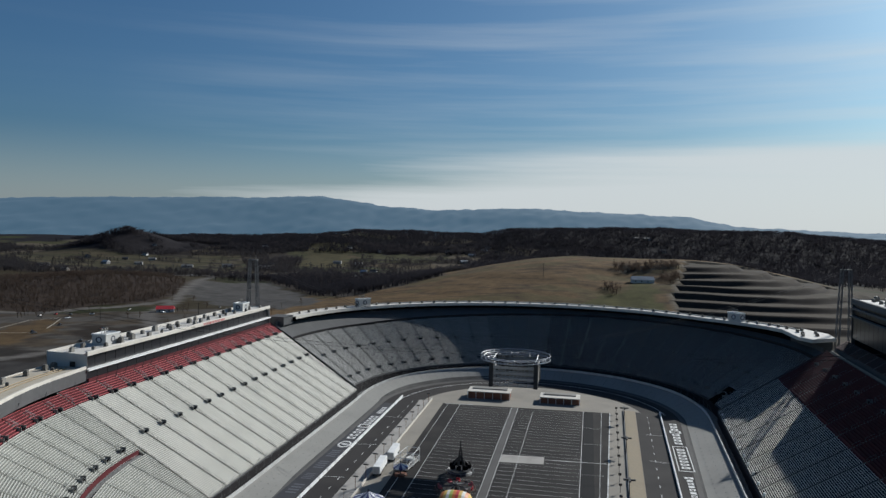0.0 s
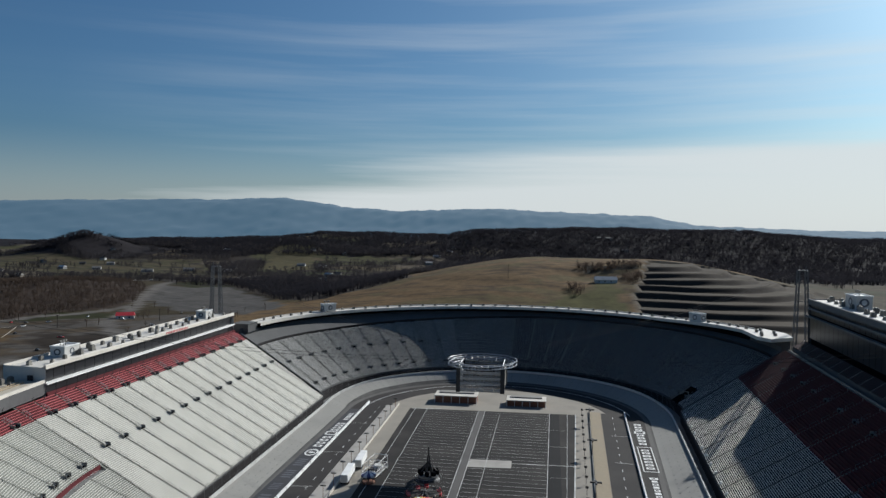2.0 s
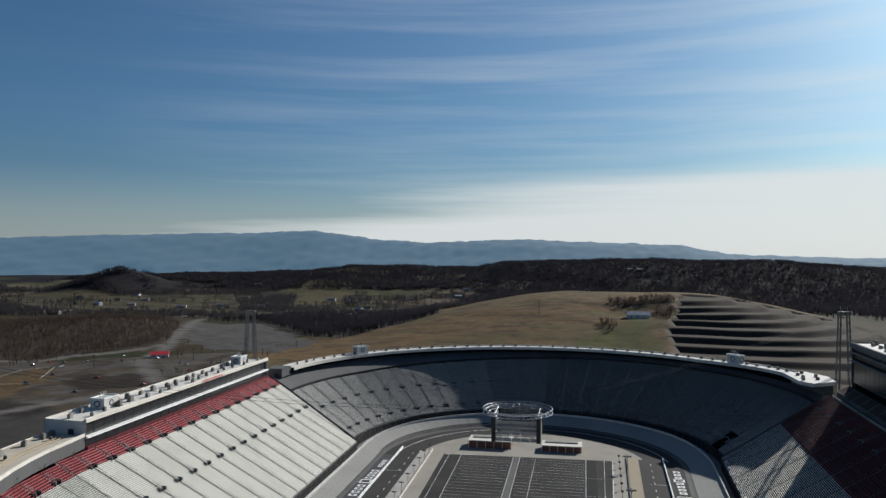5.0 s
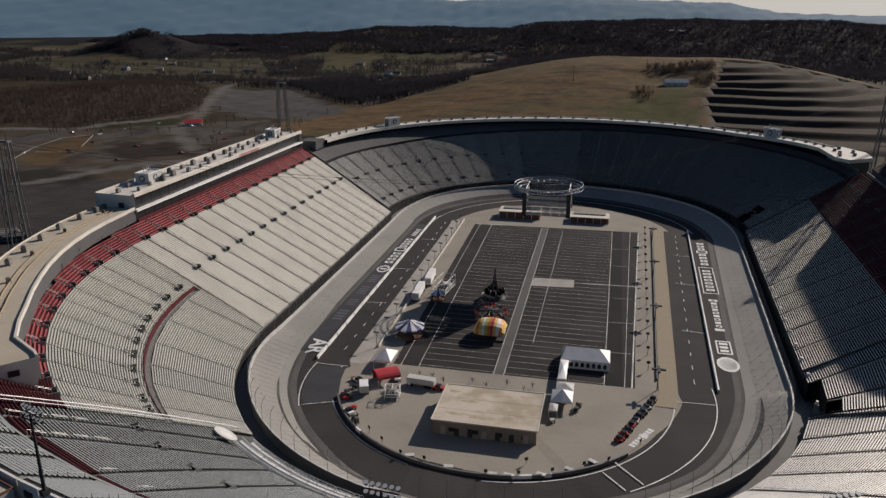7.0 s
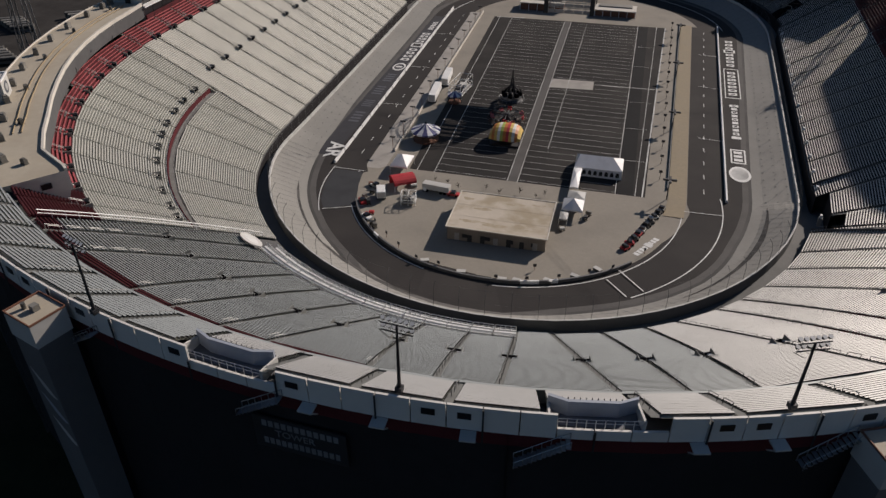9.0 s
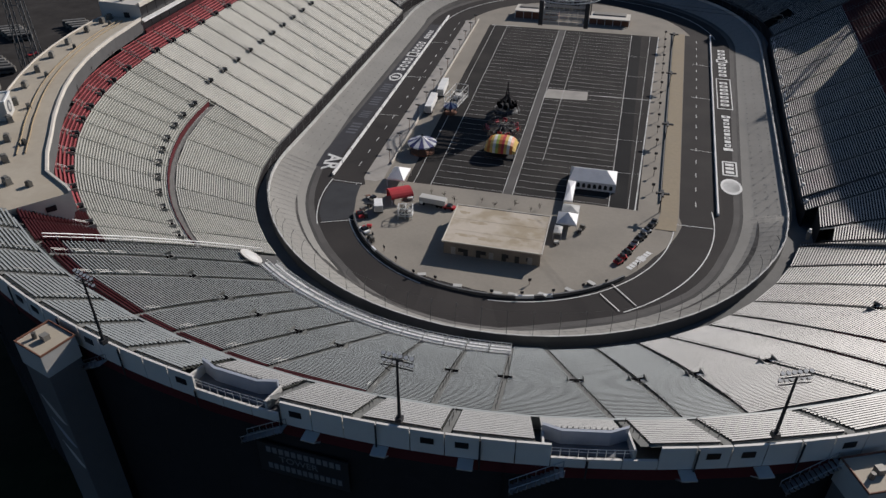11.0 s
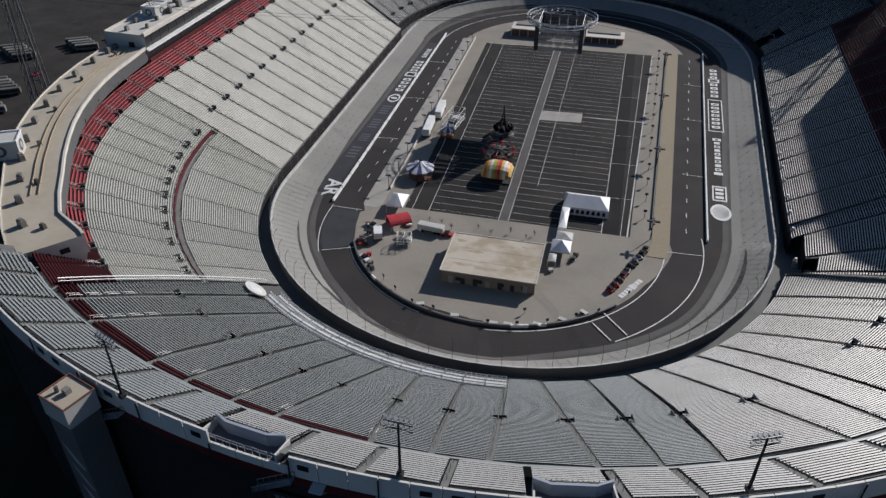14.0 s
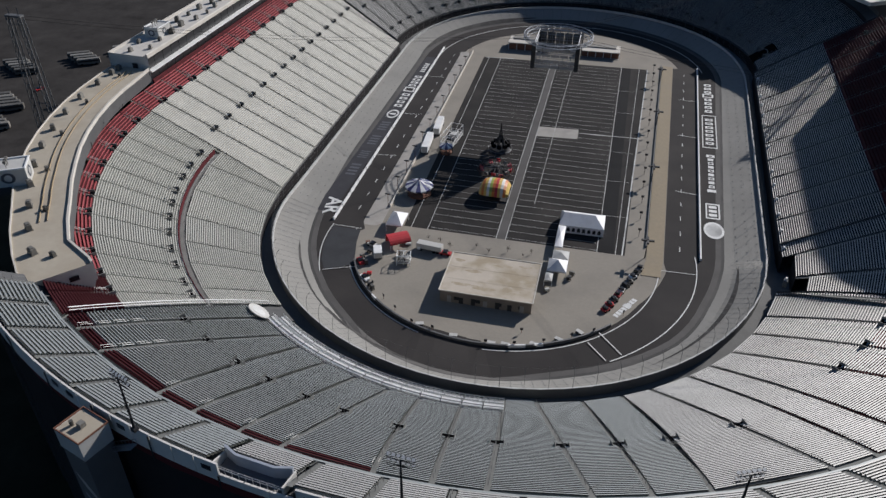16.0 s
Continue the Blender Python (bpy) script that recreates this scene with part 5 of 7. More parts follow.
    band("rail_band", s0, s1, [(42.4, 38.4), (42.4, 38.9), (44.2, 38.9), (44.2, 38.4)], M["white"], su, closed=True)
    band("lower_wall", s0, s1, [(42.4, 33.6), (42.4, 36.0), (43.0, 36.0), (43.0, 33.6)], M["redwall"], su, closed=True)
    # black sheet stands for the unlit rooms behind the glass
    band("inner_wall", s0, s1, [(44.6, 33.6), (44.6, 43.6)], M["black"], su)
    band("roof", s0, s1, [(43.6, 43.4), (57, 43.4), (57, 44.2), (57.4, 44.2), (57.4, -3)], [M["roofwhite"], M["panel"]], su, idx=[0, 0, 0, 1])
    for s in (s0, s1):
        p = [(*oval(s, 43), 33), (*oval(s, 57.3), 20), (*oval(s, 57.3), 44), (*oval(s, 43), 43.6)]
        raw("end_wall", p, [(0, 1, 2, 3)], M["panel"], None, su)
        q = [(*oval(s + (0.002 if s == s1 else -0.002), 47), 39.5), (*oval(s + (0.002 if s == s1 else -0.002), 49), 39.5), (*oval(s + (0.002 if s == s1 else -0.002), 49), 41.2), (*oval(s + (0.002 if s == s1 else -0.002), 47), 41.2)]
        raw("window", q, [(0, 1, 2, 3)], M["glass"], None, su)
    return su


suite("suite_west", 2.003, 2.945, "long suite building with dark glazing and a white band")


def tall_suite(s0, s1):
    """The higher east building: an upper tier of dark seats, two glazed floors and a pale roof."""
    su = empty("suite_east", "tall suite building with two dark glazed floors and a pale roof", "suite building", kind="structure")
    cuts = [s0 + (s1 - s0) * k / 14 for k in range(15)]
    for a, b in zip(cuts, cuts[1:]):
        block(a, b, [(44.0, 48.6, "maroon", "seatback")], su, lift=1.2)
        aisle(a, 44.0, 48.6, su, lift=1.2, rail=False)
    band("tier_front", s0, s1, [(42.2, surface(42.2)), (42.2, surface(42.2) + 1.0), (42.5, surface(42.2) + 1.0), (42.5, surface(42.2)), (44.0, surface(42.2)), (44.0, surface(44) + 1.2)], [M["step"], M["understand"]], su, idx=[0, 0, 0, 1, 1])
    n_ = 26
    for k in range(n_):
        a, b = s0 + (s1 - s0) * k / n_, s0 + (s1 - s0) * (k + 1) / n_
        g = (b - a) * 0.02
        for z0, z1, dd in ((42.0, 50.8, 50.4), (52.1, 56.4, 50.8)):
            p = [oval(a + g, dd), oval(b - g, dd), oval(b - g, dd + 0.25), oval(a + g, dd + 0.25)]
            vv = [(x, y, z0) for x, y in p] + [(x, y, z1) for x, y in p]
            raw("pane", vv, [(0, 1, 5, 4), (4, 5, 6, 7), (3, 2, 1, 0)], M["glass"], None, su)
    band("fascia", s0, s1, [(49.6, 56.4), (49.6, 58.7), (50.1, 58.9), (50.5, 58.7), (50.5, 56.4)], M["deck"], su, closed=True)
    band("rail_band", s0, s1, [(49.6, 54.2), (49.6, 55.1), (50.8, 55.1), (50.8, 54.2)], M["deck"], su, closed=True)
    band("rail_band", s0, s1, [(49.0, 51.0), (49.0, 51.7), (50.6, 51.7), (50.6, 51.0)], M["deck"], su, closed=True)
    # another black sheet paints the dark of the glazed floors
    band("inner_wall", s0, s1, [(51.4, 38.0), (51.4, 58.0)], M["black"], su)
    band("roof", s0, s1, [(50.0, 58.3), (63.5, 58.3), (63.5, 58.9), (63.9, 58.9), (63.9, -3)], [M["roofwhite"], M["panel"]], su, idx=[0, 0, 0, 1])
    for s in (s0, s1):
        p = [(*oval(s, 42.3), 34), (*oval(s, 63.8), 34), (*oval(s, 63.8), 58.7), (*oval(s, 50.0), 58.7), (*oval(s, 50.0), 40)]
        raw("end_wall", p, [(0, 1, 2, 3, 4)], M["understand"], None, su)
        raw("end_wall", [(*oval(s, 42.3), -3), (*oval(s, 63.8), -3), (*oval(s, 63.8), 34), (*oval(s, 42.3), 34)], [(0, 1, 2, 3)], M["understand"], None, su)


tall_suite(0.02, 0.962)
r_ = random.Random(4)
for k in range(34):
    roof_unit(2.02 + k * 0.0272, 46.5 + r_.random() * 3 + (k % 2) * 4, 43.4, "rooftop units on the west suite", 0.7 + 0.5 * r_.random(), r_.random() * 0.4)
for k in range(30):
    roof_unit(0.06 + k * 0.03, 52.8 + r_.random() * 3 + (k % 2) * 4, 58.3, "rooftop units on the east suite", 0.7 + 0.5 * r_.random(), r_.random() * 0.4)
penthouse(2.80, 51.5, 43.4, 3.8, 2.6, 3.4, "pale rooftop plant room with round emblems")
penthouse(2.10, 51.5, 43.4, 3.4, 2.4, 3.4, "pale rooftop plant room with round emblems")
penthouse(0.74, 59.0, 58.3, 5.0, 3.0, 5.0, "pale rooftop plant room with round emblems")
# red painted bars on the west fascia
sign = empty("fascia_sign", "row of red painted bars on the suite fascia", "sign")
for k in range(14):
    a = 2.33 + k * 0.009
    x, y = oval(a, 42.84)
    x2, y2 = oval(a + 0.006, 42.84)
    raw("painted_bar", [(x, y, 43.25), (x2, y2, 43.25), (x2, y2, 44.15), (x, y, 44.15)], [(0, 1, 2, 3)], M["red"], None, sign)

# lower roof round the west curve
lr = empty("concourse_roof", "beige flat roof curving over the concourse", "roof", kind="structure")
ss = steps(2.945, 3.28)


def lower_in(s):
    return 43.2 - 4.6 * min(1, max(0, (s - 2.96) / 0.2)) + 2.0 * max(0, min(s, 3.255) - 3.2) / 0.055 - 2.4 * max(0, min(s, 3.268) - 3.255) / 0.013


def lower_out(s):
    return 56.5 - 5.0 * min(1, max(0, (s - 3.0) / 0.2)) + 0.6 * max(0, (s - 3.2) / 0.07)


verts, faces, ids = [], [], []
for s in ss:
    a, b = lower_in(s), lower_out(s)
    for d, z in ((a + 0.5, 35.2), (a, 35.4), (a, 39.0), (a, 40.0), (a + 0.5, 40.0), (a + 0.5, 39.5), (b - 0.3, 39.5), (b - 0.3, 39.8), (b, 39.8), (b, -3)):
        verts.append((*oval(s, d), z))
for i in range(len(ss) - 1):
    for j in range(9):
        faces.append((i * 10 + j, i * 10 + j + 1, (i + 1) * 10 + j + 1, (i + 1) * 10 + j))
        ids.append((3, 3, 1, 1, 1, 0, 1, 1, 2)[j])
m_ = len(ss) - 1
faces.append(tuple(m_ * 10 + j for j in range(10)))
ids.append(1)
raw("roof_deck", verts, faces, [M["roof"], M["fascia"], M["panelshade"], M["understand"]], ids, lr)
for d in (41.6, 45.4):
    vv = [(*oval(3.2806, d), 36.8), (*oval(3.2806, d + 1.9), 36.8), (*oval(3.2806, d + 1.9), 38.0), (*oval(3.2806, d), 38.0)]
    raw("window", vv, [(0, 1, 2, 3)], M["glass"], None, lr)
for k in range(12):
    s = 2.965 + k * 0.0262
    roof_unit(s, lower_out(s) - 4.0, 39.5, "rooftop units on the concourse roof", 1.0, 0.2 * (k % 3))
    if k % 2:
        roof_unit(s + 0.008, lower_out(s) - 7.5, 39.5, "rooftop units on the concourse roof", 0.7, 0.5)
bm = bmesh.new()
s = 2.97
while s < 3.22:
    for d in (7.5, 9.2):
        tube(bm, (*oval(s, lower_in(s) + d - 3), 39.75), (*oval(s + 0.012, lower_in(s + 0.012) + d - 3), 39.75), 0.16, 5)
    s += 0.012
part("conduit", bm, M["tanpipe"], lr)
penthouse(3.165, 52.5, 39.5, 3.2, 4.2, 4.4, "pale rooftop plant room with dark emblem")

# rim roof of the far stand
rim = empty("rim_roof", "pale flat roof along the top of the far stand", "roof", kind="structure")
def rim_lift(s):
    """The rim roof climbs a little towards its east end."""
    return 1.9 * min(1, max(0, (1.24 - s) / 0.15))


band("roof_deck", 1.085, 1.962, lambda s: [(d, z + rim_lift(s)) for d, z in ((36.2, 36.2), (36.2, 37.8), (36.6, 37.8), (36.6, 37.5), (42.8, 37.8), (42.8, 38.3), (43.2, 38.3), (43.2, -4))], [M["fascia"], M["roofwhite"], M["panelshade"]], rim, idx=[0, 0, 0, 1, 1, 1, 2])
# soffit coloured black for the shade under the roof
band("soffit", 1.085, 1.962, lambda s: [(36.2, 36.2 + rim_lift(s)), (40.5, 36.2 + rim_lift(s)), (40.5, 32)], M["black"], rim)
for k in range(44):
    s = 1.092 + k * 0.0196
    roof_unit(s, 40.0 + (k % 3) * 0.5, 37.7 + rim_lift(s), "rooftop units on the far rim roof", 0.75, 0.3 * (k % 2))
penthouse(1.805, 40.2, 37.7, 4.2, 1.9, 4.2, "pale rooftop plant room with round emblems")
penthouse(1.19, 40.2, 37.7 + rim_lift(1.19), 4.2, 1.9, 4.2, "pale rooftop plant room with round emblems")
WING = [oval(1.085, 36.2), (118.9, 76), (123, 69), (134.5, 76), (135.5, 90), (129.5, 104), oval(1.085, 43.2)]
vv = [(x, y, z) for z in (38.1, 39.7) for x, y in WING]
n_ = len(WING)
# index 2: the wing's underside, blackened in the same way for shade
raw("roof_wing", vv, [tuple(range(n_ - 1, -1, -1)), tuple(range(n_, 2 * n_))] + [(k, (k + 1) % n_, n_ + (k + 1) % n_, n_ + k) for k in range(n_)], [M["roofwhite"], M["fascia"], M["black"]], [2, 0] + [1] * n_, rim)
for k, (x, y) in enumerate(((121.5, 78), (123, 84), (122.6, 91), (128, 80), (129.6, 88), (126, 97))):
    a = math.atan2(y - FAR[1], x - FAR[0])
    roof_unit(1 + a / math.pi, math.hypot(x - FAR[0], y - FAR[1]) - FAR_R, 39.65, "rooftop units on the far rim roof", 0.8, 0.3 * (k % 2))
bm = bmesh.new()
box(bm, 126.6, 133.5, 76.5, 104, -4, 38.1)
part("support_wall", bm, M["understand"], rim)
end = frame_at(1.977, 40.5, 38.2)
lb = empty("stair_tower", "pale stair tower at the end of the rim roof", "tower", kind="structure")
for name, b_ in (("body", (-5, 5, -3, 5.5, -4, 0)), ("cap", (-5.3, 5.3, -3.3, 5.8, 0, 0.25)), ("shaft", (-4, 4, -2, 5, -40, -4))):
    bm = bmesh.new()
    box(bm, *b_, end)
    part(name, bm, M["understand"], lb)


# ---- catch fence round the track ----
fence = empty("catch_fence", "steel catch fence with curved posts on the barrier wall", "fence", kind="structure")
bm = bmesh.new()
pts = [(0, 0), (0, 3.6), (0.35, 4.9), (1.2, 5.9)]
for (y0, z0), (y1, z1) in zip(pts, pts[1:]):
    tube(bm, (0, -y0, z0), (0, -y1, z1), 0.05, 5)
POST = bpy.data.meshes.new("fence_post")
bm.to_mesh(POST)
bm.free()
POST.materials.append(M["post"])
s = 0.0
while s < 4:
    ob = new("fence_post", POST)
    ob.parent = fence
    ob.matrix_local = frame_at(s, wall_d(s) + 0.2, wall_z(s) + 1.1)
    k = math.floor(s + 1e-6)
    s += 6.2 / (math.pi * 81) if k % 2 else 6.2 / 147
ss = steps(0, 4)
for h, dd in ((1.2, 0.2), (3.0, 0.2), (5.6, -0.7)):
    bm = bmesh.new()
    for a, b in zip(ss, ss[1:]):
        tube(bm, (*oval(a, wall_d(a) + dd), wall_z(a) + 1.1 + h), (*oval(b, wall_d(b) + dd), wall_z(b) + 1.1 + h), 0.014, 3)
    part("cable", bm, M["post"], fence)

# white marker boxes along the foot of the east stand
bm = bmesh.new()
box(bm, -0.4, 0.4, -0.3, 0.3, 0, 0.9, bevel=0.05)
MARK = bpy.data.meshes.new("marker")
bm.to_mesh(MARK)
bm.free()
MARK.materials.append(M["white"])
for k in range(16):
    s = (3.94 + k * 0.0665) % 4
    ob = new("marker_box", MARK)
    ob.matrix_world = frame_at(s, -0.9, 6.3)
    tagged(ob, "small white marker box on the stand front", "marker box", "marker boxes along the east stand")
    bm = bmesh.new()
    box(bm, -0.6, 0.6, -0.5, 0.5, 0, 2.2)
    ledge = part("plinth", bm, M["step"], ob)
    ledge.matrix_local = Matrix.Translation((0, 0, -2.2))

# ledge with rails along the foot of the near stand
ledge_cuts = [3.296 + k * 0.0175 for k in range(15)]
for a, b in zip(ledge_cuts, ledge_cuts[1:]):
    pl = empty("seating_ledge", "raised aluminium ledge with white railings", "platform", group="railed ledges in front of the near stand")
    g = 0.0006
    for d0, d1, z in ((0.6, 2.6, 8.6), (3.2, 5.4, 10.2)):
        p = [oval(a + g, d0), oval(b - g, d0), oval(b - g, d1), oval(a + g, d1)]
        slab("deck", p, z, M["bluefloor"], pl, "", 0.4)
        for off in (0.35, 1.15):
            p = [oval(a + g, d0 + off), oval(b - g, d0 + off), oval(b - g, d0 + off + 0.5), oval(a + g, d0 + off + 0.5)]
            slab("bench", p, z + 0.55, M["white"], pl, "", 0.12)
        bm = bmesh.new()
        for dd in (d0 + 0.1, d1 - 0.1):
            for i in range(5):
                q = oval(a + g + (b - a - 2 * g) * i / 4, dd)
                tube(bm, (*q, z), (*q, z + 1.2), 0.07, 4)
            for h in (0.6, 1.2):
                tube(bm, (*oval(a + g, dd), z + h), (*oval(b - g, dd), z + h), 0.09, 4)
        part("railing", bm, M["white"], pl)
        bm = bmesh.new()
        for i in range(6):
            x, y = oval(a + (b - a) * i / 5, (d0 + d1) / 2)
            tube(bm, (x, y, 2.5), (x, y, z - 0.4), 0.12, 4)
        part("supports", bm, M["rail"], pl)
bm = bmesh.new()
f = frame_at(3.29, 6.2, surface(6.2) + 1.4)
bmesh.ops.create_cone(bm, cap_ends=True, segments=28, radius1=1, radius2=1, depth=0.25, matrix=f @ Matrix.Rotation(radians(30), 4, "X") @ Matrix.Diagonal((3.6, 2.3, 1, 1)))
osn = tagged(part("oval_sign", bm, M["panel"]), "white oval sign board at the stand corner", "sign")
bm = bmesh.new()
bmesh.ops.create_cone(bm, cap_ends=True, segments=28, radius1=1, radius2=1, depth=0.3, matrix=f @ Matrix.Rotation(radians(30), 4, "X") @ Matrix.Diagonal((2.6, 1.2, 1, 1)))
part("emblem", bm, M["faint"], osn)
bm = bmesh.new()
tube(bm, f @ Vector((0, 0, -3)), f @ Vector((0, 0, 0)), 0.2, 6)
part("post", bm, M["rail"], osn)
# long white rail at the seam of the west and near stands
bm = bmesh.new()
for d in np.arange(1, 47, 2.3):
    x, y = oval(at(SEAM, d), d)
    x2, y2 = oval(at(SEAM, d + 2.3), d + 2.3)
    tube(bm, (x, y, surface(d)), (x, y, surface(d) + 1.5), 0.08, 4)
    tube(bm, (x, y, surface(d) + 1.5), (x2, y2, surface(d + 2.3) + 1.5), 0.11, 4)
    tube(bm, (x, y, surface(d) + 0.8), (x2, y2, surface(d + 2.3) + 0.8), 0.08, 4)
tagged(part("seam_railing", bm, M["white"]), "long white railing between two stands", "railing", kind="structure")


# ---- hanging scoreboard ----
def scoreboard():
    sb = empty("scoreboard", "four-sided hanging scoreboard with ring truss on cables", "scoreboard", (0.3, 1.5, 27.5))
    hw, zb, zt = 8.6, 0.0, 9.4
    for k in range(4):
        turn = Matrix.Rotation(k * math.pi / 2, 4, "Z")
        # outward screen modules on an open truss
        for i in range(5):
            for j in range(4):
                x0, x1 = -hw + 0.5 + i * 3.3, -hw + 0.5 + i * 3.3 + 3.1
                z0 = zb + 0.3 + j * 2.05
                bm = bmesh.new()
                box(bm, x0, x1, -hw, -hw + 0.3, z0, z0 + (1.95 if k else 1.0), turn)
                part("screen_module", bm, M["unit"] if k else M["steel"], sb)
        for i in range(7):
            x = -hw + i * 2 * hw / 6
            bm = bmesh.new()
            tube(bm, turn @ Vector((x, -hw + 0.6, zb)), turn @ Vector((x, -hw + 0.6, zt)), 0.13, 4)
            part("upright", bm, M["steel"], sb)
        for j in range(6):
            z = zb + j * zt / 5
            bm = bmesh.new()
            tube(bm, turn @ Vector((-hw, -hw + 0.6, z)), turn @ Vector((hw, -hw + 0.6, z)), 0.15, 4)
            part("beam", bm, M["steel"], sb)
        for i in range(6):
            x = -hw + i * 2 * hw / 6
            bm = bmesh.new()
            tube(bm, turn @ Vector((x, -hw + 0.6, zb if i % 2 else zt)), turn @ Vector((x + 2 * hw / 6, -hw + 0.6, zt if i % 2 else zb)), 0.08, 4)
            part("brace", bm, M["steel"], sb)
        if k == 0:
            bm = bmesh.new()
            box(bm, -5.2, 5.2, -hw - 0.15, -hw, zt - 1.9, zt + 0.1, turn)
            board = part("name_board", bm, M["dark"], sb)
            lettering("BRISTOL", 1.9, Matrix.Translation((0, -hw - 0.2, zt - 0.9)) @ Matrix.Rotation(math.pi / 2, 4, "X"), M["faint"], board, "lettering", 0.03)
        # corner legs
        bm = bmesh.new()
        box(bm, -hw - 0.3, -hw + 1.2, -hw - 0.3, -hw + 1.2, zb - 0.3, zt - 0.6, turn)
        part("corner_post", bm, M["dark"], sb)
    for rad, z in ((12.9, 9.0), (12.0, 9.8), (12.9, 10.5), (11.2, 8.6)):
        bm = bmesh.new()
        n_ = 48
        for i in range(n_):
            a, b = 2 * math.pi * i / n_, 2 * math.pi * (i + 1) / n_
            tube(bm, (rad * math.cos(a), rad * math.sin(a), z), (rad * math.cos(b), rad * math.sin(b), z), 0.16, 5)
        part("ring_tube", bm, M["ringsteel"], sb)
    for i in range(32):
        bm = bmesh.new()
        a, b = 2 * math.pi * i / 32, 2 * math.pi * (i + 0.5) / 32
        tube(bm, (12.9 * math.cos(a), 12.9 * math.sin(a), 9.0), (12.0 * math.cos(b), 12.0 * math.sin(b), 9.8), 0.08, 4)
        tube(bm, (12.0 * math.cos(b), 12.0 * math.sin(b), 9.8), (12.9 * math.cos(a), 12.9 * math.sin(a), 10.5), 0.08, 4)
        tube(bm, (12.9 * math.cos(a), 12.9 * math.sin(a), 9.0), (11.2 * math.cos(b), 11.2 * math.sin(b), 8.6), 0.07, 4)
        part("ring_brace", bm, M["steel"], sb)
    bm = bmesh.new()
    for i in range(8):
        a = 2 * math.pi * (i + 0.5) / 8
        c, s_ = math.cos(a), math.sin(a)
        tube(bm, (11.5 * c, 11.5 * s_, 9.2), (hw * max(-1, min(1, c * 1.4)), hw * max(-1, min(1, s_ * 1.4)), 7.6), 0.14, 4)
    part("outrigger", bm, M["steel"], sb)
    return sb


scoreboard()

# ---- cable towers ----
TOWERS = [(-142.5, 79), (143, 92.5), (-140.4, -105.5), (141, -112)]


def lattice_tower(x, y, top, label):
    tw = empty("cable_tower", label, "lattice tower", (x, y, -3), "four cable towers round the stadium")
    h = top + 3
    for gx_ in (-3.2, 3.2):
        bm = bmesh.new()
        n_ = 22
        for i in range(4):
            cx, cy = (-1, 1)[i % 2], (-1, 1)[i // 2]
            tube(bm, (gx_ * 1.25 + cx * 1.1, cy * 1.1, 0), (gx_ * 0.55 + cx * 0.55, cy * 0.55, h), 0.17, 5)
        for k in range(n_):
            t0, t1 = k / n_, (k + 1) / n_
            w0, w1 = 1.1 - 0.55 * t0, 1.1 - 0.55 * t1
            x0, x1 = gx_ * (1.25 - 0.7 * t0), gx_ * (1.25 - 0.7 * t1)
            for sg in (-1, 1):
                tube(bm, (x0 - w0 * sg, -w0, h * t0), (x1 + w1 * sg, -w1, h * t1), 0.09, 4)
                tube(bm, (x0 + sg * w0, -w0, h * t0), (x1 + sg * w1, w1, h * t1), 0.09, 4)
        part("mast", bm, M["post"], tw)
    for k in range(6):
        z = h * (0.12 + 0.17 * k)
        t0 = z / h
        bm = bmesh.new()
        tube(bm, (-3.2 * (1.25 - 0.7 * t0), 0, z), (3.2 * (1.25 - 0.7 * t0), 0, z), 0.12, 4)
        part("cross_beam", bm, M["post"], tw)
    bm = bmesh.new()
    box(bm, -2.4, 2.4, -0.8, 0.8, h, h + 0.5)
    for gx_ in (-1.5, 1.5):
        tube(bm, (gx_, 0, h), (gx_, 0, h + 2.6), 0.12, 4)
    part("head", bm, M["post"], tw)


for x, y in TOWERS:
    lattice_tower(x, y, 66 if x < 0 else 69, "grey steel lattice tower holding the scoreboard cables")
for x, y in TOWERS:
    c = Vector((0.3 + math.copysign(8.6, x), 1.5 + math.copysign(8.6, y), 39.5))
    a = Vector((x, y, 66 if x < 0 else 69))
    for off in (-0.5, 0.5):
        vs, fs = [], []
        for k in range(17):
            q = k / 16
            m0 = a.lerp(c, q) - Vector((0, 0, 14 * q * (1 - q))) + Vector((0, 0, off))
            vs += [(m0.x + 0.06 * math.cos(g), m0.y, m0.z + 0.06 * math.sin(g)) for g in (0.5, 2.6, 4.7)]
            if k:
                fs += [(3 * k - 3 + i, 3 * k - 3 + (i + 1) % 3, 3 * k + (i + 1) % 3, 3 * k + i) for i in range(3)]
        tagged(raw("support_cable", vs, fs, M["dark"]), "dark steel cable holding the scoreboard", "cable", "scoreboard cables")


# ---- floodlight poles on the near stand ----
def floodlight(x, y, z, top, turn, label):
    fl = empty("floodlight_pole", label, "floodlight", (x, y, z), "floodlights on the near stand")
    fl.rotation_euler = (0, 0, turn)
    h = top - z
    bm = bmesh.new()
    tube(bm, (0, 0, 0), (0, 0, h), 0.24, 8, 0.13)
    box(bm, -0.4, 0.4, -0.4, 0.4, -0.2, 0.5)
    part("pole", bm, M["dark"], fl)
    bm = bmesh.new()
    for zz in (h - 0.9, h + 0.1):
        tube(bm, (-1.85, 0, zz), (1.85, 0, zz), 0.08, 5)
    tube(bm, (-0.8, 0, h - 1.8), (-2.2, 0, h - 0.9), 0.05, 4)
    part("crossarm", bm, M["dark"], fl)
    for zz in (h - 0.9, h + 0.1):
        for k in range(6):
            x0 = -1.65 + k * 0.66
            bm = bmesh.new()
            g = Matrix.Translation((x0, 0.3, zz + 0.3)) @ Matrix.Rotation(radians(22), 4, "X")
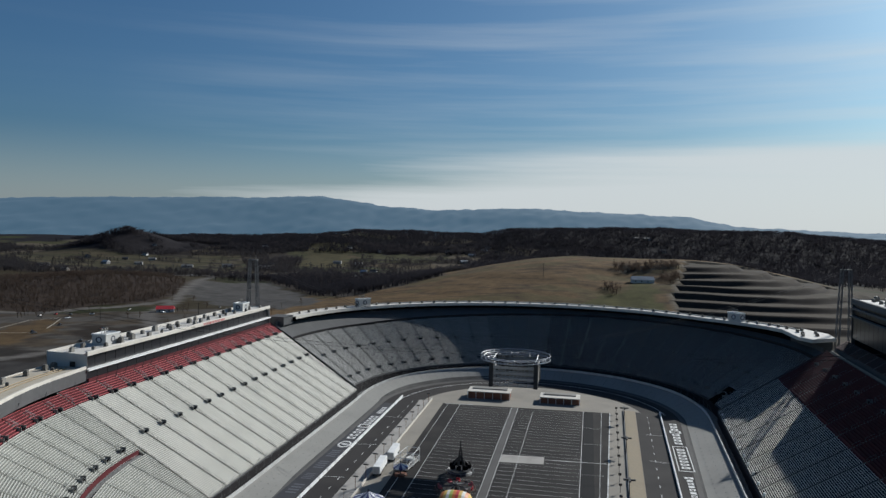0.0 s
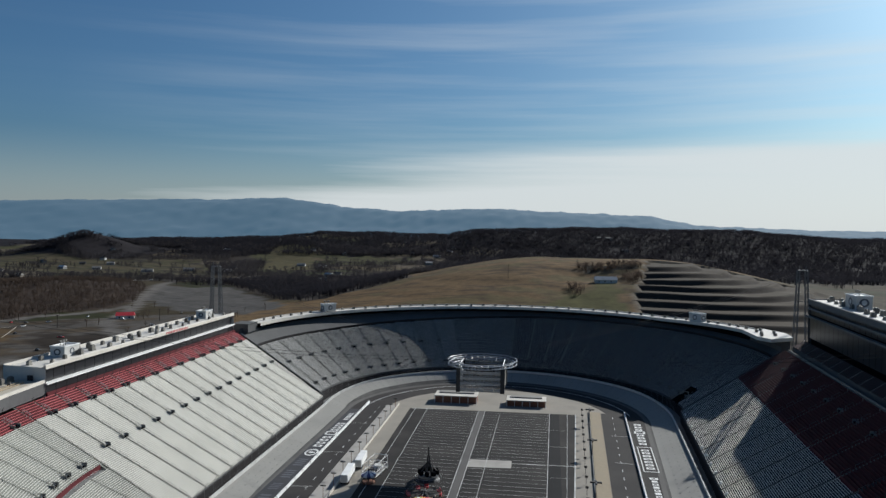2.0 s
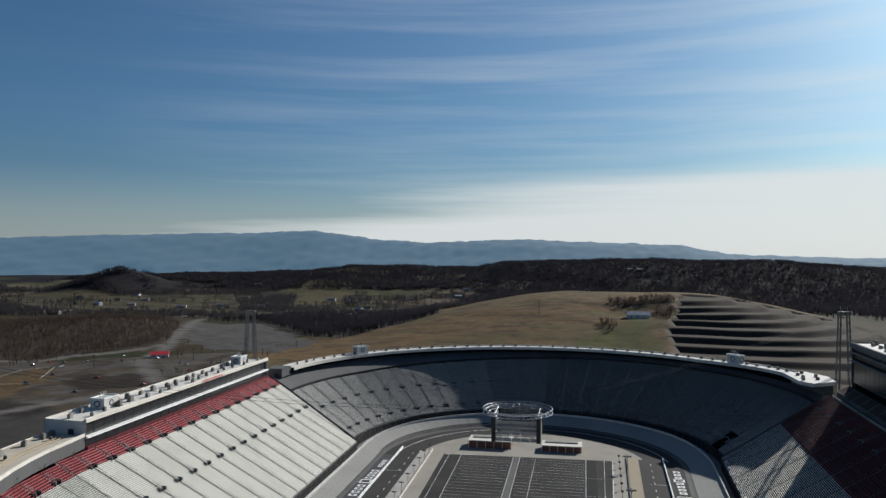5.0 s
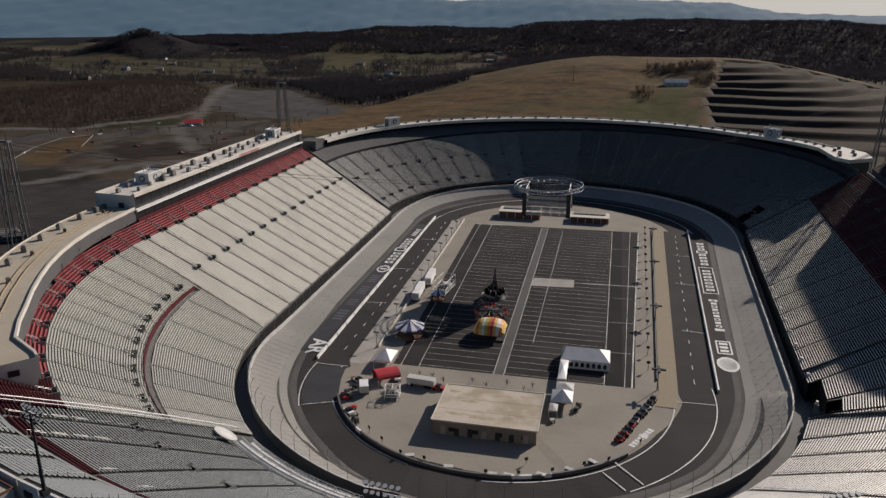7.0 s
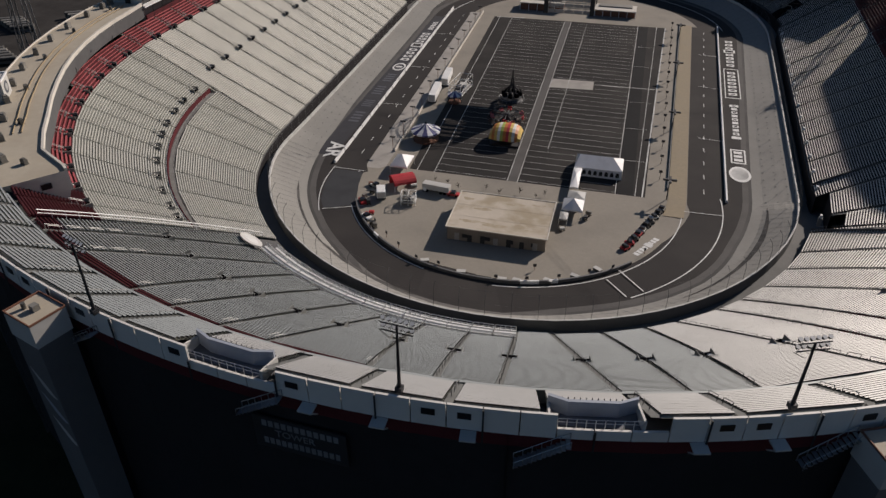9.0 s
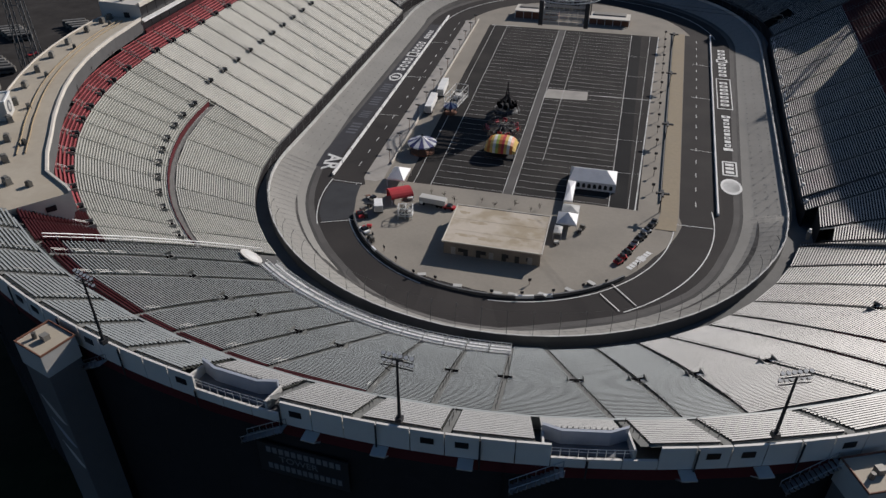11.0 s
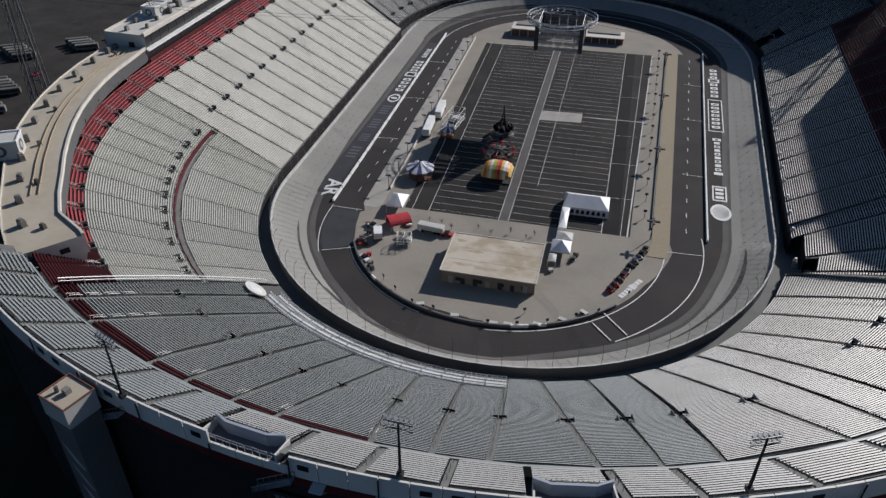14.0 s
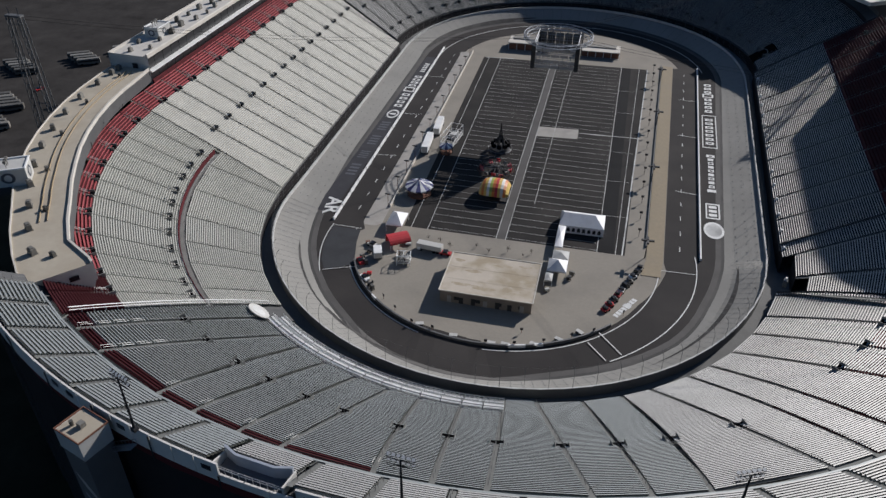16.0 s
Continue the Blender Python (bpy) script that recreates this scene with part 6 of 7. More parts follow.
            bmesh.ops.create_cone(bm, cap_ends=True, segments=10, radius1=0.28, radius2=0.13, depth=0.42, matrix=g @ Matrix.Rotation(math.pi, 4, "X"))
            lamp = part("lamp_head", bm, M["dark"], fl)
            # pale disc added on the upward end to imitate the sun's glint
            bm = bmesh.new()
            bmesh.ops.create_circle(bm, cap_ends=True, segments=10, radius=0.25, matrix=g @ Matrix.Translation((0, 0, 0.225)))
            part("lens", bm, M["lens"], lamp)


floodlight(2.5, -218.7, 47.4, 56.6, radians(-5), "dark floodlight pole with twelve lamps on the stand wall")
floodlight(44.4, -210.6, 47.4, 56.4, radians(22), "dark floodlight pole with twelve lamps on the stand wall")
floodlight(-38.6, -215.2, 47.4, 57.6, radians(-20), "dark floodlight pole with twelve lamps on the stand wall")


# ---- lift towers outside the near stand ----
def lift_tower(s, top, label):
    lt = empty("lift_tower", label, "tower")
    f = frame_at(s, 62.6, 0) @ Matrix.Diagonal((0.76, 0.76, 1, 1))
    bm = bmesh.new()
    box(bm, -3.5, 3.5, -3.1, 3.1, -3, top - 3.6, f)
    part("shaft", bm, M["towerwall"], lt)
    bm = bmesh.new()
    box(bm, -3.7, 3.7, -3.3, 3.3, top - 3.6, top, f)
    part("head", bm, M["panel"], lt)
    bm = bmesh.new()
    box(bm, -3.4, 3.4, -3.0, 3.0, top, top + 0.05, f)
    part("roof", bm, M["roof"], lt)
    bm = bmesh.new()
    for x0, x1, y0, y1 in ((-3.75, 3.75, -3.35, -3.2), (-3.75, 3.75, 3.2, 3.35), (-3.75, -3.6, -3.2, 3.2), (3.6, 3.75, -3.2, 3.2)):
        box(bm, x0, x1, y0, y1, top, top + 0.3, f)
    part("parapet", bm, M["rust"], lt)
    bm = bmesh.new()
    box(bm, -0.9, 0.4, -0.6, 0.6, top, top + 0.9, f)
    part("vent", bm, M["unit"], lt)
    bm = bmesh.new()
    tube(bm, f @ Vector((1.6, 0.8, top)), f @ Vector((1.6, 0.8, top + 1)), 0.3, 8)
    part("flue", bm, M["unit"], lt)
    # painted swoosh shapes on the outer side
    for k in range(3):
        bm = bmesh.new()
        z = top - 13 - k * 4.5
        upper, lower = [], []
        for t in np.linspace(0, 1, 9):
            x_ = -3.0 + 5.6 * t - 0.5 * k
            upper.append(bm.verts.new(f @ Vector((max(-3.3, x_), 3.16, z + 4.2 * t ** 1.6 + 0.9 * math.sin(math.pi * t)))))
            lower.append(bm.verts.new(f @ Vector((max(-3.3, x_), 3.16, z + 4.2 * t ** 1.6 - 0.7 * math.sin(math.pi * t)))))
        for q in range(8):
            bm.faces.new((lower[q], lower[q + 1], upper[q + 1], upper[q]))
        part("painted_shape", bm, M["panel" if k != 1 else "bluepanel"], lt)
    # link to the concourse
    bm = bmesh.new()
    box(bm, -1.8, 1.8, -3.6, -3.0, top - 3.4, top - 0.6, f)
    part("door", bm, M["dark"], lt)


lift_tower(3.3985, 46.6, "tall pale lift tower with a tan flat roof")
lift_tower(3.6325, 44.6, "tall pale lift tower with a tan flat roof")

# lettered dark banner on the outer wall
ban = empty("wall_banner", "dark banner with grey lettering on the outer wall", "sign")
f = frame_at(3.482, 59.25, 36.8)
bm = bmesh.new()
box(bm, -6.2, 6.2, 0.0, 0.2, -2.9, 2.6, f)
part("board", bm, M["dark"], ban)
lettering("TOWER", 1.5, f @ Matrix.Translation((0.6, 0.26, 0.1)) @ Matrix.Rotation(math.pi, 4, "Z") @ Matrix.Rotation(math.pi / 2, 4, "X"), M["letter"], ban, "lettering", 0.03)
for z, n_ in ((1.55, 12), (-1.5, 13)):
    for k in range(n_):
        bm = bmesh.new()
        w_ = 10.4 / n_
        box(bm, -5.2 + k * w_, -5.2 + k * w_ + w_ * 0.7, 0.2, 0.26, z - 0.5, z + 0.5, f)
        part("bar", bm, M["letter"], ban)
# stair flights hanging at the outer wall
for s in (3.408, 3.472, 3.5475, 3.62):
    f = frame_at(s, 59.4, WALL_TOP - 3.4)
    st = empty("outer_stair", "galvanised stair flight hung on the outer wall", "stair")
    bm = bmesh.new()
    for k in range(12):
        box(bm, -3 + k * 0.5, -2.5 + k * 0.5, 0, 1.4, -0.2 - k * 0.33, -0.1 - k * 0.33, f)
    part("treads", bm, M["steel"], st)["kind"] = "stuff"
    bm = bmesh.new()
    for y in (0.05, 1.4):
        tube(bm, f @ Vector((-3, y, 1.0)), f @ Vector((3, y, -3)), 0.06, 4)
        for k in range(7):
            tube(bm, f @ Vector((-3 + k, y, -0.1 - 0.66 * k)), f @ Vector((-3 + k, y, 1 - 0.66 * k)), 0.05, 4)
    part("railing", bm, M["steel"], st)
for s in (3.4865, 3.506, 3.529, 3.586, 3.606):
    f = frame_at(s, 59.3, WALL_TOP - 3.7)
    br = empty("wall_bracket", "pale steel bracket under the parapet wall", "bracket", group="brackets under the parapet")
    bm = bmesh.new()
    box(bm, -0.9, 0.9, 0, 1.6, -0.15, 0.05, f)
    part("plate", bm, M["panel"], br)
    bm = bmesh.new()
    for x in (-0.8, 0.8):
        tube(bm, f @ Vector((x, 1.5, -0.1)), f @ Vector((x, 0, -1.6)), 0.1, 4)
    part("strut", bm, M["panel"], br)

# ---- infield building ----
ib = empty("infield_building", "low tan building with a stained flat roof", "building", (0, 0.7, 0))
bm = bmesh.new()
box(bm, -16.6, 9.0, -119.2, -101.0, 0, 3.75)
part("wall", bm, M["tanwall"], ib)
bm = bmesh.new()
box(bm, -17.0, 9.4, -119.6, -100.6, 3.75, 4.05, bevel=0.05)
part("roof", bm, M["roofstain"], ib)
bm = bmesh.new()
for x0, x1, y0, y1 in ((-17.05, 9.45, -119.65, -119.4), (-17.05, 9.45, -100.8, -100.55), (-17.05, -16.8, -119.4, -100.8), (9.2, 9.45, -119.4, -100.8)):
    box(bm, x0, x1, y0, y1, 4.05, 4.2)
part("roof_edge", bm, M["fascia"], ib)
for k in range(7):
    x = -14.6 + k * 3.4
    bm = bmesh.new()
    box(bm, x, x + 1.2, -119.32, -119.18, 0, 2.1 if k % 2 else 2.3, None)
    part("door", bm, M["dark" if k % 3 else "panelshade"], ib)
for k in range(4):
    bm = bmesh.new()
    box(bm, -12.6 + k * 6, -11.2 + k * 6, -119.3, -119.18, 1.1, 2.2)
    part("window", bm, M["glass"], ib)
for y in (-107.6, -113.4):
    bm = bmesh.new()
    box(bm, -16.9, 9.3, y - 0.05, y + 0.05, 4.05, 4.08)
    part("roof_seam", bm, M["roofstain"], ib)
for k, (x, y, rx, ry) in enumerate(((-11.5, -115.6, 2.6, 0.9), (-5.4, -116.2, 3.4, 1.0), (2.6, -115.2, 3.0, 1.3), (6.0, -110.4, 1.6, 0.8), (-9.0, -108.8, 2.4, 0.7), (-1.0, -104.6, 2.8, 0.6), (5.2, -103.6, 1.8, 0.7), (-14.2, -104.4, 1.4, 0.9))):
    slab("water_stain", [(x + rx * math.cos(q) * (1 + 0.25 * math.sin(3 * q + k)), y + ry * math.sin(q) * (1 + 0.3 * math.cos(2 * q + k))) for q in np.linspace(0, 6.283, 22, endpoint=False)], 4.058, M["roofdirt"], ib)


# ---- tents ----
def marquee(name, x0, x1, y0, y1, eave, peaks, mat, label, walls=False, rise=1.9):
    """A framed tent: peaked bays along x, a valance and slim legs."""
    tn = empty(name, label, "tent", ((x0 + x1) / 2, (y0 + y1) / 2, 0))
    ox, oy = (x0 + x1) / 2, (y0 + y1) / 2
    a, b, c, d = x0 - ox, x1 - ox, y0 - oy, y1 - oy
    w_ = (b - a) / peaks
    for k in range(peaks):
        bm = bmesh.new()
        p, q = a + k * w_, a + (k + 1) * w_
        m0 = bm.verts.new(((p + q) / 2, (c + d) / 2, eave + rise))
        ring = [bm.verts.new(v) for v in ((p, c, eave), ((p + q) / 2, c, eave + 0.12), (q, c, eave), (q, (c + d) / 2, eave + 0.12), (q, d, eave), ((p + q) / 2, d, eave + 0.12), (p, d, eave), (p, (c + d) / 2, eave + 0.12))]
        for i in range(8):
            bm.faces.new((ring[i], ring[(i + 1) % 8], m0))
        low = [bm.verts.new(v.co - Vector((0, 0, 0.45))) for v in ring]
        for i in range(8):
            bm.faces.new((ring[i], low[i], low[(i + 1) % 8], ring[(i + 1) % 8]))
        part("canopy", bm, mat, tn)
    n_ = max(2, peaks + 1)
    for k in range(n_):
        for y in (c, d):
            bm = bmesh.new()
            x = a + (b - a) * k / (n_ - 1)
            tube(bm, (x, y, 0), (x, y, eave), 0.07, 6)
            part("leg", bm, M["white"], tn)
    if walls:
        bm = bmesh.new()
        box(bm, a + 0.1, b - 0.1, d - 0.12, d - 0.05, 0, eave - 0.1)
        part("side_wall", bm, mat, tn)
    return tn




def hall_tent(x0, x1, y0, y1, eave, ridge, label):
    """A long framed tent with a hipped roof in bays, white walls and arched windows."""
    tn = empty("marquee", label, "tent", ((x0 + x1) / 2, (y0 + y1) / 2, 0))
    a, b, c, d = (x0 - x1) / 2, (x1 - x0) / 2, (y0 - y1) / 2, (y1 - y0) / 2
    cuts = [a, a * 0.5, 0.0, b * 0.45, b]
    for k in range(4):
        bm = bmesh.new()
        p, q = cuts[k], cuts[k + 1]
        rp, rq = (p + (1.2 if k == 0 else 0)), (q - 3.2 if k == 3 else q)
        rp = min(rp, rq)
        v = [bm.verts.new(u) for u in ((p, c, eave), (q, c, eave), (q, d, eave), (p, d, eave), (rp, 0, ridge), (rq, 0, ridge))]
        bm.faces.new((v[0], v[1], v[5], v[4])), bm.faces.new((v[2], v[3], v[4], v[5]))
        if k == 0:
            bm.faces.new((v[3], v[0], v[4]))
        if k == 3:
            bm.faces.new((v[1], v[2], v[5]))
        part("canopy", bm, M["tentwhite"], tn)
    for k, (u0, u1, w0, w1) in enumerate(((a, b, c, c + 0.08), (a, b, d - 0.08, d), (a, a + 0.08, c + 0.08, d - 0.08), (b - 0.08, b, c + 0.08, d - 0.08))):
        bm = bmesh.new()
        box(bm, u0, u1, w0, w1, 0, eave)
        part("side_wall", bm, M["tentwhite"], tn)
    for k in range(8):
        bm = bmesh.new()
        u = a + 0.9 + k * (b - a - 1.8) / 7.6
        vs_ = [bm.verts.new((u + 0.5 + 0.5 * math.cos(g), c - 0.03, 1.5 + 0.7 * math.sin(g))) for g in np.linspace(0, math.pi, 7)] + [bm.verts.new((u, c - 0.03, 0.7)), bm.verts.new((u + 1.0, c - 0.03, 0.7))]
        bm.faces.new(vs_)
        part("window", bm, M["glass"], tn)


hall_tent(11.9, 26.0, -75.4, -66.6, 2.8, 5.0, "long white marquee with arched windows")
marquee("walkway_canopy", 11.8, 14.2, -88.0, -76.0, 2.8, 1, M["tentwhite"], "long narrow white walkway canopy", rise=0.9)
marquee("small_tent", 11.8, 16.6, -94.0, -89.6, 2.6, 1, M["tentgrey"], "small grey canopy beside a white tent", rise=0.9)
marquee("peaked_tent", 11.0, 16.6, -100.6, -94.4, 2.7, 1, M["tentwhite"], "white peaked tent with a dark open front", True, 2.0)
marquee("grey_tent", 10.8, 13.0, -105.0, -101.0, 2.2, 1, M["tentgrey"], "small grey canopy in front of the peaked tent", True, 0.5)
marquee("white_tent", -41.6, -36.4, -88.4, -80.4, 2.8, 1, M["tentwhite"], "white peaked tent at the infield edge", rise=2.2)


def striped_round_tent(x, y, r, eave, rise, cols, label, n_=16, flat=1.0):
    tn = empty("striped_tent", label, "tent", (x, y, 0))
    for k in range(n_):
        bm = bmesh.new()
        a, b = 2 * math.pi * k / n_, 2 * math.pi * (k + 1) / n_
        t = bm.verts.new((0, 0, eave + rise))
        m0, m1 = (bm.verts.new((r * 0.5 * math.cos(q), flat * r * 0.5 * math.sin(q), eave + rise * 0.42)) for q in (a, b))
        o0, o1 = (bm.verts.new((r * math.cos(q), flat * r * math.sin(q), eave)) for q in (a, b))
        l0, l1 = (bm.verts.new((r * math.cos(q), flat * r * math.sin(q), eave - 0.5)) for q in (a, b))
        bm.faces.new((t, m0, m1)), bm.faces.new((m0, o0, o1, m1)), bm.faces.new((o0, l0, l1, o1))
        part("canopy_panel", bm, cols[k % len(cols)], tn)
    bm = bmesh.new()
    tube(bm, (0, 0, 0), (0, 0, eave + rise + 0.6), 0.25, 8)
    part("centre_pole", bm, M["dark"], tn)
    for k in range(8):
        bm = bmesh.new()
        q = 2 * math.pi * k / 8
        tube(bm, (r * 0.94 * math.cos(q), flat * r * 0.94 * math.sin(q), 0), (r * 0.94 * math.cos(q), flat * r * 0.94 * math.sin(q), eave), 0.08, 5)
        part("leg", bm, M["dark"], tn)
    bm = bmesh.new()
    bmesh.ops.create_cone(bm, cap_ends=True, segments=20, radius1=r * 0.86, radius2=r * 0.86, depth=0.5, matrix=Matrix.Translation((0, 0, 0.25)) @ Matrix.Diagonal((1, flat, 1, 1)))
    part("platform", bm, M["rust"], tn)
    return tn


striped_round_tent(-37.4, -63.0, 4.8, 3.4, 2.2, (M["bluecloth"], M["tentwhite"]), "round ride canopy in blue and white stripes")
striped_round_tent(-35.4, -31.0, 2.6, 3.0, 1.3, (M["tentwhite"], M["bluecloth"]), "small striped round kiosk canopy", 12)


def bouncy():
    """The bright ride tent: an oval vault in wide coloured strips."""
    tn = empty("ride_tent", "vaulted ride tent in orange, yellow and green strips", "tent", (-11.8, -57.8, 0))
    tn.scale = (0.86, 1.08, 1.1)
    n_ = 11
    cols = (M["yellow"], M["orange"], M["yellow"], M["cream"], M["green"], M["orange"], M["red2"], M["yellow"], M["cream"], M["orange"], M["yellow"])
    for k in range(n_):
        bm = bmesh.new()
        u0, u1 = -1 + 2 * k / n_, -1 + 2 * (k + 1) / n_
        rows = []
        for u in (u0, u1):
            e = math.sqrt(max(0, 1 - (abs(u) ** 2.6)))
            row = []
            for j in range(9):
                q = math.pi * j / 8
                row.append(bm.verts.new((5.9 * u, -4.6 * math.cos(q) * (0.75 + 0.25 * e), 2.0 + (1.0 + 2.4 * e) * math.sin(q) ** 0.8 if j not in (0, 8) else 2.0)))
            rows.append(row)
        for j in range(8):
            bm.faces.new((rows[0][j], rows[1][j], rows[1][j + 1], rows[0][j + 1]))
        part("canopy_strip", bm, cols[k], tn)
    for x in (-5.4, -1.8, 1.8, 5.4):
        for y in (-3.6, 3.6):
            bm = bmesh.new()
            tube(bm, (x, y, 0), (x, y, 2.2), 0.1, 6)
            part("leg", bm, M["dark"], tn)
    bm = bmesh.new()
    box(bm, -5.6, 5.6, -4, 4, 0, 0.5, bevel=0.05)
    part("platform", bm, M["dark"], tn)
    for k in range(5):
        bm = bmesh.new()
        bmesh.ops.create_uvsphere(bm, u_segments=10, v_segments=6, radius=0.8, matrix=Matrix.Translation((-4.4 + k * 2.2, 0.6 * (-1) ** k, 1.1)) @ Matrix.Diagonal((1, 1.2, 0.8, 1)))
        part("ride_car", bm, M["red2"], tn)


bouncy()
# red open tent
rt = empty("red_tent", "red barrel-topped tent on the infield edge", "tent", (-35.8, -94.4, 0))
rt.rotation_euler = (0, 0, radians(34))
bm = bmesh.new()
prev = None
for j in range(9):
    q = math.pi * j / 8
    row = [bm.verts.new((x, -2.9 * math.cos(q), 1.9 + 1.6 * math.sin(q))) for x in (-3.4, 3.4)]
    if prev:
        bm.faces.new((prev[0], prev[1], row[1], row[0]))
    prev = row
part("canopy", bm, M["red2"], rt)
for x in (-3.3, 3.3):
    for y in (-2.8, 2.8):
        bm = bmesh.new()
        tube(bm, (x, y, 0), (x, y, 1.95), 0.09, 5)
        part("leg", bm, M["white"], rt)
bm = bmesh.new()
box(bm, -3.3, 3.3, 2.7, 2.85, 0, 1.9)
part("side_wall", bm, M["red2"], rt)


# ---- trailers, trucks and carts ----
def trailer(x, y, turn, L, label, mat="white", h=2.6):
    tr = empty("trailer", label, "trailer", (x, y, 0))
    tr.rotation_euler = (0, 0, turn)
    bm = bmesh.new()
    box(bm, -1.25, 1.25, -L / 2, L / 2, 0.9, 0.9 + h, bevel=0.08)
    part("body", bm, M[mat], tr)
    bm = bmesh.new()
    box(bm, -0.9, 0.9, -L / 2 + 0.3, L / 2 - 0.3, 0.6, 0.9)
    part("chassis", bm, M["dark"], tr)
    for yy in (-L / 2 + 1.2, -L / 2 + 2.3, L / 2 - 1.4):
        for xx in (-1.1, 1.1):
            bm = bmesh.new()
            bmesh.ops.create_cone(bm, cap_ends=True, segments=14, radius1=0.48, radius2=0.48, depth=0.3, matrix=Matrix.Translation((xx, yy, 0.48)) @ Matrix.Rotation(math.pi / 2, 4, "Y"))
            part("wheel", bm, M["black"], tr)
    bm = bmesh.new()
    box(bm, -1.0, 1.0, -L / 2 - 0.05, -L / 2, 1.1, 0.7 + h)
    part("door", bm, M["panel"], tr)


trailer(-43.4, -28.4, radians(4), 13, "long white box trailer on the infield edge")
trailer(-42.8, -12.6, radians(4), 12, "long white box trailer on the infield edge")
trailer(-39.9, -102.4, radians(20), 4.4, "small white service trailer", "white", 2.0)
trailer(-25.4, -95.4, radians(84), 8.0, "grey ride trailer with open sides", "panel", 1.7)


def scaffold(x, y, turn, wx, wy, h, label, name="fairground_ride"):
    sc = empty(name, label, "scaffold", (x, y, 0))
    sc.rotation_euler = (0, 0, turn)
    bm = bmesh.new()
    for ax in (-wx, 0, wx):
        for ay in (-wy, wy):
            tube(bm, (ax, ay, 0), (ax, ay, h), 0.11, 5)
    for z in (0.9, h * 0.5, h):
        for ay in (-wy, wy):
            tube(bm, (-wx, ay, z), (wx, ay, z), 0.09, 5)
        for ax in (-wx, 0, wx):
            tube(bm, (ax, -wy, z), (ax, wy, z), 0.09, 5)
    for ay in (-wy, wy):
        tube(bm, (-wx, ay, 0.9), (0, ay, h), 0.07, 4)
        tube(bm, (0, ay, h), (wx, ay, 0.9), 0.07, 4)
    part("frame", bm, M["white"], sc)
    bm = bmesh.new()
    box(bm, -wx, wx, -wy, wy, 0.7, 0.9)
    part("deck", bm, M["panelshade"], sc)
    for k in range(3):
        bm = bmesh.new()
        box(bm, -wx + 0.3 + k * wx * 0.62, -wx + 0.3 + k * wx * 0.62 + wx * 0.45, -wy * 0.6, wy * 0.6, 0.9, 2.2, bevel=0.08)
        part("ride_car", bm, M[("unit", "dark", "panel")[k]], sc)


scaffold(-35.4, -21.6, radians(83), 6.5, 2.4, 5.0, "white tubular ride frame on a low deck")
scaffold(-31.4, -103.6, radians(10), 2.0, 1.5, 3.4, "small tubular frame beside the red tent")

# dark thrill ride
rd = empty("thrill_ride", "dark ride with a tall mast and hanging arms", "fairground ride", (-15.8, -24.0, 0))
bm = bmesh.new()
bmesh.ops.create_cone(bm, cap_ends=True, segments=18, radius1=4.2, radius2=3.4, depth=1.0, matrix=Matrix.Translation((0, 0, 0.5)))
part("base", bm, M["dark"], rd)
bm = bmesh.new()
for k in range(4):
    q = math.pi / 4 + k * math.pi / 2
    tube(bm, (1.6 * math.cos(q), 1.6 * math.sin(q), 0.8), (0.3 * math.cos(q), 0.3 * math.sin(q), 8.6), 0.2, 6)
tube(bm, (0, 0, 8), (0, 0, 11.4), 0.24, 6)
part("mast", bm, M["dark"], rd)
for k in range(8):
    q = 2 * math.pi * k / 8
    bm = bmesh.new()
    tube(bm, (0, 0, 6.4), (3.0 * math.cos(q), 3.0 * math.sin(q), 3.2), 0.18, 5)
    arm = part("arm", bm, M["dark"], rd)
    bm = bmesh.new()
    box(bm, -0.6, 0.6, -0.7, 0.7, 2.0, 3.4, Matrix.Translation((3.1 * math.cos(q), 3.1 * math.sin(q), 0)) @ Matrix.Rotation(q, 4, "Z"), 0.1)
    part("gondola", bm, M["black"], arm)
bm = bmesh.new()
for k in range(14):
    q = 2 * math.pi * k / 14
    tube(bm, (4.6 * math.cos(q), 4.6 * math.sin(q), 0), (4.6 * math.cos(q), 4.6 * math.sin(q), 1.1), 0.05, 4)
    q2 = 2 * math.pi * (k + 1) / 14
    tube(bm, (4.6 * math.cos(q), 4.6 * math.sin(q), 1.1), (4.6 * math.cos(q2), 4.6 * math.sin(q2), 1.1), 0.05, 4)
part("railing", bm, M["steel"], rd)

# low spinning ride with red seats beside the ride tent
sr = empty("spinning_ride", "low spinning ride with red seats on thin arms", "fairground ride", (-14.6, -40.6, 0))
bm = bmesh.new()
bmesh.ops.create_cone(bm, cap_ends=True, segments=16, radius1=1.5, radius2=0.7, depth=2.2, matrix=Matrix.Translation((0, 0, 1.1)))
part("hub", bm, M["dark"], sr)
for k in range(12):
    q = 2 * math.pi * k / 12
    bm = bmesh.new()
    tube(bm, (0.6 * math.cos(q), 0.6 * math.sin(q), 1.8), (5.0 * math.cos(q), 5.0 * math.sin(q), 1.0 + 0.5 * (k % 2)), 0.1, 5)
    arm = part("arm", bm, M["post"], sr)
    bm = bmesh.new()
    m_ = Matrix.Translation((5.2 * math.cos(q), 5.2 * math.sin(q), 0.6 + 0.5 * (k % 2))) @ Matrix.Rotation(q, 4, "Z")
    box(bm, -0.6, 0.6, -0.7, 0.7, 0, 0.5, m_, 0.08)
    box(bm, 0.35, 0.6, -0.7, 0.7, 0.5, 1.1, m_, 0.05)
    part("seat", bm, M[("red2", "red", "unit")[k % 3]], arm)
for k in range(20):
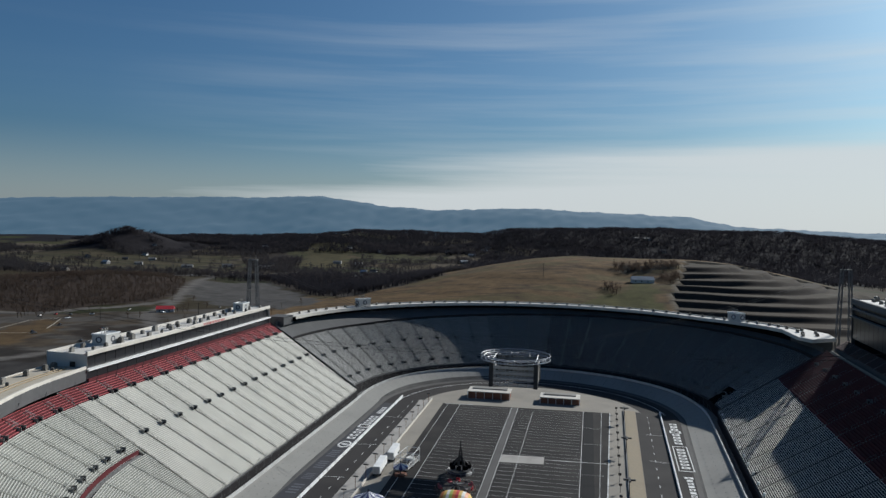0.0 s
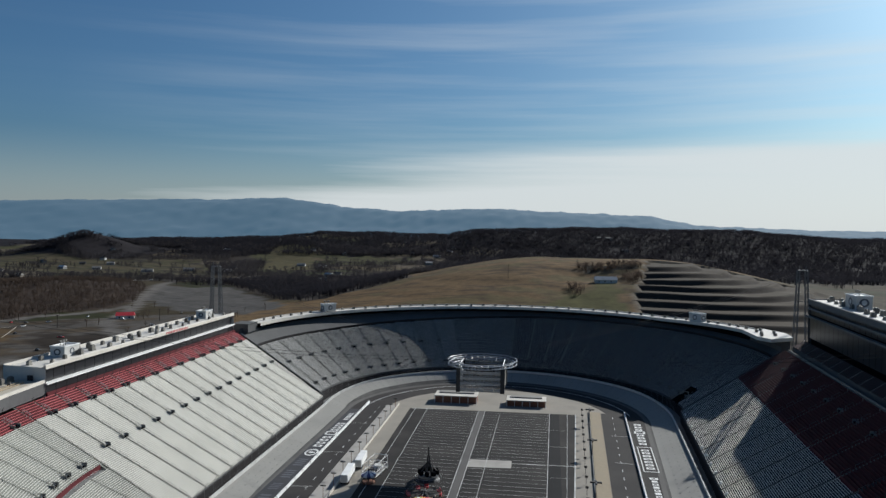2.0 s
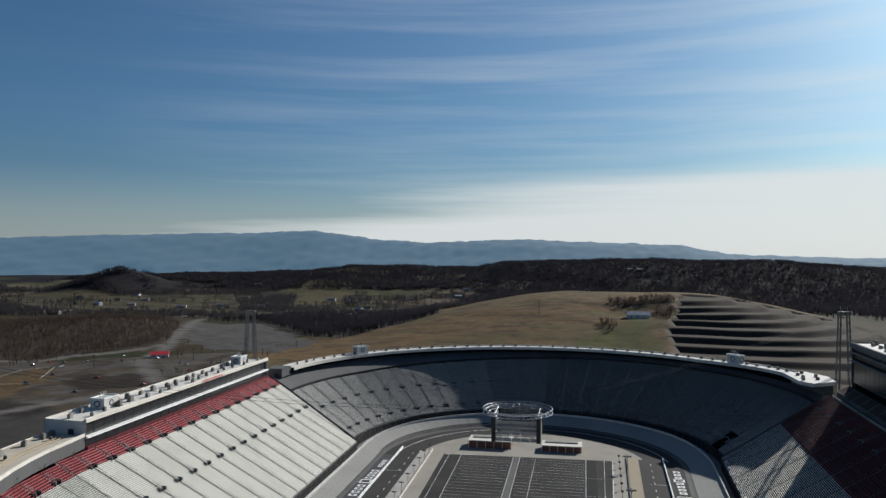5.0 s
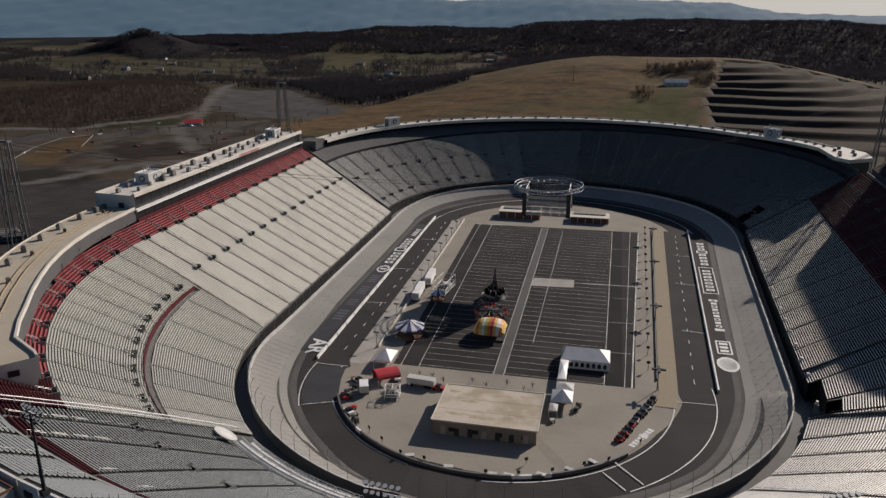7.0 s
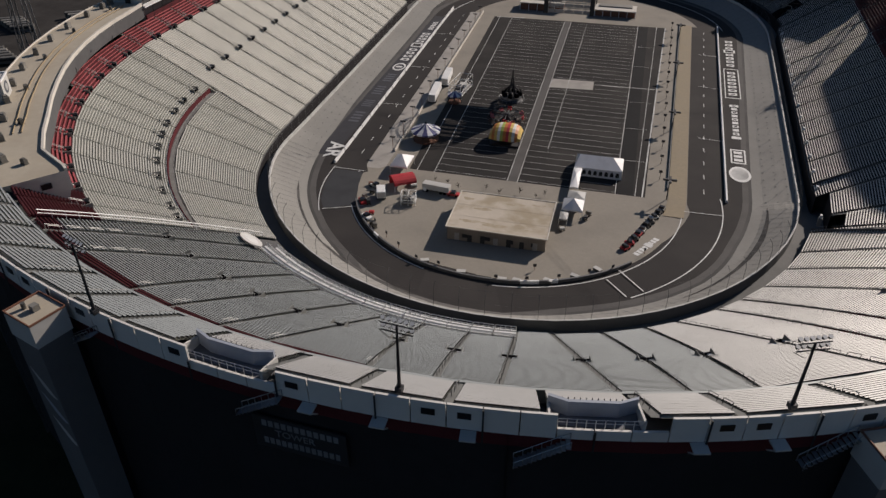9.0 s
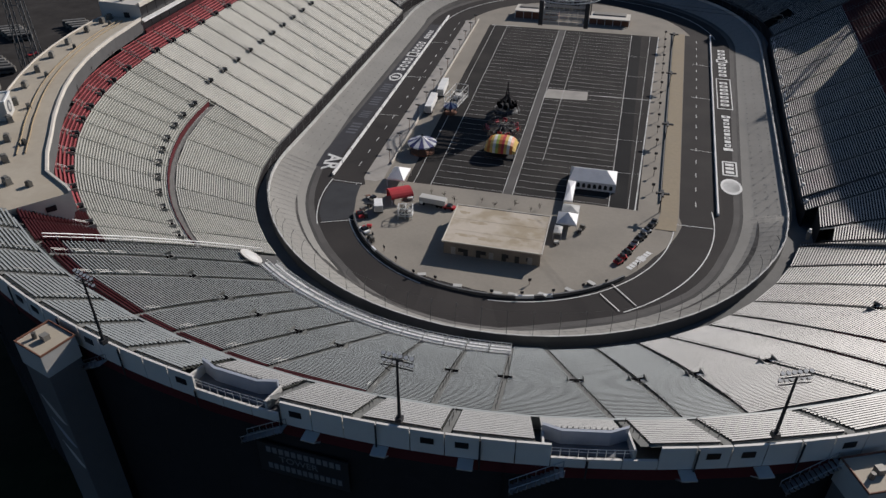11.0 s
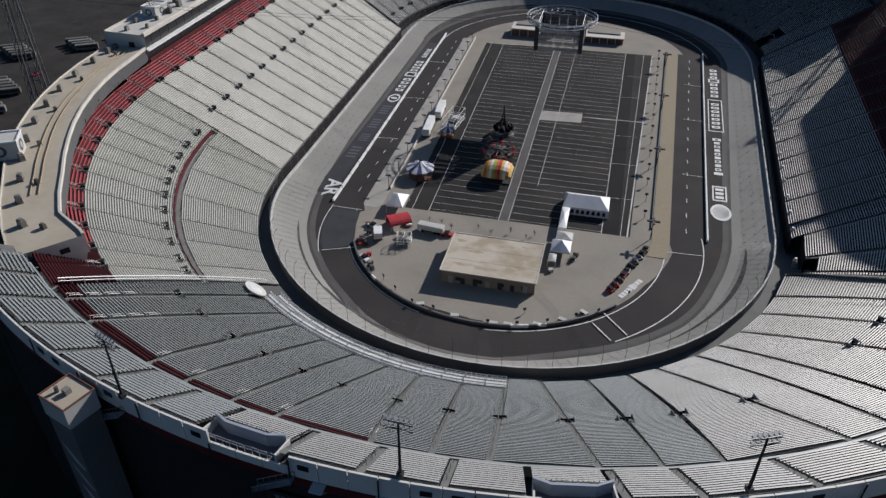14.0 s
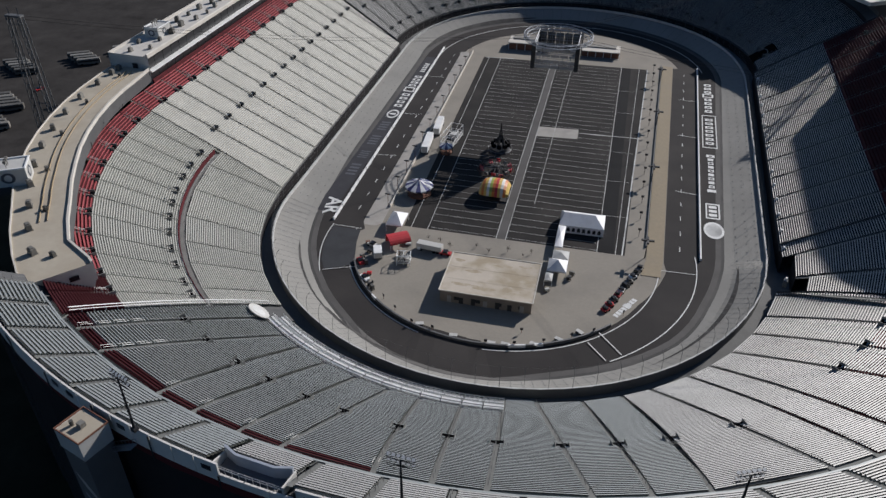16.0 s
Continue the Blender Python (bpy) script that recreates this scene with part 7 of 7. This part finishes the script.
    q = 2 * math.pi * k / 20
    bm = bmesh.new()
    tube(bm, (6.6 * math.cos(q), 6.2 * math.sin(q), 0), (6.6 * math.cos(q), 6.2 * math.sin(q), 1.1), 0.06, 4)
    q2 = 2 * math.pi * (k + 1) / 20
    tube(bm, (6.6 * math.cos(q), 6.2 * math.sin(q), 1.1), (6.6 * math.cos(q2), 6.2 * math.sin(q2), 1.1), 0.06, 4)
    part("railing", bm, M["rust"], sr)

# stage platforms at the far end of the field
for x0, x1, y0, y1, h, label in ((-31.0, -9.5, 86.5, 97.5, 3.4, "low pavilion with a pale flat canopy"), (5.0, 24.5, 85.5, 96.0, 2.8, "low pavilion with a pale flat canopy and dark front")):
    pv = empty("pavilion", label, "pavilion")
    bm = bmesh.new()
    box(bm, x0, x1, y0, y1, h, h + 0.4, bevel=0.08)
    part("canopy", bm, M["fascia"], pv)
    bm = bmesh.new()
    box(bm, x0 + 0.5, x1 - 0.5, y0 + 1.2, y1 - 0.5, 0, h)
    part("body", bm, M["rust"], pv)
    for k in range(6):
        bm = bmesh.new()
        x = x0 + 0.3 + (x1 - x0 - 0.6) * k / 5
        tube(bm, (x, y0 + 0.2, 0), (x, y0 + 0.2, h), 0.14, 6)
        part("post", bm, M["white"], pv)
    bm = bmesh.new()
    box(bm, x0 + 2, x1 - 2, (y0 + y1) / 2, y1 - 1, h + 0.4, h + 0.9)
    part("roof_plant", bm, M["unit"], pv)


def car(x, y, z, turn, mat, label, L=4.5, group=""):
    c = empty("car", label, "car", (x, y, z), group)
    c.rotation_euler = (0, 0, turn)
    bm = bmesh.new()
    box(bm, -0.9, 0.9, -L / 2, L / 2, 0.35, 0.95, bevel=0.14)
    part("body", bm, M[mat], c)
    bm = bmesh.new()
    vs_ = box(bm, -0.78, 0.78, -L * 0.22, L * 0.26, 0.95, 1.5)
    for v in vs_:
        if v.co.z > 1.2:
            v.co.y *= 0.72
            v.co.x *= 0.86
    part("cabin", bm, M["glass"], c)
    for yy in (-L * 0.3, L * 0.3):
        for xx in (-0.85, 0.85):
            bm = bmesh.new()
            bmesh.ops.create_cone(bm, cap_ends=True, segments=12, radius1=0.33, radius2=0.33, depth=0.22, matrix=Matrix.Translation((xx, yy, 0.33)) @ Matrix.Rotation(math.pi / 2, 4, "Y"))
            part("wheel", bm, M["black"], c)


for x, y, t, m_ in ((-44.0, -106.5, 0.6, "red2"), (-43.2, -97.2, 1.2, "panel"), (-40.2, -114.0, 0.9, "white"), (-20.2, -96.4, 1.5, "red2"), (-33, -93, 0.3, "white")):
    car(x, y, 0.0, t, m_, {"red2": "small red service car on the infield concrete", "white": "small white service car on the infield concrete"}.get(m_, "small grey service car on the infield concrete"), 3.6, "service cars round the infield")

for k, (x, y, m_) in enumerate(((-43.1, -100.8, "dark"), (-44.4, -103.8, "unit"), (-42.2, -107.0, "dark"), (-39.6, -111.6, "red2"), (-40.6, -113.4, "red2"), (-36.6, -118.2, "unit"), (-37.8, -116.6, "dark"), (-28.6, -95.8, "white"), (-33.2, -100.0, "unit"), (-45.0, -96.4, "rust"), (17.6, -100.2, "dark"), (18.2, -98.0, "unit"), (12.0, -107.2, "tentgrey"))):
    ct = empty("equipment_cart", {"red2": "small red equipment cart at the infield rim", "white": "small white equipment cart on the concrete"}.get(m_, "small dark equipment cart on the concrete"), "cart", (x, y, 0.05), "carts round the infield")
    ct.rotation_euler = (0, 0, 1.1 * k)
    bm = bmesh.new()
    box(bm, -0.7, 0.7, -0.45, 0.45, 0.35, 1.0 + 0.3 * (k % 3), bevel=0.07)
    part("body", bm, M[m_], ct)
    bm = bmesh.new()
    tube(bm, (0.7, 0, 0.9), (1.5, 0, 1.3), 0.05, 5)
    part("handle", bm, M["steel"], ct)
    for yy in (-0.42, 0.42):
        for xx in (-0.45, 0.45):
            bm = bmesh.new()
            bmesh.ops.create_cone(bm, cap_ends=True, segments=10, radius1=0.22, radius2=0.22, depth=0.14, matrix=Matrix.Translation((xx, yy, 0.22)) @ Matrix.Rotation(math.pi / 2, 4, "X"))
            part("wheel", bm, M["black"], ct)

KART_A, KART_B = (28.7, -112.0), (37.6, -90.1)
for k in range(10):
    t = k / 9
    x, y = KART_A[0] + (KART_B[0] - KART_A[0]) * t, KART_A[1] + (KART_B[1] - KART_A[1]) * t
    m_ = ("red2", "red2", "unit", "red2", "panel", "dark", "unit", "white", "dark", "unit")[k]
    car(x, y, 0.0, -0.7 + 0.5 * math.sin(5 * k), m_, {"red2": "small red kart parked at the infield rim", "white": "small white kart parked at the infield rim"}.get(m_, "small grey kart parked at the infield rim"), 2.3, "karts at the infield rim")

# ---- posts and lights along the infield edges ----
for k in range(13):
    y = -74 + k * 12
    f = (y + 85) / 165
    lp = empty("lamp_post", "slim post with a small flood lamp", "lamp post", (-45.1 - 2.2 * f, y, 0), "posts along the infield wall")
    bm = bmesh.new()
    tube(bm, (0, 0, 0), (0, 0, 5.2), 0.09, 6)
    part("pole", bm, M["rust"], lp)
    bm = bmesh.new()
    box(bm, -0.9, 0.9, -0.25, 0.25, 4.9, 5.25, bevel=0.05)
    part("head", bm, M["dark"], lp)
iw = empty("infield_wall", "low cream wall along the west edge of the infield", "wall", kind="structure")
for k in range(18):
    y0, y1 = -74 + k * 8.5, -74 + k * 8.5 + 8.3
    fa, fb = (y0 + 85) / 165, (y1 + 85) / 165
    p = [(-44.6 - 2.8 * fa, y0), (-44.25 - 2.8 * fa, y0), (-44.25 - 2.8 * fb, y1), (-44.6 - 2.8 * fb, y1)]
    slab("wall_segment", p, 0.9, M["fascia"], iw, "", 0.9)
ew = empty("infield_fence", "dark low fence along the east edge of the infield", "fence", kind="structure")
for k in range(19):
    y0, y1 = -78 + k * 8.4, -78 + k * 8.4 + 8.25
    fa, fb = (y0 + 85) / 165, (y1 + 85) / 165
    p = [(38.9 + 5.6 * fa, y0), (39.15 + 5.6 * fa, y0), (39.15 + 5.6 * fb, y1), (38.9 + 5.6 * fb, y1)]
    slab("fence_panel", p, 0.7, M["post"], ew, "", 0.7)
for k in range(15):
    y = -72 + k * 10.5
    f = (y + 85) / 165
    lp = empty("sign_post", "short dark post with a sign board", "sign post", (36.6 + 4.6 * f, y, 0), "posts along the east fence")
    bm = bmesh.new()
    tube(bm, (0, 0, 0), (0, 0, 3.0), 0.08, 6)
    part("pole", bm, M["dark"], lp)
    bm = bmesh.new()
    box(bm, -0.5, 0.5, -0.12, 0.12, 2.3, 3.1, bevel=0.03)
    part("board", bm, M["dark"], lp)
for k in range(4):
    y = -83.7 + k * 48
    f = (y + 85) / 165
    lp = empty("light_mast", "dark light mast with a wide cluster of lamps", "light mast", (38.9 + 5.6 * f, y, 0), "light masts along the east fence")
    bm = bmesh.new()
    tube(bm, (0, 0, 0), (0, 0, 6.6), 0.16, 8, 0.1)
    part("pole", bm, M["dark"], lp)
    for j in range(4):
        bm = bmesh.new()
        q = j * math.pi / 2
        box(bm, 0.2, 1.9, -0.35, 0.35, 6.2, 6.7, Matrix.Rotation(q, 4, "Z"), 0.05)
        part("lamp", bm, M["dark"], lp)
for x, y in ((-32.1, -121.7), (-27.6, -125.7), (-21.6, -130.2), (-15.6, -131.4), (-0.8, -133.5), (6.5, -132.4), (13.8, -129.6), (26.2, -122.4), (20.7, -125.6), (7.6, -126.8), (-37.0, -116.4), (33.6, -113.0)):
    a = math.atan2(y + 88.3, x + 4.0)
    sp = empty("marshal_sign", "dark square sign on a post at the infield rim", "sign post", (x, y, 0), "signs round the infield rim")
    sp.rotation_euler = (0, 0, a + math.pi / 2)
    bm = bmesh.new()
    tube(bm, (0, 0, 0), (0, 0, 1.8), 0.06, 5)
    part("pole", bm, M["rust"], sp)
    bm = bmesh.new()
    box(bm, -0.4, 0.4, -0.08, 0.08, 1.1, 1.9, bevel=0.03)
    part("board", bm, M["dark"], sp)
# low rim wall of the near infield
rw = empty("rim_wall", "low dark and pale wall round the near infield", "wall", kind="structure")
for k in range(40):
    a0, a1 = 203 + k * 2.9, 203 + k * 2.9 + 2.84
    p = [(-4.0 + r * math.cos(radians(a)), -88.3 + r * math.sin(radians(a))) for r, a in ((45.5, a0), (45.5, a1), (45.95, a1), (45.95, a0))]
    slab("wall_segment", p, 0.95, M["post" if k not in (8, 27, 28, 30) else "white"], rw, "", 0.95)
# benches, barrels and planters
for x, y, turn in ((-19.4, -130.2, 0.3), (-9.6, -132.6, 0.1), (0.6, -133.2, 0), (4.2, -132.8, -0.1), (11.4, -131.0, -0.25), (17.5, -127.6, -0.4), (22.6, -123.4, -0.6)):
    bn = empty("barrier_block", "pale equipment box at the infield rim", "equipment box", (x, y, 0), "boxes at the infield rim")
    bn.rotation_euler = (0, 0, turn)
    bm = bmesh.new()
    box(bm, -1.0, 1.0, -0.5, 0.5, 0, 0.8, bevel=0.06)
    part("body", bm, M["unit"], bn)
    bm = bmesh.new()
    box(bm, -1.1, 1.1, -0.6, 0.6, 0.8, 0.92, bevel=0.03)
    part("lid", bm, M["panel"], bn)


def bare_tree(x, y, z, h, seed, label, group):
    r = random.Random(seed)
    tr = empty("bare_tree", label, "tree", (x, y, z), group)
    bm = bmesh.new()
    tube(bm, (0, 0, 0), (0.05 * h * (r.random() - 0.5), 0, h * 0.5), 0.045 * h * 0.6, 6, 0.02 * h)
    part("trunk", bm, M["bark"], tr)
    bm = bmesh.new()
    for k in range(16):
        q = r.random() * 6.283
        e = 0.5 + 0.9 * r.random()
        z0 = h * (0.25 + 0.25 * r.random())
        L = h * (0.3 + 0.25 * r.random())
        a = Vector((0, 0, z0))
        b = a + L * Vector((math.cos(q) * math.cos(e), math.sin(q) * math.cos(e), math.sin(e)))
        tube(bm, a, b, 0.014 * h, 4, 0.005 * h)
        for j in range(4):
            c = a.lerp(b, 0.4 + 0.18 * j)
            q2, e2 = q + (r.random() - 0.5) * 2.4, e + (r.random() - 0.5)
            tube(bm, c, c + 0.4 * L * Vector((math.cos(q2) * math.cos(e2), math.sin(q2) * math.cos(e2), math.sin(e2))), 0.007 * h, 3, 0.003 * h)
    part("crown", bm, M["bark"], tr)


for k, (x, y) in enumerate(((-27.4, -89.6), (-23.3, -90.2), (-19.7, -92.5), (-11.8, -90.6), (-7.6, -92.4), (-2.1, -90.4), (2.9, -92.2), (5.2, -90.2))):
    bare_tree(x, y, 0, 1.7 + 0.3 * (k % 3), k, "small bare tree in a paved planting square", "small trees behind the building")

# ---- outside: vehicles, houses, woods ----
def ground_z(x, y):
    return float(terrain(np.array([float(x)]), np.array([float(y)]))[0])


def bus(x, y, turn, label):
    b = empty("shuttle_bus", label, "bus", (x, y, ground_z(x, y)), "buses in the outer car park")
    b.rotation_euler = (0, 0, turn)
    bm = bmesh.new()
    box(bm, -1.25, 1.25, -5.2, 5.2, 0.5, 3.1, bevel=0.15)
    part("body", bm, M["unit"], b)
    for sx in (-1.27, 1.27):
        bm = bmesh.new()
        box(bm, sx - 0.02, sx + 0.02, -4.6, 4.6, 1.7, 2.5)
        part("window_band", bm, M["glass"], b)
    for yy in (-3.2, 3.3):
        for xx in (-1.15, 1.15):
            bm = bmesh.new()
            bmesh.ops.create_cone(bm, cap_ends=True, segments=12, radius1=0.5, radius2=0.5, depth=0.3, matrix=Matrix.Translation((xx, yy, 0.5)) @ Matrix.Rotation(math.pi / 2, 4, "Y"))
            part("wheel", bm, M["black"], b)


for x0, y0, n_ in ((-262, 14, 5), (-238, 30, 4), (-222, 44, 5), (-256, -40, 4), (-240, -24, 5), (-226, -46, 3)):
    for k in range(n_):
        bus(x0 + k * 3.4, y0 - k * 2.2, radians(-58), "pale shuttle bus parked in a slanting row")
r_ = random.Random(9)
for x, y in ((-352, 251), (-400, 262), (-370, 380), (-300, 300), (-320, 330), (-420, 330), (-205, 60), (-230, -10), (-285, 250), (-340, 420), (-450, 300), (-215, 90), (-770, 690), (-752, 708), (-735, 724), (-706, 742), (-690, 752), (-668, 766), (-640, 772), (-610, 788), (-590, 800), (-448, 318), (-436, 322), (-422, 300), (-410, 372), (-385, 215), (-392, 222), (-418, 205), (-368, 362), (-300, 232), (-330, 196), (-268, 318)):
    m_ = r_.choice(("white", "unit", "dark", "red2"))
    car(x, y, ground_z(x, y), r_.random() * 3, m_, {"white": "white car parked on the outer lot", "red2": "red car parked on the outer lot"}.get(m_, "dark car parked on the outer lot"), 4.6, "cars on the outer lots")


def house(x, y, L, w_, h, turn, wallm, roofm, label, name="house"):
    hs = empty(name, label, "house", (x, y, ground_z(x, y) - 0.3), "far houses in the valley")
    hs.rotation_euler = (0, 0, turn)
    bm = bmesh.new()
    box(bm, -L / 2, L / 2, -w_ / 2, w_ / 2, 0, h)
    part("wall", bm, M[wallm], hs)
    bm = bmesh.new()
    e = 0.6
    vv = [bm.verts.new(p) for p in ((-L / 2 - e, -w_ / 2 - e, h), (L / 2 + e, -w_ / 2 - e, h), (L / 2 + e, w_ / 2 + e, h), (-L / 2 - e, w_ / 2 + e, h), (-L / 2, 0, h + w_ * 0.32), (L / 2, 0, h + w_ * 0.32))]
    for f in ((0, 1, 5, 4), (2, 3, 4, 5), (0, 4, 3), (1, 2, 5), (3, 2, 1, 0)):
        bm.faces.new([vv[i] for i in f])
    part("roof", bm, M[roofm], hs)
    for k in range(3):
        bm = bmesh.new()
        x0 = -L * 0.35 + k * L * 0.27
        box(bm, x0, x0 + 1.3, -w_ / 2 - 0.05, -w_ / 2, h * 0.35, h * 0.75)
        part("window", bm, M["glass"], hs)


house(88, 560, 24, 11, 4, 0.05, "panel", "rooflight", "long low pavilion with a pale roof on the hillside", "pavilion_house")
house(-371, 371, 16, 9, 3.4, 0.5, "panel", "red2", "low building with a red roof beside the lots", "shed")
r_ = random.Random(21)
for k in range(36):
    az, dist = radians(r_.uniform(-40, 6)), r_.uniform(1000, 1950)
    x, y = 24 + dist * math.sin(az), -274 + dist * math.cos(az)
    if y < 800 or (x > -230 and y < 1150):
        continue
    house(x, y, r_.uniform(9, 18), r_.uniform(7, 10), r_.uniform(3, 4.5), r_.uniform(-0.6, 0.6), r_.choice(("panel", "panelshade", "panel", "tanwall")), r_.choice(("rooflight", "dark", "unit")), "distant pale house among bare trees")
for x, y in ((-640, 1020), (-700, 980), (-560, 1010), (-820, 1010), (-480, 1190), (-940, 900)):
    house(x, y, r_.uniform(12, 24), 9, 3.5, r_.uniform(-0.5, 0.5), "panelshade", "unit", "long pale industrial shed in the valley", "shed")


def tree_template(seed, tall):
    """A bare winter tree: trunk and rising thin limbs, as vertex and face arrays of unit height."""
    r = random.Random(seed)
    vs_, fs_ = [], []

    def limb(a, b, w0, w1):
        d = (b - a).normalized()
        p = d.orthogonal().normalized()
        q = d.cross(p)
        k = len(vs_)
        for c, w in ((a, w0), (b, w1)):
            for t in (0, 2.094, 4.189):
                vs_.append(c + (p * math.cos(t) + q * math.sin(t)) * w)
        for i in range(3):
            j = (i + 1) % 3
            fs_.append((k + i, k + j, k + 3 + j, k + 3 + i))

    def twig(a, b, w):
        side = (b - a).cross(Vector((r.random() - 0.5, r.random() - 0.5, r.random() - 0.5))).normalized() * w
        k = len(vs_)
        vs_.extend((a - side, a + side, b))
        fs_.append((k, k + 1, k + 2))

    limb(Vector((0, 0, -0.05)), Vector((0, 0, 0.6)), 0.03, 0.015)
    for i in range(9):
        a = Vector((0, 0, 0.2 + 0.36 * r.random()))
        q, e = r.random() * 6.283, (0.9 if tall else 0.6) + 0.6 * r.random()
        L = 0.32 + 0.26 * r.random()
        b = a + L * Vector((math.cos(q) * math.cos(e), math.sin(q) * math.cos(e), math.sin(e)))
        twig(a, b, 0.011)
        for j in range(3):
            c = a.lerp(b, 0.4 + 0.2 * j)
            q2, e2 = q + (r.random() - 0.5) * 2.6, e + (r.random() - 0.4) * 0.9
            twig(c, c + 0.24 * Vector((math.cos(q2) * math.cos(e2), math.sin(q2) * math.cos(e2), math.sin(e2))), 0.013)
    return np.array([tuple(v) for v in vs_]), fs_


TEMPLATES = [tree_template(k, k % 2) for k in range(5)]


def woods(name, pts, lo, hi, label, mat, seed, fat=1.0):
    """Many bare trees in one mesh."""
    r = np.random.RandomState(seed)
    allv, allf, base = [], [], 0
    for i, (x, y, z) in enumerate(pts):
        v, f = TEMPLATES[r.randint(len(TEMPLATES))]
        h, a = r.uniform(lo, hi), r.rand() * 6.283
        c, s_ = math.cos(a), math.sin(a)
        w = v * h
        w = np.stack([(w[:, 0] * c - w[:, 1] * s_) * fat + x, (w[:, 0] * s_ + w[:, 1] * c) * fat + y, w[:, 2] + z], -1)
        allv += w.tolist()
        allf += [tuple(q + base for q in g) for g in f]
        base += len(v)
    ob = raw(name, allv, allf, mat)
    return tagged(ob, label, "woods", kind="stuff")


def scatter(n_, seed, region, keep):
    r = np.random.RandomState(seed)
    x, y = r.uniform(region[0], region[1], n_), r.uniform(region[2], region[3], n_)
    ok = keep(x, y)
    x, y = x[ok], y[ok]
    return list(zip(x, y, terrain(x, y)))


woods("ridge_woods", scatter(26000, 1, (-1500, 1300, 1000, 1850), lambda x, y: ((terrain(x, y) > 16) | (x > -200)) & (waves(x, y, 300, 31) > -0.8) & ((x > -600) | ~open_land(x, y))), 8, 11, "dense bare winter woods on the far ridge", M["woods"], 1, 3.2)
woods("bank_woods", scatter(5200, 2, (-840, -420, 320, 760), lambda x, y: inside(x, y, BANK)), 4, 8, "dark bare scrub on the bank beyond the lots", M["scrub"], 2, 1.6)
woods("belt_woods", scatter(5200, 3, (-510, -140, 480, 910), lambda x, y: inside(x, y, BELT) & (waves(x, y, 120, 37) > -0.5)), 6, 12, "belt of bare trees at the foot of the hill", M["woods"], 3, 1.5)
woods("valley_woods", scatter(20000, 4, (-1700, -150, 760, 1500), lambda x, y: (waves(x, y, 330, 13) > -0.45) & ~open_land(x, y) & (~inside(x, y, FIELD) | (waves(x * 0.4, y, 80, 91) < -0.3)) & ~inside(x, y, FIELD_EAST) & ~inside(x, y, MEADOW)), 6, 12, "bare woods and hedges in the valley", M["valley"], 4, 1.6)
woods("hollow_trees", scatter(1500, 5, (40, 150, 490, 660), lambda x, y: (np.hypot((x - 54) / 9, (y - 520) / 20) < 1) | (np.hypot((x - 119) / 11, (y - 575) / 26) < 1) | inside(x, y, HOLLOW)), 4, 8, "dark trees round the hollow on the hill", M["scrub"], 5, 1.6)
woods("crest_trees", scatter(900, 6, (-200, 700, 850, 1200), lambda x, y: waves(x, y, 200, 33) > -0.1), 9, 15, "bare trees behind the crest of the hill", M["woods"], 6, 1.7)
woods("lot_trees", scatter(170, 7, (-470, -250, 270, 470), lambda x, y: waves(x, y, 60, 35) > 0.25), 5, 9, "scattered bare trees between the car parks", M["scrub"], 7, 1.2)
# poles on the hillside and in the valley
for k, (x, y, h) in enumerate(((-20, 560, 16), (-610, 640, 22), (-500, 560, 14), (-330, 360, 12), (-390, 300, 12), (-250, 240, 12), (60, 640, 9), (-60, 700, 10))):
    up = empty("utility_pole", "slim dark utility pole standing in the grass", "pole", (x, y, ground_z(x, y) - 0.2), "utility poles round the stadium")
    bm = bmesh.new()
    tube(bm, (0, 0, 0), (0, 0, h), 0.28, 6, 0.16)
    part("pole", bm, M["bark"], up)
    bm = bmesh.new()
    box(bm, -1.4, 1.4, -0.12, 0.12, h - 1.2, h - 0.9)
    part("crossarm", bm, M["bark"], up)
